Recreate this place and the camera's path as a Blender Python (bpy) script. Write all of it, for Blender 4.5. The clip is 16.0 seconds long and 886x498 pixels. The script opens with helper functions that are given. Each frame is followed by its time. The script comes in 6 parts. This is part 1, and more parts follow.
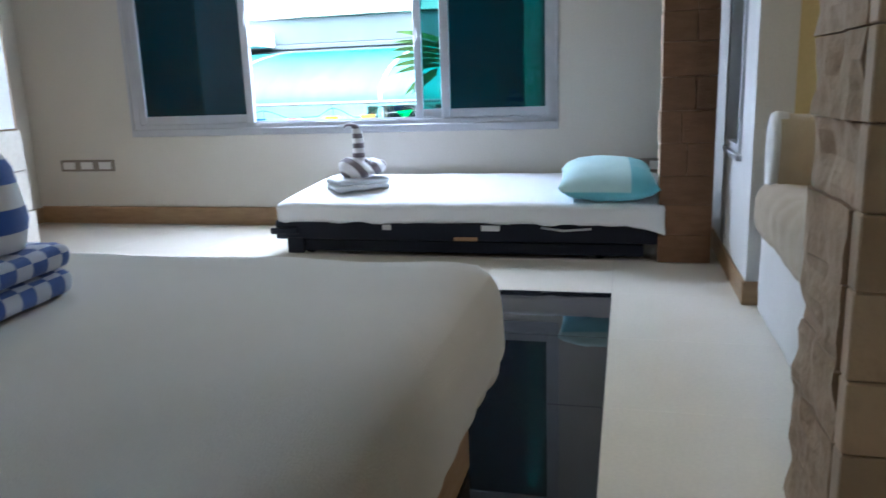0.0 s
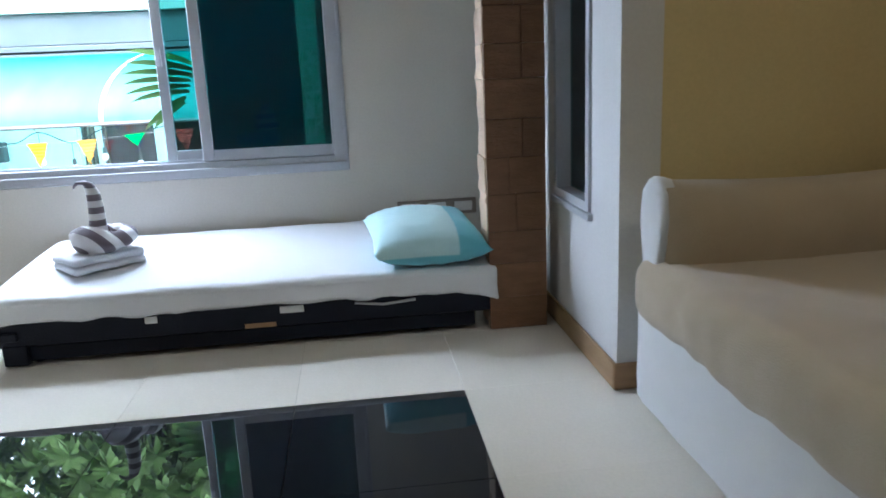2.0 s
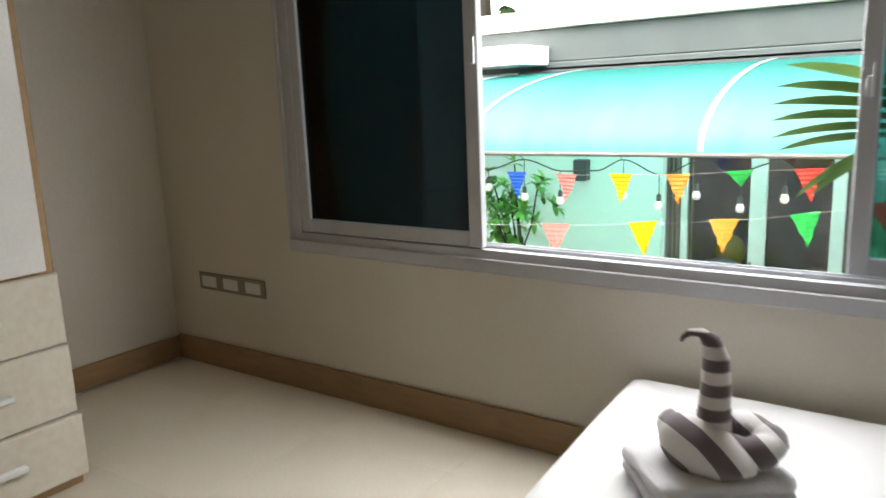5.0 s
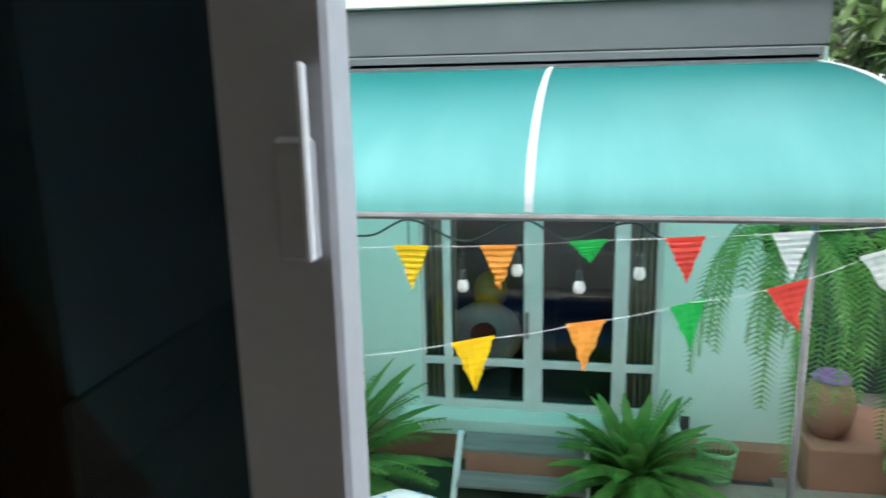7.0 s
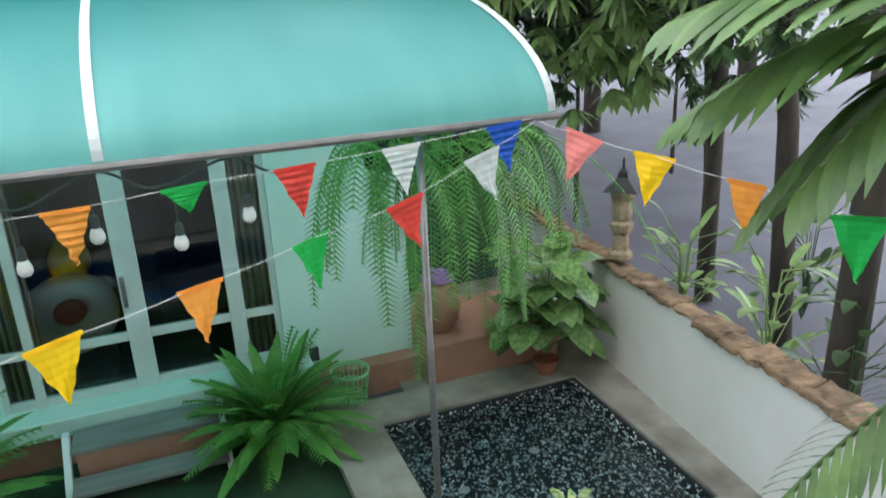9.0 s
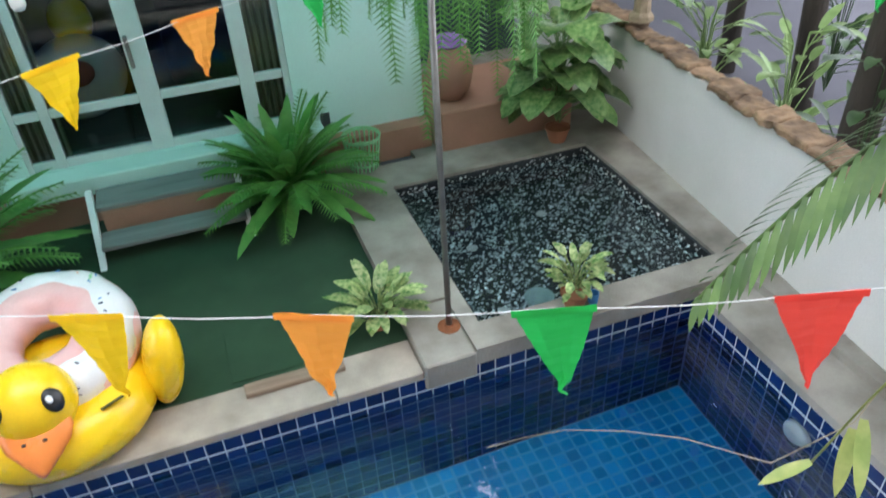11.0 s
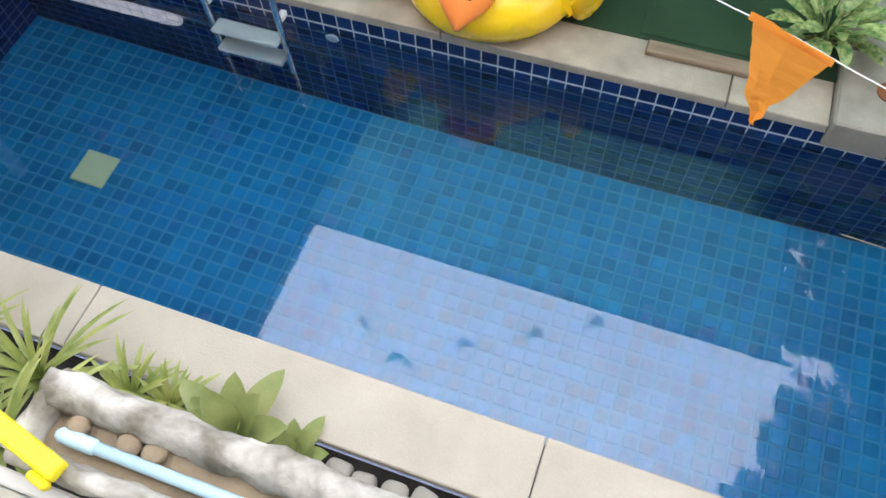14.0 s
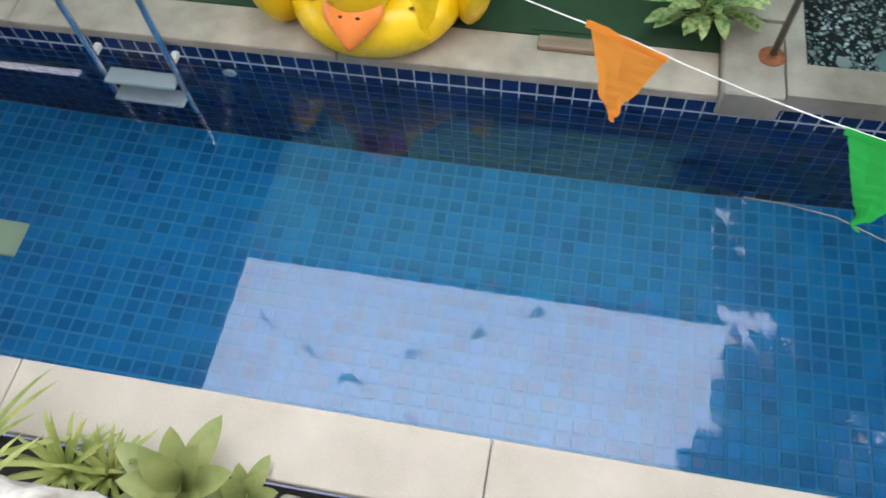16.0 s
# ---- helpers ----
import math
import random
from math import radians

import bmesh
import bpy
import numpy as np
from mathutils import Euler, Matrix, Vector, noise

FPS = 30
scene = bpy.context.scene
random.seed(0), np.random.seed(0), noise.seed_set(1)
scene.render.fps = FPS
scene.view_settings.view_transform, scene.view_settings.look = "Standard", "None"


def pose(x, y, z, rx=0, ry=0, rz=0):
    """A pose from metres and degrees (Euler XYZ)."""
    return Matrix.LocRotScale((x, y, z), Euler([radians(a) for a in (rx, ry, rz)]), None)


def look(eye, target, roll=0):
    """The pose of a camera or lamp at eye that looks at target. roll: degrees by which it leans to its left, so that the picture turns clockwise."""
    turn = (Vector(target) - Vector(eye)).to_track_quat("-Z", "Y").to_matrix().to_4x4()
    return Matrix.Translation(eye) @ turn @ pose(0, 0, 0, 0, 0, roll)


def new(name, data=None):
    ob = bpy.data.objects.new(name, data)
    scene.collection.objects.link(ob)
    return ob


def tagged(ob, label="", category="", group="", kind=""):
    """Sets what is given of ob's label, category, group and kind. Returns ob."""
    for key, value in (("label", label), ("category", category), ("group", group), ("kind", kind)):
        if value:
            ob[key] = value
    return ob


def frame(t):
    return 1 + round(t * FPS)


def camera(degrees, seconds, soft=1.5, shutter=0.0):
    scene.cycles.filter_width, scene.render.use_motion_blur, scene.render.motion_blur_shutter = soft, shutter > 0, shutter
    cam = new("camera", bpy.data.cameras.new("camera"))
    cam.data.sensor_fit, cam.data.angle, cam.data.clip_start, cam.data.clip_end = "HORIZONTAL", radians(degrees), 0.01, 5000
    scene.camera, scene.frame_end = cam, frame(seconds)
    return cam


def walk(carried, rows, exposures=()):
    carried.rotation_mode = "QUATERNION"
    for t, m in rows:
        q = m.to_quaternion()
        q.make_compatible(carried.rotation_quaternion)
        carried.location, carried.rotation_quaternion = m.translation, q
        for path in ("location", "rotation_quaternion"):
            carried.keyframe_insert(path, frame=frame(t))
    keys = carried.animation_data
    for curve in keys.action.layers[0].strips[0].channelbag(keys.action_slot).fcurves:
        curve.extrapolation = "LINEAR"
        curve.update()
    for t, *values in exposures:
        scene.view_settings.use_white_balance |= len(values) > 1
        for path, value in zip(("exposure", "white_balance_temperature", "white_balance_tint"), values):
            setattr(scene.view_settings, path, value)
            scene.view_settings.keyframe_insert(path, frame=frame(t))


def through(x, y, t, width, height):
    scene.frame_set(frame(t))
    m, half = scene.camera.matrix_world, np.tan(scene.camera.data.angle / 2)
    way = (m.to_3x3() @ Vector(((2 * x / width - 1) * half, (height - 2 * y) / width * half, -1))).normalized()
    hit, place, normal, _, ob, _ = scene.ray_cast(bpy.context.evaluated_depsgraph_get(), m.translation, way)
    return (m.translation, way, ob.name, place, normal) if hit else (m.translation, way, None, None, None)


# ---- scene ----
DEGREES = 62.0
cam = camera(DEGREES, 16.0, soft=1.6, shutter=0.3)
PATH = [
    (0, 1.358, -4.679, 1.037, 77.85, 1.91, 13.70),
    (0.5, 1.371, -4.604, 1.092, 78.04, 2.40, 6.33),
    (1, 1.296, -4.422, 1.161, 77.32, 2.72, -0.82),
    (1.5, 1.165, -4.185, 1.215, 76.98, 2.61, -5.41),
    (2, 0.971, -3.933, 1.261, 76.51, 2.42, -7.21),
    (2.5, 0.832, -3.713, 1.280, 76.54, 2.22, -7.28),
    (3, 0.768, -3.429, 1.338, 76.84, 2.56, -3.73),
    (3.5, 0.756, -3.143, 1.332, 77.57, 2.96, 3.03),
    (4, 0.687, -2.884, 1.381, 77.63, 2.94, 13.76),
    (4.5, 0.538, -2.627, 1.381, 78.47, 2.22, 26.81),
    (4.7, 0.435, -2.474, 1.376, 79.04, 2.05, 31.38),
    (5.7, -0.330, -1.350, 1.475, 77.50, 2.60, 36.50),
    (6.8, -0.980, -0.400, 1.608, 76.30, 1.63, 15.82),
    (7, -1.013, -0.314, 1.582, 76.96, 1.23, 10.46),
    (7.5, -1.060, -0.137, 1.537, 78.41, 1.35, -3.57),
    (8, -1.063, 0.038, 1.542, 78.07, 2.07, -14.18),
    (8.5, -1.053, 0.147, 1.512, 76.04, 2.36, -20.03),
    (8.7, -1.040, 0.169, 1.510, 73.98, 2.43, -21.05),
    (9.75, -1.045, 0.150, 1.430, 64.00, 2.40, -22.00),
    (10.8, -1.021, 0.054, 1.327, 57.10, 2.75, -20.79),
    (11, -1.025, 0.061, 1.326, 54.51, 2.72, -20.37),
    (11.5, -1.041, 0.087, 1.311, 46.89, 2.59, -16.36),
    (12, -1.062, 0.101, 1.307, 40.80, 2.43, -8.98),
    (12.5, -1.084, 0.105, 1.309, 36.09, 2.08, 1.07),
    (13, -1.102, 0.093, 1.332, 31.74, 2.24, 10.83),
    (13.5, -1.113, 0.136, 1.323, 29.35, 2.29, 17.86),
    (14, -1.135, 0.149, 1.328, 29.12, 2.17, 19.88),
    (14.5, -1.143, 0.168, 1.330, 29.20, 2.29, 20.89),
    (15, -1.112, 0.185, 1.341, 29.21, 2.44, 20.43),
    (15.5, -1.072, 0.196, 1.353, 29.21, 2.74, 16.90),
    (16, -1.022, 0.212, 1.372, 28.98, 2.80, 10.44),
]

walk(cam, [(t, pose(x, y, z, rx, ry, rz)) for t, x, y, z, rx, ry, rz in PATH],
     exposures=[(0.0, 2.85, 5350, 8), (1.0, 2.95, 5400, 8), (2.0, 2.65, 5450, 7), (2.5, 2.5, 5550, 7), (3.0, 2.15, 5800, 8), (3.5, 1.95, 6100, 8), (4.7, 1.85, 7500, 9), (6.8, 0.8, 6600, 9), (7.5, 0.6, 6500, 8), (8.5, 0.35, 6600, 8), (10.8, 0.6, 6500, 12), (11.5, 0.4, 6500, 12), (12.5, 0.4, 6500, 12), (14.0, 0.5, 6850, 12), (16.0, 0.4, 6850, 12)])

# ---- world and light ----
world = bpy.data.worlds.new("overcast_sky")
scene.world = world
world.use_nodes = True
wn, wl = world.node_tree.nodes, world.node_tree.links
wbg = wn["Background"]
sky = wn.new("ShaderNodeTexSky")
sky.sky_type = "NISHITA"
sky.sun_disc = False
sky.sun_elevation = radians(62)
sky.sun_rotation = radians(215)
sky.dust_density = 4.0
cloud = wn.new("ShaderNodeMix")
cloud.data_type = "RGBA"
cloud.inputs[0].default_value = 0.85
cloud.inputs[7].default_value = (30.0, 32.0, 36.0, 1)
wl.new(sky.outputs[0], cloud.inputs[6])
wl.new(cloud.outputs[2], wbg.inputs[0])
wbg.inputs[1].default_value = 0.13

sun_data = bpy.data.lights.new("sun", "SUN")
sun_data.energy, sun_data.angle, sun_data.color = 0.7, radians(25), (1.0, 0.97, 0.92)
sun = new("sun", sun_data)
sun.matrix_world = look((-3, -4, 12), (0, 2, 0))

# Area lamp added high in the opening to boost daylight in the room.
daylight = bpy.data.lights.new("window_daylight", "AREA")
daylight.shape, daylight.size, daylight.size_y = "RECTANGLE", 0.62, 0.26
daylight.energy, daylight.color = 4.0, (0.86, 0.93, 1.0)
day = new("window_daylight", daylight)
day.matrix_world = look((-0.34, 0.09, 1.965), (-0.45, -2.2, 0.2))

RISE = 0.15   # the room floor over the outside datum
LAMP = 2.6   # brightness of the added, unseen ceiling lamps


# ---- materials ----
def nodes_of(name):
    m = bpy.data.materials.new(name)
    m.use_nodes = True
    return m, m.node_tree.nodes, m.node_tree.links, m.node_tree.nodes["Principled BSDF"]


def surface(name, base, other=None, scale=6.0, amount=0.5, rough=0.6, bump=0.15, fine=90.0, metal=0.0, spread=0.0,
            island=False, stretch=(1, 1, 1), sheen=0.0, spec=0.5, bump_scale=None):
    """Base colour mixed with a second by noise at two scales, with fine relief; spread varies it from piece to piece."""
    m, n, l, b = nodes_of(name)
    tc = n.new("ShaderNodeTexCoord")
    mp = n.new("ShaderNodeMapping")
    mp.inputs["Scale"].default_value = stretch
    l.new(tc.outputs["Object"], mp.inputs["Vector"])
    big = n.new("ShaderNodeTexNoise")
    big.inputs["Scale"].default_value = scale
    big.inputs["Detail"].default_value = 6
    small = n.new("ShaderNodeTexNoise")
    small.inputs["Scale"].default_value = fine
    small.inputs["Detail"].default_value = 4
    for q in (big, small):
        l.new(mp.outputs[0], q.inputs["Vector"])
    ramp = n.new("ShaderNodeValToRGB")
    ramp.color_ramp.elements[0].position, ramp.color_ramp.elements[1].position = 0.35, 0.68
    l.new(big.outputs[0], ramp.inputs[0])
    mix = n.new("ShaderNodeMix")
    mix.data_type = "RGBA"
    mul = n.new("ShaderNodeMath")
    mul.operation = "MULTIPLY"
    mul.inputs[1].default_value = amount
    l.new(ramp.outputs[0], mul.inputs[0])
    l.new(mul.outputs[0], mix.inputs[0])
    other = other or tuple(c * 0.82 for c in base)
    mix.inputs[6].default_value = (*base, 1)
    mix.inputs[7].default_value = (*other, 1)
    hsv = n.new("ShaderNodeHueSaturation")
    l.new(mix.outputs[2], hsv.inputs["Color"])
    val = n.new("ShaderNodeMath")
    val.operation = "MULTIPLY_ADD"
    val.inputs[1].default_value, val.inputs[2].default_value = 0.16, 0.92
    l.new(small.outputs[0], val.inputs[0])
    last = val
    if spread:
        if island:
            g = n.new("ShaderNodeNewGeometry")
            rnd = g.outputs["Random Per Island"]
        else:
            g = n.new("ShaderNodeObjectInfo")
            rnd = g.outputs["Random"]
        s2 = n.new("ShaderNodeMath")
        s2.operation = "MULTIPLY_ADD"
        s2.inputs[1].default_value, s2.inputs[2].default_value = 2 * spread, 1 - spread
        l.new(rnd, s2.inputs[0])
        last = n.new("ShaderNodeMath")
        last.operation = "MULTIPLY"
        l.new(val.outputs[0], last.inputs[0])
        l.new(s2.outputs[0], last.inputs[1])
    l.new(last.outputs[0], hsv.inputs["Value"])
    l.new(hsv.outputs[0], b.inputs["Base Color"])
    b.inputs["Metallic"].default_value = metal
    b.inputs["Specular IOR Level"].default_value = spec
    rr = n.new("ShaderNodeMapRange")
    rr.inputs[3].default_value, rr.inputs[4].default_value = max(0.02, rough - 0.08), min(1, rough + 0.08)
    l.new(big.outputs[0], rr.inputs[0])
    l.new(rr.outputs[0], b.inputs["Roughness"])
    if sheen:
        b.inputs["Sheen Weight"].default_value = sheen
    if bump:
        bp = n.new("ShaderNodeBump")
        bp.inputs["Strength"].default_value = bump
        bp.inputs["Distance"].default_value = 0.01
        src = small
        if bump_scale:
            src = n.new("ShaderNodeTexNoise")
            src.inputs["Scale"].default_value = bump_scale
            src.inputs["Detail"].default_value = 5
            l.new(mp.outputs[0], src.inputs["Vector"])
        l.new(src.outputs[0], bp.inputs["Height"])
        l.new(bp.outputs[0], b.inputs["Normal"])
    return m


def leaf_surface(name, base, other, patch=9):
    """Leaf blade: colour varies from leaf to leaf, a little light passes through."""
    m = surface(name, base, other, scale=patch, amount=0.8 if patch < 20 else 1.0, rough=0.42, bump=0.1, fine=60, spread=0.28, island=True)
    n, l, b = m.node_tree.nodes, m.node_tree.links, m.node_tree.nodes["Principled BSDF"]
    tr = n.new("ShaderNodeBsdfTranslucent")
    src = b.inputs["Base Color"].links[0].from_socket
    l.new(src, tr.inputs[0])
    mx = n.new("ShaderNodeMixShader")
    mx.inputs[0].default_value = 0.25
    l.new(b.outputs[0], mx.inputs[1])
    l.new(tr.outputs[0], mx.inputs[2])
    l.new(mx.outputs[0], n["Material Output"].inputs[0])
    return m


def pane(name, tint, gloss=1.0, rough=0.0):
    """Thin glass: tinted see-through with a Fresnel gloss."""
    m, n, l, b = nodes_of(name)
    t = n.new("ShaderNodeBsdfTransparent")
    t.inputs[0].default_value = (*tint, 1)
    g = n.new("ShaderNodeBsdfGlossy")
    g.inputs["Roughness"].default_value = rough
    fr = n.new("ShaderNodeFresnel")
    fr.inputs[0].default_value = 1.45
    mul = n.new("ShaderNodeMath")
    mul.operation = "MULTIPLY"
    mul.inputs[1].default_value = gloss
    l.new(fr.outputs[0], mul.inputs[0])
    mx = n.new("ShaderNodeMixShader")
    l.new(mul.outputs[0], mx.inputs[0])
    l.new(t.outputs[0], mx.inputs[1])
    l.new(g.outputs[0], mx.inputs[2])
    l.new(mx.outputs[0], n["Material Output"].inputs[0])
    return m


def dark_film(name, colour, clear):
    """Dense dark sheet that lets a trace of daylight through, scattered, and a trace of the view."""
    m, n, l, b = nodes_of(name)
    d = n.new("ShaderNodeBsdfTranslucent")
    d.inputs[0].default_value = (*colour, 1)
    t = n.new("ShaderNodeBsdfTransparent")
    mx = n.new("ShaderNodeMixShader")
    mx.inputs[0].default_value = clear
    l.new(d.outputs[0], mx.inputs[1])
    l.new(t.outputs[0], mx.inputs[2])
    l.new(mx.outputs[0], n["Material Output"].inputs[0])
    return m


def lace_print(name, ground, line):
    """Film with a printed tracery of cells and petals; daylight comes through it, scattered."""
    m, n, l, b = nodes_of(name)
    tc = n.new("ShaderNodeTexCoord")
    last = None
    for scale, width in ((24.0, 0.075), (52.0, 0.10)):
        v = n.new("ShaderNodeTexVoronoi")
        v.feature = "DISTANCE_TO_EDGE"
        v.inputs["Scale"].default_value = scale
        v.inputs["Randomness"].default_value = 0.75
        l.new(tc.outputs["Object"], v.inputs["Vector"])
        r = n.new("ShaderNodeMapRange")
        r.inputs[1].default_value, r.inputs[2].default_value = width, width * 0.7
        l.new(v.outputs["Distance"], r.inputs[0])
        if last:
            mul = n.new("ShaderNodeMath")
            mul.operation = "MAXIMUM"
            l.new(last.outputs[0], mul.inputs[0])
            l.new(r.outputs[0], mul.inputs[1])
            last = mul
        else:
            last = r
    mix = n.new("ShaderNodeMix")
    mix.data_type = "RGBA"
    mix.inputs[6].default_value, mix.inputs[7].default_value = (*ground, 1), (*line, 1)
    l.new(last.outputs[0], mix.inputs[0])
    t = n.new("ShaderNodeBsdfTranslucent")
    l.new(mix.outputs[2], t.inputs[0])
    l.new(t.outputs[0], n["Material Output"].inputs[0])
    return m


def water(name, tint, ripple, scale):
    m, n, l, b = nodes_of(name)
    b.inputs["Base Color"].default_value = (*tint, 1)
    b.inputs["Transmission Weight"].default_value = 1.0
    b.inputs["IOR"].default_value = 1.33
    b.inputs["Roughness"].default_value = 0.0
    tc = n.new("ShaderNodeTexCoord")
    nz = n.new("ShaderNodeTexNoise")
    nz.inputs["Scale"].default_value = scale
    nz.inputs["Detail"].default_value = 2
    l.new(tc.outputs["Object"], nz.inputs["Vector"])
    bp = n.new("ShaderNodeBump")
    bp.inputs["Strength"].default_value = ripple
    bp.inputs["Distance"].default_value = 0.02
    l.new(nz.outputs[0], bp.inputs["Height"])
    l.new(bp.outputs[0], b.inputs["Normal"])
    g = n.new("ShaderNodeBsdfGlossy")
    g.inputs["Roughness"].default_value = 0.0
    l.new(bp.outputs[0], g.inputs["Normal"])
    mx = n.new("ShaderNodeMixShader")
    mx.inputs[0].default_value = 0.042
    l.new(b.outputs[0], mx.inputs[1])
    l.new(g.outputs[0], mx.inputs[2])
    l.new(mx.outputs[0], n["Material Output"].inputs[0])
    return m


def translucent(name, colour, through=0.5, rough=0.35):
    m, n, l, b = nodes_of(name)
    b.inputs["Base Color"].default_value = (*colour, 1)
    b.inputs["Roughness"].default_value = rough
    tr = n.new("ShaderNodeBsdfTranslucent")
    tr.inputs[0].default_value = (*colour, 1)
    mx = n.new("ShaderNodeMixShader")
    mx.inputs[0].default_value = through
    l.new(b.outputs[0], mx.inputs[1])
    l.new(tr.outputs[0], mx.inputs[2])
    l.new(mx.outputs[0], n["Material Output"].inputs[0])
    return m


def striped(name, a, c, width, axis=2, wobble=0.15, rough=0.9):
    """Woven or printed stripes across one axis of the object."""
    m = surface(name, a, None, scale=20, amount=0.3, rough=rough, bump=0.4, fine=400, sheen=0.3)
    n, l, b = m.node_tree.nodes, m.node_tree.links, m.node_tree.nodes["Principled BSDF"]
    tc = n.new("ShaderNodeTexCoord")
    wv = n.new("ShaderNodeTexWave")
    wv.bands_direction = "XYZ"[axis]
    wv.inputs["Scale"].default_value = 0.157 / width
    wv.inputs["Distortion"].default_value = wobble
    l.new(tc.outputs["Object"], wv.inputs["Vector"])
    ramp = n.new("ShaderNodeValToRGB")
    ramp.color_ramp.elements[0].position, ramp.color_ramp.elements[1].position = 0.47, 0.53
    ramp.color_ramp.elements[0].color, ramp.color_ramp.elements[1].color = (*a, 1), (*c, 1)
    l.new(wv.outputs[0], ramp.inputs[0])
    hsv = n["Hue/Saturation/Value"]
    l.new(ramp.outputs[0], hsv.inputs["Color"])
    return m


M = {}
M["wall"] = surface("wall_paint_cream", (0.62, 0.585, 0.52), (0.57, 0.53, 0.46), scale=1.6, amount=0.5, rough=0.75, bump=0.05)
M["wall_white"] = surface("wall_paint_white", (0.62, 0.61, 0.59), (0.56, 0.545, 0.52), scale=2, amount=0.5, rough=0.7, bump=0.05)
M["ochre"] = surface("wall_paint_ochre", (0.62, 0.50, 0.25), (0.56, 0.44, 0.21), scale=1.5, amount=0.6, rough=0.7, bump=0.06)
M["ceiling"] = surface("ceiling_paint", (0.78, 0.77, 0.74), scale=2, amount=0.3, rough=0.8, bump=0.04)
M["floor"] = surface("cream_floor_tile", (0.80, 0.74, 0.64), (0.74, 0.68, 0.57), scale=3, amount=0.5, rough=0.17, bump=0.01, spread=0.02)
M["grout"] = surface("tile_grout", (0.68, 0.62, 0.53), scale=10, rough=0.9)
M["granite"] = surface("black_granite", (0.010, 0.011, 0.014), (0.02, 0.02, 0.024), scale=120, amount=0.5, rough=0.06, bump=0.0)
for q in M["granite"].node_tree.nodes:
    if q.bl_idname == "ShaderNodeMapRange":
        q.inputs[3].default_value, q.inputs[4].default_value = 0.005, 0.02
M["base"] = surface("brown_baseboard", (0.33, 0.205, 0.10), (0.24, 0.145, 0.07), scale=7, amount=0.7, rough=0.45, stretch=(1, 1, 5))
M["alu"] = surface("grey_aluminium", (0.50, 0.51, 0.54), (0.43, 0.44, 0.47), scale=8, amount=0.4, rough=0.42, bump=0.03, metal=0.25)
M["dark_rubber"] = surface("dark_rubber", (0.02, 0.02, 0.022), rough=0.7)
M["glass_dark"] = pane("tinted_window_glass", (0.12, 0.32, 0.34), 1.0)
M["glass_clear"] = pane("teal_window_glass", (0.24, 0.45, 0.44), 1.0)
M["glass_out"] = pane("door_glass", (0.75, 0.82, 0.82), 1.3)
# Added backing sheets: the panes' even dark light level is set in their colour.
M["screen"] = dark_film("dark_backing_teal_glass", (0.009, 0.090, 0.135), 0.005)
M["screen_deep"] = dark_film("dark_backing_tinted_glass", (0.018, 0.22, 0.27), 0.004)
M["film"] = dark_film("light_blocking_film", (0.0035, 0.006, 0.008), 0.0)
M["lace"] = lace_print("printed_lace_film", (0.22, 0.58, 0.40), (0.92, 0.96, 0.90))
M["sheet"] = surface("white_bed_sheet", (0.79, 0.79, 0.81), (0.74, 0.74, 0.77), scale=4, amount=0.5, rough=0.9, bump=0.25, fine=300, sheen=0.2)
M["sheet_big"] = surface("white_cotton_bed_cover", (0.60, 0.585, 0.57), (0.55, 0.535, 0.52), scale=3, amount=0.6, rough=0.92, bump=0.25, fine=300, sheen=0.25)
M["navy"] = surface("navy_bed_frame", (0.005, 0.007, 0.017), (0.003, 0.004, 0.010), scale=5, rough=0.5, spec=0.25)
M["wood_side"] = surface("pale_wood", (0.42, 0.26, 0.13), (0.33, 0.19, 0.09), scale=4, amount=0.7, rough=0.5, stretch=(1, 1, 8))
M["plank"] = surface("pillar_stone_slip", (0.20, 0.10, 0.046), (0.15, 0.073, 0.033), scale=9, amount=0.8, rough=0.7, bump=0.5, fine=45, spread=0.08, stretch=(1, 1, 3))
M["slip"] = surface("sandstone_slip", (0.66, 0.50, 0.36), (0.56, 0.41, 0.28), scale=5, amount=0.7, rough=0.85, bump=0.35, fine=40, spread=0.16)
# Darker copy of the slip: brown chipped stone with the side's shade mixed in.
M["slip_shaded"] = surface("sandstone_shaded_side", (0.50, 0.36, 0.24), (0.38, 0.26, 0.16), scale=10, amount=0.8, rough=0.9, bump=0.6, fine=40)
M["sofa"] = surface("cream_sofa_fabric", (0.44, 0.355, 0.24), (0.37, 0.29, 0.19), scale=5, amount=0.5, rough=0.95, bump=0.35, fine=260, sheen=0.3)
M["sofa_skirt"] = surface("pale_sofa_skirt", (0.66, 0.65, 0.63), (0.6, 0.59, 0.57), scale=5, amount=0.5, rough=0.95, bump=0.3, fine=260, sheen=0.3)
M["drawer"] = surface("whitewashed_wood", (0.72, 0.67, 0.60), (0.62, 0.56, 0.48), scale=6, amount=0.6, rough=0.6, stretch=(1, 6, 6))
M["towel_white"] = surface("white_terry_towel", (0.80, 0.80, 0.84), (0.72, 0.72, 0.77), scale=14, amount=0.5, rough=1.0, bump=0.9, fine=180, sheen=0.4)
M["towel_stripe"] = striped("striped_terry_towel", (0.74, 0.72, 0.72), (0.16, 0.13, 0.15), 0.028, axis=2)
M["towel_stripe_x"] = striped("striped_terry_coil", (0.74, 0.72, 0.72), (0.16, 0.13, 0.15), 0.034, axis=2, wobble=1.6)
M["towel_stripe_x"].node_tree.nodes["Wave Texture"].bands_direction = "DIAGONAL"
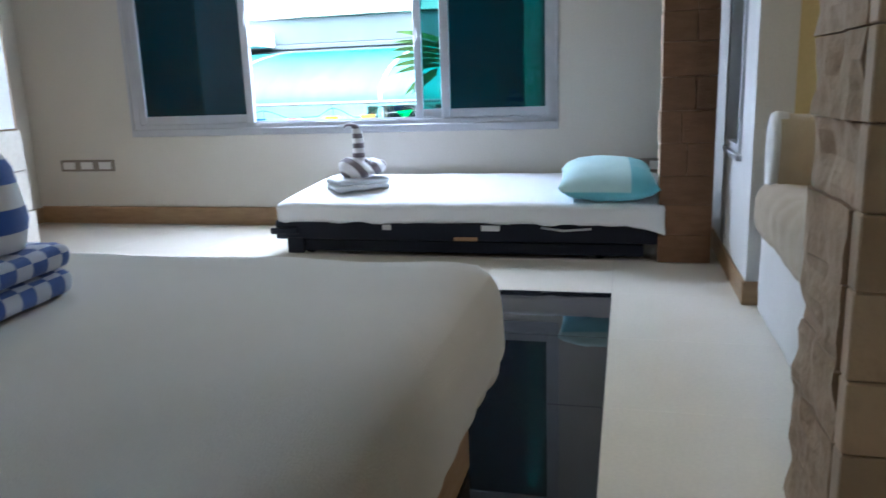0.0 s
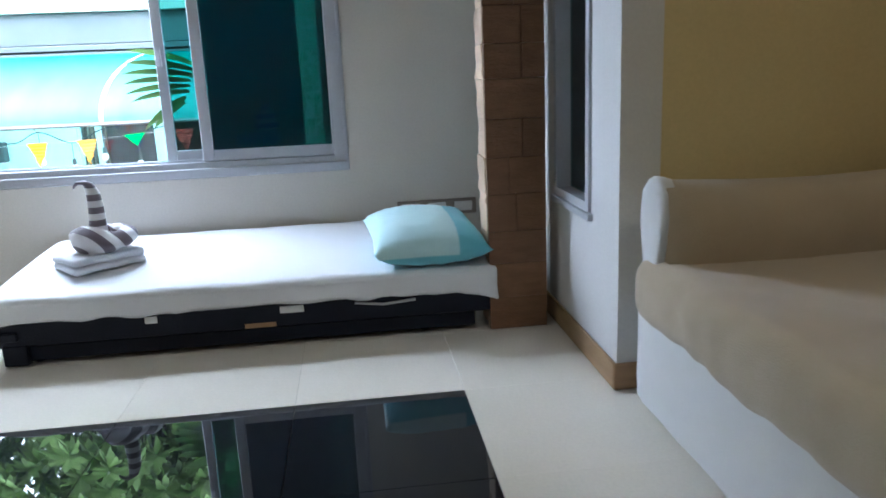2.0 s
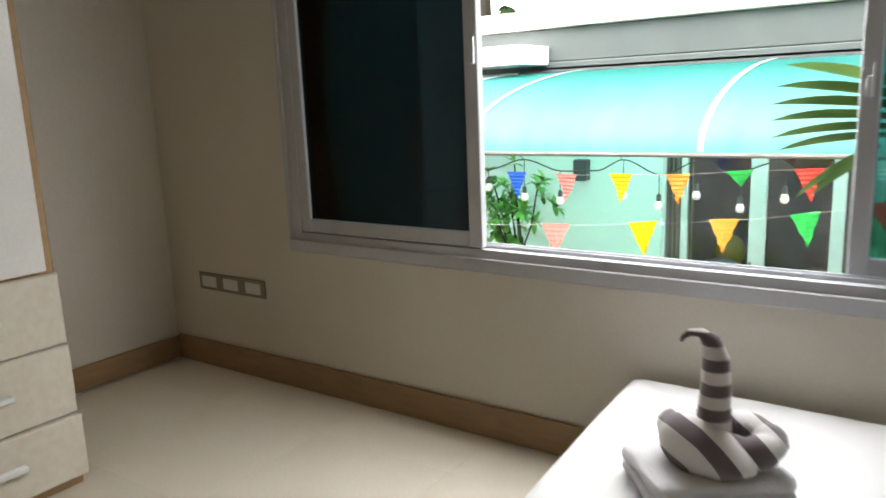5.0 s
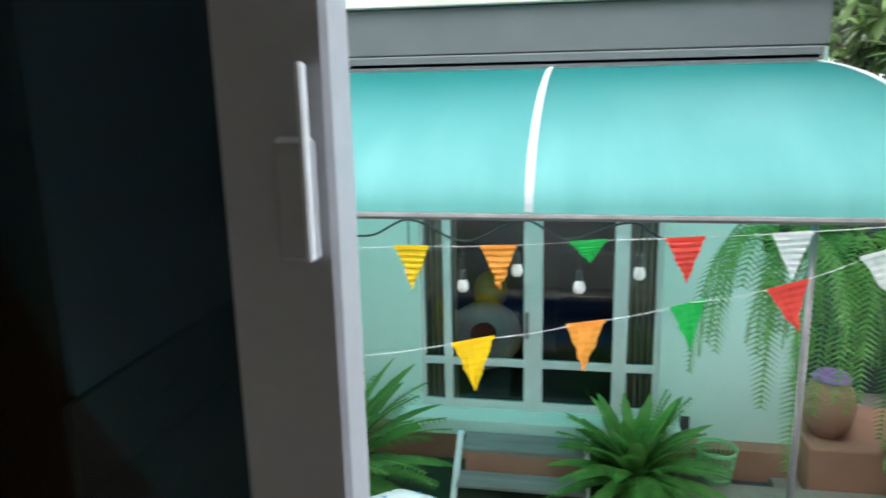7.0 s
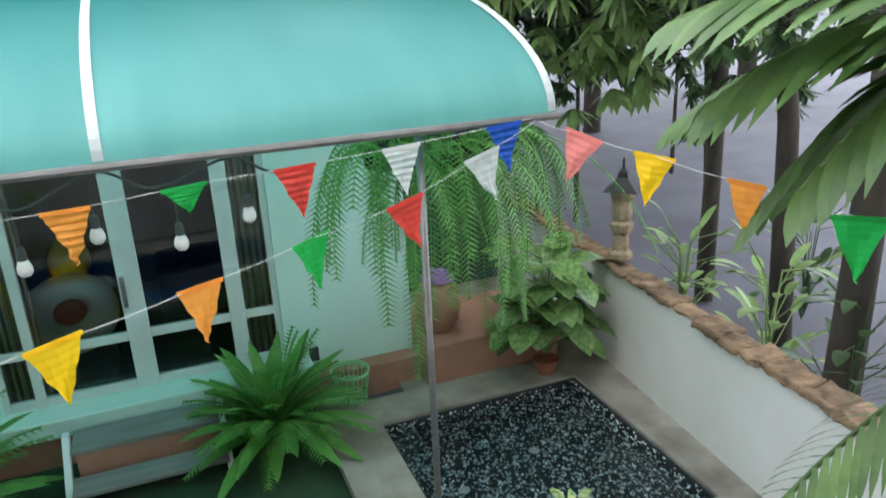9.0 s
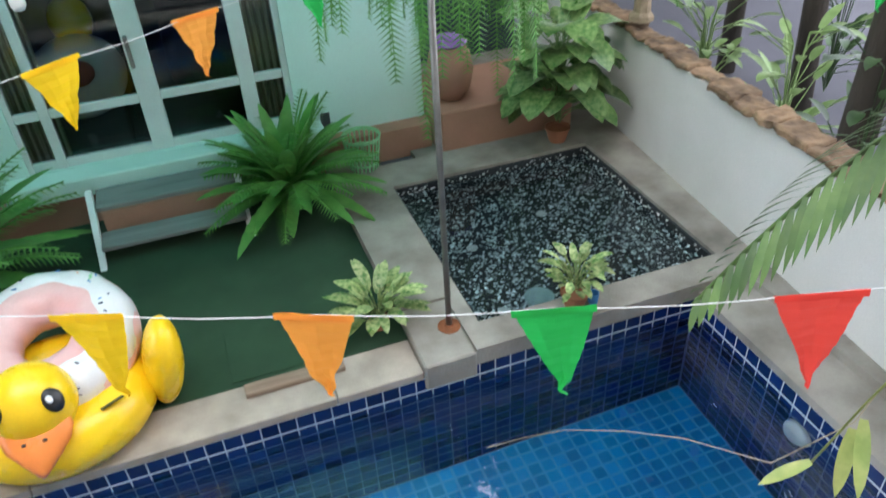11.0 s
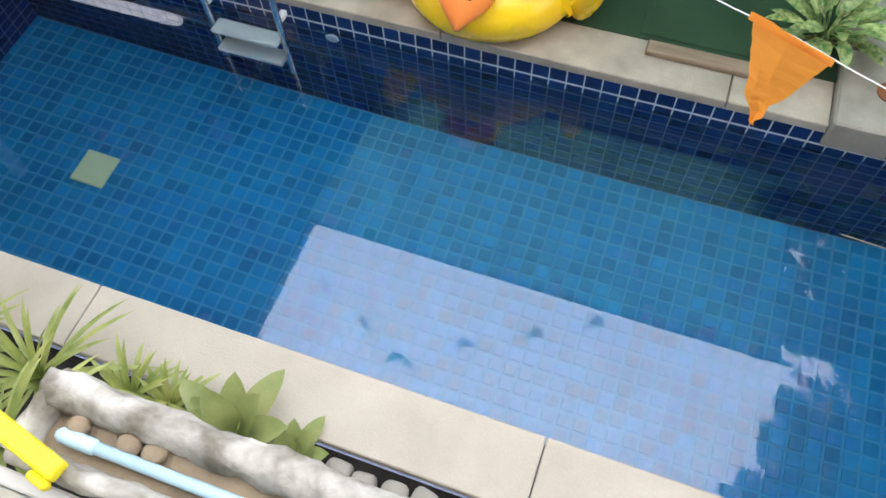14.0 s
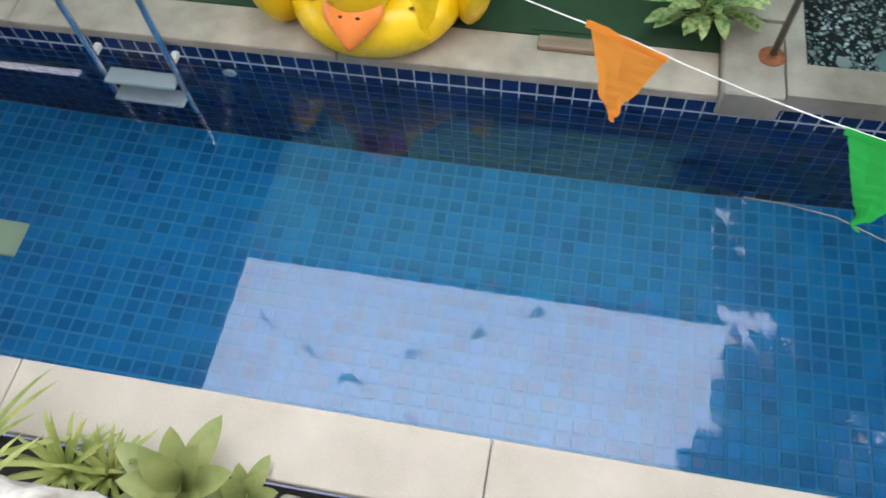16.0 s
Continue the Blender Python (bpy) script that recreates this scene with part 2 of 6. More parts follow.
M["towel_blue"] = striped("blue_check_towel", (0.70, 0.74, 0.82), (0.03, 0.10, 0.42), 0.05, axis=0)
tb = M["towel_blue"].node_tree
chk = tb.nodes.new("ShaderNodeTexChecker")
chk.inputs["Scale"].default_value = 22
chk.inputs["Color1"].default_value, chk.inputs["Color2"].default_value = (0.03, 0.10, 0.42, 1), (0.55, 0.62, 0.78, 1)
tb.links.new(tb.nodes["Texture Coordinate"].outputs["Object"], chk.inputs["Vector"])
tb.links.new(chk.outputs["Color"], tb.nodes["Hue/Saturation/Value"].inputs["Color"])
M["socket"] = surface("socket_plate", (0.25, 0.21, 0.17), rough=0.4)
M["socket_in"] = surface("socket_insert", (0.7, 0.68, 0.64), rough=0.35)
M["white_plastic"] = surface("white_plastic", (0.8, 0.8, 0.8), scale=5, amount=0.3, rough=0.35, bump=0.02)
M["mint"] = surface("mint_facade_paint", (0.60, 0.82, 0.74), (0.55, 0.77, 0.69), scale=1.2, amount=0.6, rough=0.8, bump=0.1)
M["grey_fascia"] = surface("grey_painted_fascia", (0.092, 0.105, 0.105), (0.074, 0.085, 0.085), scale=1.5, amount=0.6, rough=0.7)
M["cream_out"] = surface("cream_eave_paint", (0.52, 0.51, 0.43), scale=2, rough=0.8)
M["terracotta"] = surface("terracotta_plinth", (0.42, 0.22, 0.15), (0.34, 0.18, 0.12), scale=3, amount=0.7, rough=0.75, bump=0.2)
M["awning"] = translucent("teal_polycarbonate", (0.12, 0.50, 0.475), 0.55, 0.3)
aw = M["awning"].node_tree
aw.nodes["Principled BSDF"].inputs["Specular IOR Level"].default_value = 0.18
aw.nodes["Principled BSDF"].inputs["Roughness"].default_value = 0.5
# skylight painted into the colour: sheet turns paler, in streaks, towards its front edge
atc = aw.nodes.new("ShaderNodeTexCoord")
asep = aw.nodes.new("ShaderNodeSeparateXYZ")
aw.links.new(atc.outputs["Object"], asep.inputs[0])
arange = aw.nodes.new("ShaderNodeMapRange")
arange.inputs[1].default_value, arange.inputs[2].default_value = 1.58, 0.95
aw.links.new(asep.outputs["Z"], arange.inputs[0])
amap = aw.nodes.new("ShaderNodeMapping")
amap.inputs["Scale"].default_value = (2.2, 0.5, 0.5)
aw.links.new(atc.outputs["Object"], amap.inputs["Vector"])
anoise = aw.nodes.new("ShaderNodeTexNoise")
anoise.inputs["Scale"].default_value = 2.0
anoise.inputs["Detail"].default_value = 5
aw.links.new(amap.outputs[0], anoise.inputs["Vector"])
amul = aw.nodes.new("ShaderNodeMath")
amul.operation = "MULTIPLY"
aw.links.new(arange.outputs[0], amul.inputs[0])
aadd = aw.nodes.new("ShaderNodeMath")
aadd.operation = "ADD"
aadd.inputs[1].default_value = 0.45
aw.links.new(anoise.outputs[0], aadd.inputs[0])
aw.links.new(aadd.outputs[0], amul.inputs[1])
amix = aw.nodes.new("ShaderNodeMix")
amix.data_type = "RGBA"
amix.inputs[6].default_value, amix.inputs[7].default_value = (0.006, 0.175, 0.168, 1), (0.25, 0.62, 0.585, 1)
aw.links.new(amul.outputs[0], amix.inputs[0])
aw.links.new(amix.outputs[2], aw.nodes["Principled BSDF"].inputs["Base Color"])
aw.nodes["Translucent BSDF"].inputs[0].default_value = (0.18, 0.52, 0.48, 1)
M["white_metal"] = surface("white_painted_metal", (0.78, 0.80, 0.80), (0.66, 0.68, 0.68), scale=6, amount=0.5, rough=0.4, bump=0.03)
M["steel"] = surface("weathered_steel", (0.26, 0.25, 0.24), (0.16, 0.15, 0.14), scale=9, amount=0.7, rough=0.4, metal=0.7)
M["chrome"] = surface("pool_ladder_chrome", (0.75, 0.76, 0.78), rough=0.15, metal=1.0, bump=0)
M["door_frame"] = surface("pale_green_door_frame", (0.62, 0.68, 0.65), (0.54, 0.60, 0.57), scale=5, amount=0.5, rough=0.5)
M["curtain"] = striped("brown_striped_curtain", (0.70, 0.62, 0.46), (0.30, 0.23, 0.14), 0.026, axis=0)
# Dimness of the unlit rooms is put into this dark colour.
M["interior"] = surface("shade_toned_interior", (0.05, 0.075, 0.085), (0.03, 0.04, 0.05), scale=1.5, amount=0.8, rough=0.9)
M["turf"] = surface("artificial_turf", (0.030, 0.085, 0.040), (0.020, 0.060, 0.030), scale=3, amount=0.8, rough=0.95, bump=1.0, fine=260)
M["concrete"] = surface("worn_concrete", (0.38, 0.35, 0.305), (0.17, 0.15, 0.125), scale=2.6, amount=0.9, rough=0.85, bump=0.4, fine=70)
M["coping"] = surface("terrazzo_coping", (0.51, 0.455, 0.38), (0.41, 0.36, 0.295), scale=3, amount=0.8, rough=0.7, bump=0.25, fine=120, spread=0.05)
M["coping_worn"] = surface("worn_coping", (0.46, 0.40, 0.33), (0.28, 0.245, 0.20), scale=4, amount=0.9, rough=0.8, bump=0.35, fine=90, spread=0.08)
M["black_roof"] = surface("black_roof", (0.012, 0.012, 0.014), rough=0.6)
M["wall_out"] = surface("white_garden_wall", (0.72, 0.70, 0.66), (0.62, 0.60, 0.55), scale=1.5, amount=0.7, rough=0.85, bump=0.15)
M["cap"] = surface("brown_stone_cap", (0.30, 0.19, 0.11), (0.08, 0.05, 0.032), scale=9, amount=0.9, rough=0.85, bump=0.9, fine=30, spread=0.25)
M["asphalt"] = surface("grey_lane", (0.085, 0.083, 0.10), (0.065, 0.063, 0.077), scale=1.2, amount=0.7, rough=0.9, bump=0.2)
M["tile_blue"] = surface("pool_floor_tile", (0.0, 0.245, 0.56), (0.0, 0.125, 0.43), scale=3, amount=0.7, rough=0.25, bump=0.03, spread=0.22)
M["tile_blue_i"] = surface("pool_floor_tile_joined", (0.0, 0.245, 0.56), (0.0, 0.125, 0.43), scale=3, amount=0.7, rough=0.25, bump=0.03, spread=0.22, island=True)
M["tile_navy"] = surface("pool_wall_tile", (0.006, 0.022, 0.11), (0.004, 0.014, 0.08), scale=8, amount=0.5, rough=0.12, bump=0.02, spread=0.3)
M["tile_navy_i"] = surface("pool_wall_tile_joined", (0.006, 0.022, 0.11), (0.004, 0.014, 0.08), scale=8, amount=0.5, rough=0.12, bump=0.02, spread=0.3, island=True)
M["pool_grout"] = surface("pool_grout", (0.02, 0.30, 0.60), (0.012, 0.22, 0.50), scale=6, amount=0.6, rough=0.8)
M["wall_grout"] = surface("pool_wall_grout", (0.085, 0.12, 0.24), (0.05, 0.075, 0.18), scale=6, amount=0.8, rough=0.8)
M["waterline"] = surface("pale_waterline_grout", (0.62, 0.66, 0.72), (0.42, 0.48, 0.58), scale=7, amount=0.8, rough=0.8)
M["water"] = water("pool_water", (0.80, 0.97, 1.0), 0.012, 2.0)
M["pond_water"] = water("pond_water", (0.55, 0.82, 0.92), 0.02, 4.0)
M["pebble_bed"] = surface("dark_pebble_bed", (0.012, 0.016, 0.020), (0.03, 0.035, 0.04), scale=40, amount=0.8, rough=0.6, bump=0.8, fine=60)
M["pebble"] = surface("pale_pebbles", (0.80, 0.82, 0.80), (0.20, 0.22, 0.22), scale=20, amount=0.8, rough=0.6, spread=0.5, island=True)
M["yellow_vinyl"] = surface("yellow_vinyl", (0.96, 0.62, 0.012), (0.92, 0.54, 0.01), scale=4, amount=0.6, rough=0.28, bump=0.05, bump_scale=8)
M["orange_vinyl"] = surface("orange_vinyl", (0.92, 0.26, 0.05), rough=0.3, bump=0.05)
M["white_vinyl"] = surface("white_vinyl", (0.80, 0.78, 0.78), rough=0.3, bump=0.05)
M["pink_vinyl"] = surface("pink_vinyl", (0.80, 0.42, 0.40), (0.8, 0.6, 0.58), scale=5, rough=0.3, bump=0.05)
M["red_vinyl"] = surface("dull_red_vinyl", (0.42, 0.09, 0.07), rough=0.4, bump=0.05)
M["black_paint"] = surface("black_print", (0.01, 0.01, 0.012), rough=0.3, bump=0)
FLAG = {}
for key, c in dict(yellow=(0.95, 0.60, 0.01), orange=(0.95, 0.36, 0.055), green=(0.015, 0.48, 0.09), red=(0.90, 0.075, 0.055), white=(0.8, 0.8, 0.78),
                   blue=(0.02, 0.13, 0.62), pink=(0.86, 0.26, 0.23)).items():
    FLAG[key] = translucent("bunting_" + key, c, 0.42, 0.6)
M["cord"] = surface("white_cord", (0.72, 0.72, 0.70), rough=0.8)
M["cable"] = surface("dark_cable", (0.05, 0.06, 0.06), rough=0.6)
M["bulb"] = surface("frosted_bulb", (0.85, 0.85, 0.83), rough=0.3, bump=0)
M["fern"] = leaf_surface("fern_leaf", (0.11, 0.32, 0.06), (0.18, 0.42, 0.09))
M["cycad"] = leaf_surface("cycad_leaf", (0.09, 0.29, 0.055), (0.17, 0.38, 0.085))
M["leaf"] = leaf_surface("tree_leaf", (0.18, 0.29, 0.09), (0.33, 0.45, 0.18))
M["leaf_dark"] = leaf_surface("dark_tree_leaf", (0.040, 0.085, 0.030), (0.085, 0.155, 0.055))
M["palm"] = leaf_surface("palm_leaf", (0.065, 0.14, 0.035), (0.14, 0.23, 0.06))
M["varieg"] = leaf_surface("variegated_leaf", (0.24, 0.36, 0.13), (0.05, 0.17, 0.035), 26)
M["brome"] = leaf_surface("bromeliad_leaf", (0.36, 0.38, 0.15), (0.21, 0.28, 0.09))
M["varieg_pale"] = leaf_surface("white_variegated_leaf", (0.54, 0.60, 0.27), (0.08, 0.23, 0.05), 34)
M["spider"] = leaf_surface("spider_plant_leaf", (0.42, 0.44, 0.14), (0.16, 0.24, 0.05))
M["bark"] = surface("bark", (0.035, 0.028, 0.022), (0.065, 0.052, 0.04), scale=9, amount=0.8, rough=0.95, bump=1.0, fine=30, stretch=(1, 1, 0.3))
M["pot"] = surface("terracotta_pot", (0.34, 0.13, 0.07), (0.26, 0.10, 0.05), scale=8, rough=0.8)
M["basket"] = surface("green_plastic", (0.22, 0.56, 0.26), (0.28, 0.6, 0.3), scale=8, rough=0.4)
M["blue_plastic"] = surface("blue_plastic", (0.05, 0.25, 0.55), rough=0.4)
M["rust"] = surface("rust_stain", (0.28, 0.10, 0.04), (0.15, 0.05, 0.02), scale=30, amount=0.8, rough=0.9)
M["rock"] = surface("whitewashed_rock", (0.60, 0.57, 0.52), (0.17, 0.15, 0.12), scale=13, amount=1.0, rough=0.95, bump=1.0, fine=22)
M["soil"] = surface("dark_soil", (0.018, 0.017, 0.016), (0.035, 0.03, 0.027), scale=20, amount=0.8, rough=1.0, bump=1.0, fine=50)
M["yellow_plastic"] = surface("yellow_plastic", (0.80, 0.68, 0.02), rough=0.4)
M["pale_blue"] = surface("pale_blue_tube", (0.45, 0.66, 0.78), rough=0.35)
M["stone_carved"] = surface("carved_stone", (0.34, 0.26, 0.17), (0.2, 0.15, 0.10), scale=14, amount=0.8, rough=0.9, bump=0.8, fine=40)
M["dry_rib"] = surface("dry_palm_rib", (0.44, 0.36, 0.26), (0.32, 0.25, 0.17), scale=9, rough=0.8)
M["filter_grey"] = surface("grey_green_plastic", (0.30, 0.38, 0.36), (0.22, 0.28, 0.27), scale=30, rough=0.5)
M["drain"] = surface("pale_green_plastic", (0.66, 0.74, 0.48), (0.56, 0.64, 0.42), scale=12, rough=0.5)
M["grey_board"] = surface("weathered_grey_board", (0.26, 0.27, 0.26), (0.17, 0.175, 0.17), scale=5, amount=0.8, rough=0.85, bump=0.3, stretch=(0.3, 3, 3))
M["old_wood"] = surface("weathered_plank", (0.33, 0.24, 0.17), (0.20, 0.14, 0.10), scale=6, amount=0.8, rough=0.9, bump=0.5, stretch=(0.3, 4, 4))
M["purple"] = surface("purple_plastic", (0.30, 0.12, 0.45), rough=0.4)


# ---- building helpers ----
def part(name, bm, material, parent=None, label="", smooth=False):
    """Links a bmesh as one mesh object, under a thing or a part."""
    me = bpy.data.meshes.new(name)
    bm.to_mesh(me)
    bm.free()
    if smooth:
        me.polygons.foreach_set("use_smooth", [True] * len(me.polygons))
    ob = new(name, me)
    for mm in material if isinstance(material, (list, tuple)) else [material]:
        me.materials.append(mm)
    if parent:
        ob.parent = parent
        ob.matrix_parent_inverse = Matrix()
    if label:
        ob["label"] = label
    return ob


def thing(name, label, category, group="", at=(0, 0, 0), turn=0.0):
    e = new(name)
    e.empty_display_size = 0.1
    e.matrix_world = pose(*at, 0, 0, turn)
    return tagged(e, label, category, group)


def box(bm, x0, x1, y0, y1, z0, z1, bevel=0.0, seg=1):
    r = bmesh.ops.create_cube(bm, size=1, matrix=Matrix.Translation(((x0 + x1) / 2, (y0 + y1) / 2, (z0 + z1) / 2)) @ Matrix.Diagonal((x1 - x0, y1 - y0, z1 - z0, 1)))
    if bevel:
        es = {e for v in r["verts"] for e in v.link_edges}
        bmesh.ops.bevel(bm, geom=list(es), offset=bevel, segments=seg, affect="EDGES", profile=0.5)
    return bm


def boxes(*bs, bevel=0.0, seg=1):
    bm = bmesh.new()
    for b in bs:
        box(bm, *b, bevel=bevel, seg=seg)
    return bm


def tube(points, radius, sides=8, radii=None, cap=True):
    """A round tube along points."""
    bm = bmesh.new()
    pts = [Vector(p) for p in points]
    rings = []
    ref = Vector((0, 0, 1))
    for i, p in enumerate(pts):
        d = (pts[min(i + 1, len(pts) - 1)] - pts[max(i - 1, 0)]).normalized()
        a = ref if abs(d.dot(ref)) < 0.95 else Vector((1, 0, 0))
        u = d.cross(a).normalized()
        w = u.cross(d).normalized()
        r = radii[i] if radii else radius
        rings.append([bm.verts.new(p + r * (math.cos(2 * math.pi * k / sides) * u + math.sin(2 * math.pi * k / sides) * w)) for k in range(sides)])
    for a, b in zip(rings, rings[1:]):
        for k in range(sides):
            bm.faces.new((a[k], a[(k + 1) % sides], b[(k + 1) % sides], b[k]))
    if cap:
        bm.faces.new(rings[0][::-1])
        bm.faces.new(rings[-1])
    bmesh.ops.recalc_face_normals(bm, faces=bm.faces)
    return bm


def lathe(profile, sides=24, at=(0, 0, 0)):
    bm = bmesh.new()
    rings = [[bm.verts.new((at[0] + r * math.cos(2 * math.pi * k / sides), at[1] + r * math.sin(2 * math.pi * k / sides), at[2] + z)) for k in range(sides)] for r, z in profile]
    for a, b in zip(rings, rings[1:]):
        for k in range(sides):
            bm.faces.new((a[k], a[(k + 1) % sides], b[(k + 1) % sides], b[k]))
    for ring in (rings[0], rings[-1]):
        bm.faces.new(ring)
    bmesh.ops.recalc_face_normals(bm, faces=bm.faces)
    return bm


def grid_surface(nu, nv, f):
    """An open sheet of nu by nv quads through f(u, v), u and v from 0 to 1."""
    bm = bmesh.new()
    vs = [[bm.verts.new(f(i / nu, j / nv)) for j in range(nv + 1)] for i in range(nu + 1)]
    for i in range(nu):
        for j in range(nv):
            bm.faces.new((vs[i][j], vs[i + 1][j], vs[i + 1][j + 1], vs[i][j + 1]))
    return bm


def soft_box(x0, x1, y0, y1, z0, z1, r=0.05, cuts=12, wave=0.006, seed=0, sag=0.0):
    """A padded block with rounded edges and slight waves."""
    bm = bmesh.new()
    bmesh.ops.create_cube(bm, size=1)
    bmesh.ops.subdivide_edges(bm, edges=list(bm.edges), cuts=cuts, use_grid_fill=True)
    sx, sy, sz = x1 - x0, y1 - y0, z1 - z0
    for v in bm.verts:
        p = Vector((v.co.x * sx, v.co.y * sy, v.co.z * sz))
        q = Vector((max(-sx / 2 + r, min(sx / 2 - r, p.x)), max(-sy / 2 + r, min(sy / 2 - r, p.y)), max(-sz / 2 + r, min(sz / 2 - r, p.z))))
        d = p - q
        if d.length > 1e-6:
            p = q + d.normalized() * r
        w = p + Vector(((x0 + x1) / 2, (y0 + y1) / 2, (z0 + z1) / 2))
        k = wave * noise.noise(w * 5 + Vector((seed, 0, 0))) + 0.5 * wave * noise.noise(w * 14)
        w += Vector((k, k, k))
        if sag and p.z > 0:
            w.z -= sag * (1 - (2 * p.x / sx) ** 2) * (1 - (2 * p.y / sy) ** 2)
        v.co = w
    return bm


def pieces(name, mesh, places, parent):
    """Alike pieces as objects of their own on one mesh."""
    for m in places:
        o = new(name, mesh)
        o.parent = parent
        o.matrix_basis = m
    return parent


def mesh_of(bm, name, material, smooth=False):
    me = bpy.data.meshes.new(name)
    bm.to_mesh(me)
    bm.free()
    me.materials.append(material)
    if smooth:
        me.polygons.foreach_set("use_smooth", [True] * len(me.polygons))
    return me


def tile_mesh(name, sx, sy, h, gap, material, chamfer=0.004):
    bm = bmesh.new()
    a, b = sx / 2 - gap / 2, sy / 2 - gap / 2
    box(bm, -a, a, -b, b, 0, h)
    top = [e for e in bm.edges if all(v.co.z > h * 0.9 for v in e.verts)]
    bmesh.ops.bevel(bm, geom=top, offset=chamfer, segments=1, affect="EDGES")
    bmesh.ops.delete(bm, geom=[f for f in bm.faces if f.normal.z < -0.9], context="FACES")
    return mesh_of(bm, name, material)


def joined_tiles(name, places, sx, sy, h, gap, material, parent, chamfer=0.004):
    """The rest of a tiling, as one mesh; places: origin, u and v directions and normal of each tile."""
    a, b, c = sx / 2 - gap / 2, sy / 2 - gap / 2, chamfer
    verts, faces = [], []
    for o, u, v, n in places:
        k = len(verts)
        for (s, t) in ((-1, -1), (1, -1), (1, 1), (-1, 1)):
            verts.append(tuple(o + u * s * a + v * t * b))
        for (s, t) in ((-1, -1), (1, -1), (1, 1), (-1, 1)):
            verts.append(tuple(o + u * s * (a - c) + v * t * (b - c) + n * h))
        faces.append((k + 4, k + 5, k + 6, k + 7))
        for i in range(4):
            j = (i + 1) % 4
            faces.append((k + i, k + j, k + 4 + j, k + 4 + i))
    me = bpy.data.meshes.new(name)
    me.from_pydata(verts, [], faces)
    me.materials.append(material)
    ob = new(name, me)
    ob.parent = parent
    return tagged(ob, kind="stuff")


def sheet_xz(x0, x1, y, z0, z1):
    """A single upright face, for films and mesh screens."""
    bm = bmesh.new()
    bm.faces.new([bm.verts.new(p) for p in ((x0, y, z0), (x1, y, z0), (x1, y, z1), (x0, y, z1))])
    return bm


def structure(ob, label, category):
    return tagged(ob, label, category, kind="structure")


def names_now():
    return {o.name for o in bpy.data.objects}


def raised(before):
    """Lifts the room's things made since then to the room's floor level."""
    for o in bpy.data.objects:
        if o.parent is None and o.name not in before:
            o.location.z += RISE


# ---- the room: walls, ceiling, baseboards ----
outdoors = names_now()
WX0, WX1, WZ0, WZ1 = -2.065, 0.93, 0.68, 2.02   # window opening
LEFT, RIGHT, BACK, HIGH = -2.96, 1.835, -6.4, 2.65
wall_window = structure(part("wall_north", boxes((LEFT - 0.15, WX0, 0, 0.12, -0.02, HIGH), (WX1, RIGHT + 0.14, 0, 0.12, -0.02, HIGH),
                        (WX0, WX1, 0, 0.12, -0.02, WZ0), (WX0, WX1, 0, 0.12, WZ1, HIGH)), M["wall"]), "cream painted window wall of the bedroom", "wall")
SY0, SY1, SZ0 = -1.32, -0.86, 0.58              # small side window
structure(part("wall_east", boxes((RIGHT, RIGHT + 0.14, -1.61, SY0, 0, HIGH), (RIGHT, RIGHT + 0.14, SY1, 0, 0, HIGH), (RIGHT, RIGHT + 0.14, SY0, SY1, 0, SZ0),
               (RIGHT, RIGHT + 0.14, SY0, SY1, 1.98, HIGH)), M["wall_white"]), "white painted side wall beside the pillar", "wall")
structure(part("wall_nook", boxes((RIGHT + 0.002, 2.85, -1.606, -1.45, 0, HIGH)), M["ochre"]), "ochre yellow painted nook wall behind the sofa arm", "wall")
structure(part("wall_nook_back", boxes((2.85, 2.99, BACK, -1.45, 0, HIGH)), M["ochre"]), "ochre yellow painted wall behind the sofa", "wall")
structure(part("wall_west", boxes((LEFT - 0.15, LEFT, BACK, -0.002, -0.02, HIGH)), M["wall"]), "cream painted wall beside the wardrobe", "wall")
structure(part("wall_south", boxes((LEFT, 2.85, BACK - 0.15, BACK, -0.02, HIGH)), M["wall"]), "cream painted back wall of the room", "wall")
structure(part("ceiling", boxes((LEFT - 0.15, 2.99, BACK - 0.15, 0.12, HIGH, HIGH + 0.15)), M["ceiling"]), "white flat ceiling", "ceiling")
floor = structure(part("floor", boxes((LEFT - 0.15, 2.99, BACK - 0.15, 0.0, -0.18, -0.012)), M["grout"]), "cream polished tile floor with a black granite field", "floor")


def baseboard(x0, x1, y0, y1, h=0.098):
    bm = boxes((x0, x1, y0, y1, 0.0, h), bevel=0.004)
    return structure(part("baseboard", bm, M["base"]), "brown wood-look baseboard along the wall", "baseboard")


baseboard(LEFT + 0.016, 1.82, -0.015, -0.001, 0.128)
baseboard(LEFT + 0.001, LEFT + 0.015, -0.95, -0.001, 0.115)
baseboard(RIGHT - 0.015, RIGHT - 0.001, -1.61, -0.016)
baseboard(RIGHT - 0.015, 2.0, -1.623, -1.608)


# ---- window with sliding sashes ----
def sash(parent, x0, x1, y, z0, z1, glass, stile=0.075, rail=0.055, name="sash", stile2=None):
    e = stile2 or stile
    fr = boxes((x0, x0 + stile, y - 0.017, y + 0.017, z0, z1), (x1 - e, x1, y - 0.017, y + 0.017, z0, z1),
               (x0 + stile, x1 - e, y - 0.016, y + 0.016, z0, z0 + rail), (x0 + stile, x1 - e, y - 0.016, y + 0.016, z1 - rail, z1), bevel=0.003)
    s = part(name, fr, M["alu"], parent)
    p = part("pane", boxes((x0 + stile, x1 - e, y - 0.003, y + 0.003, z0 + rail, z1 - rail)), glass, s)
    p.visible_shadow = False
    return s


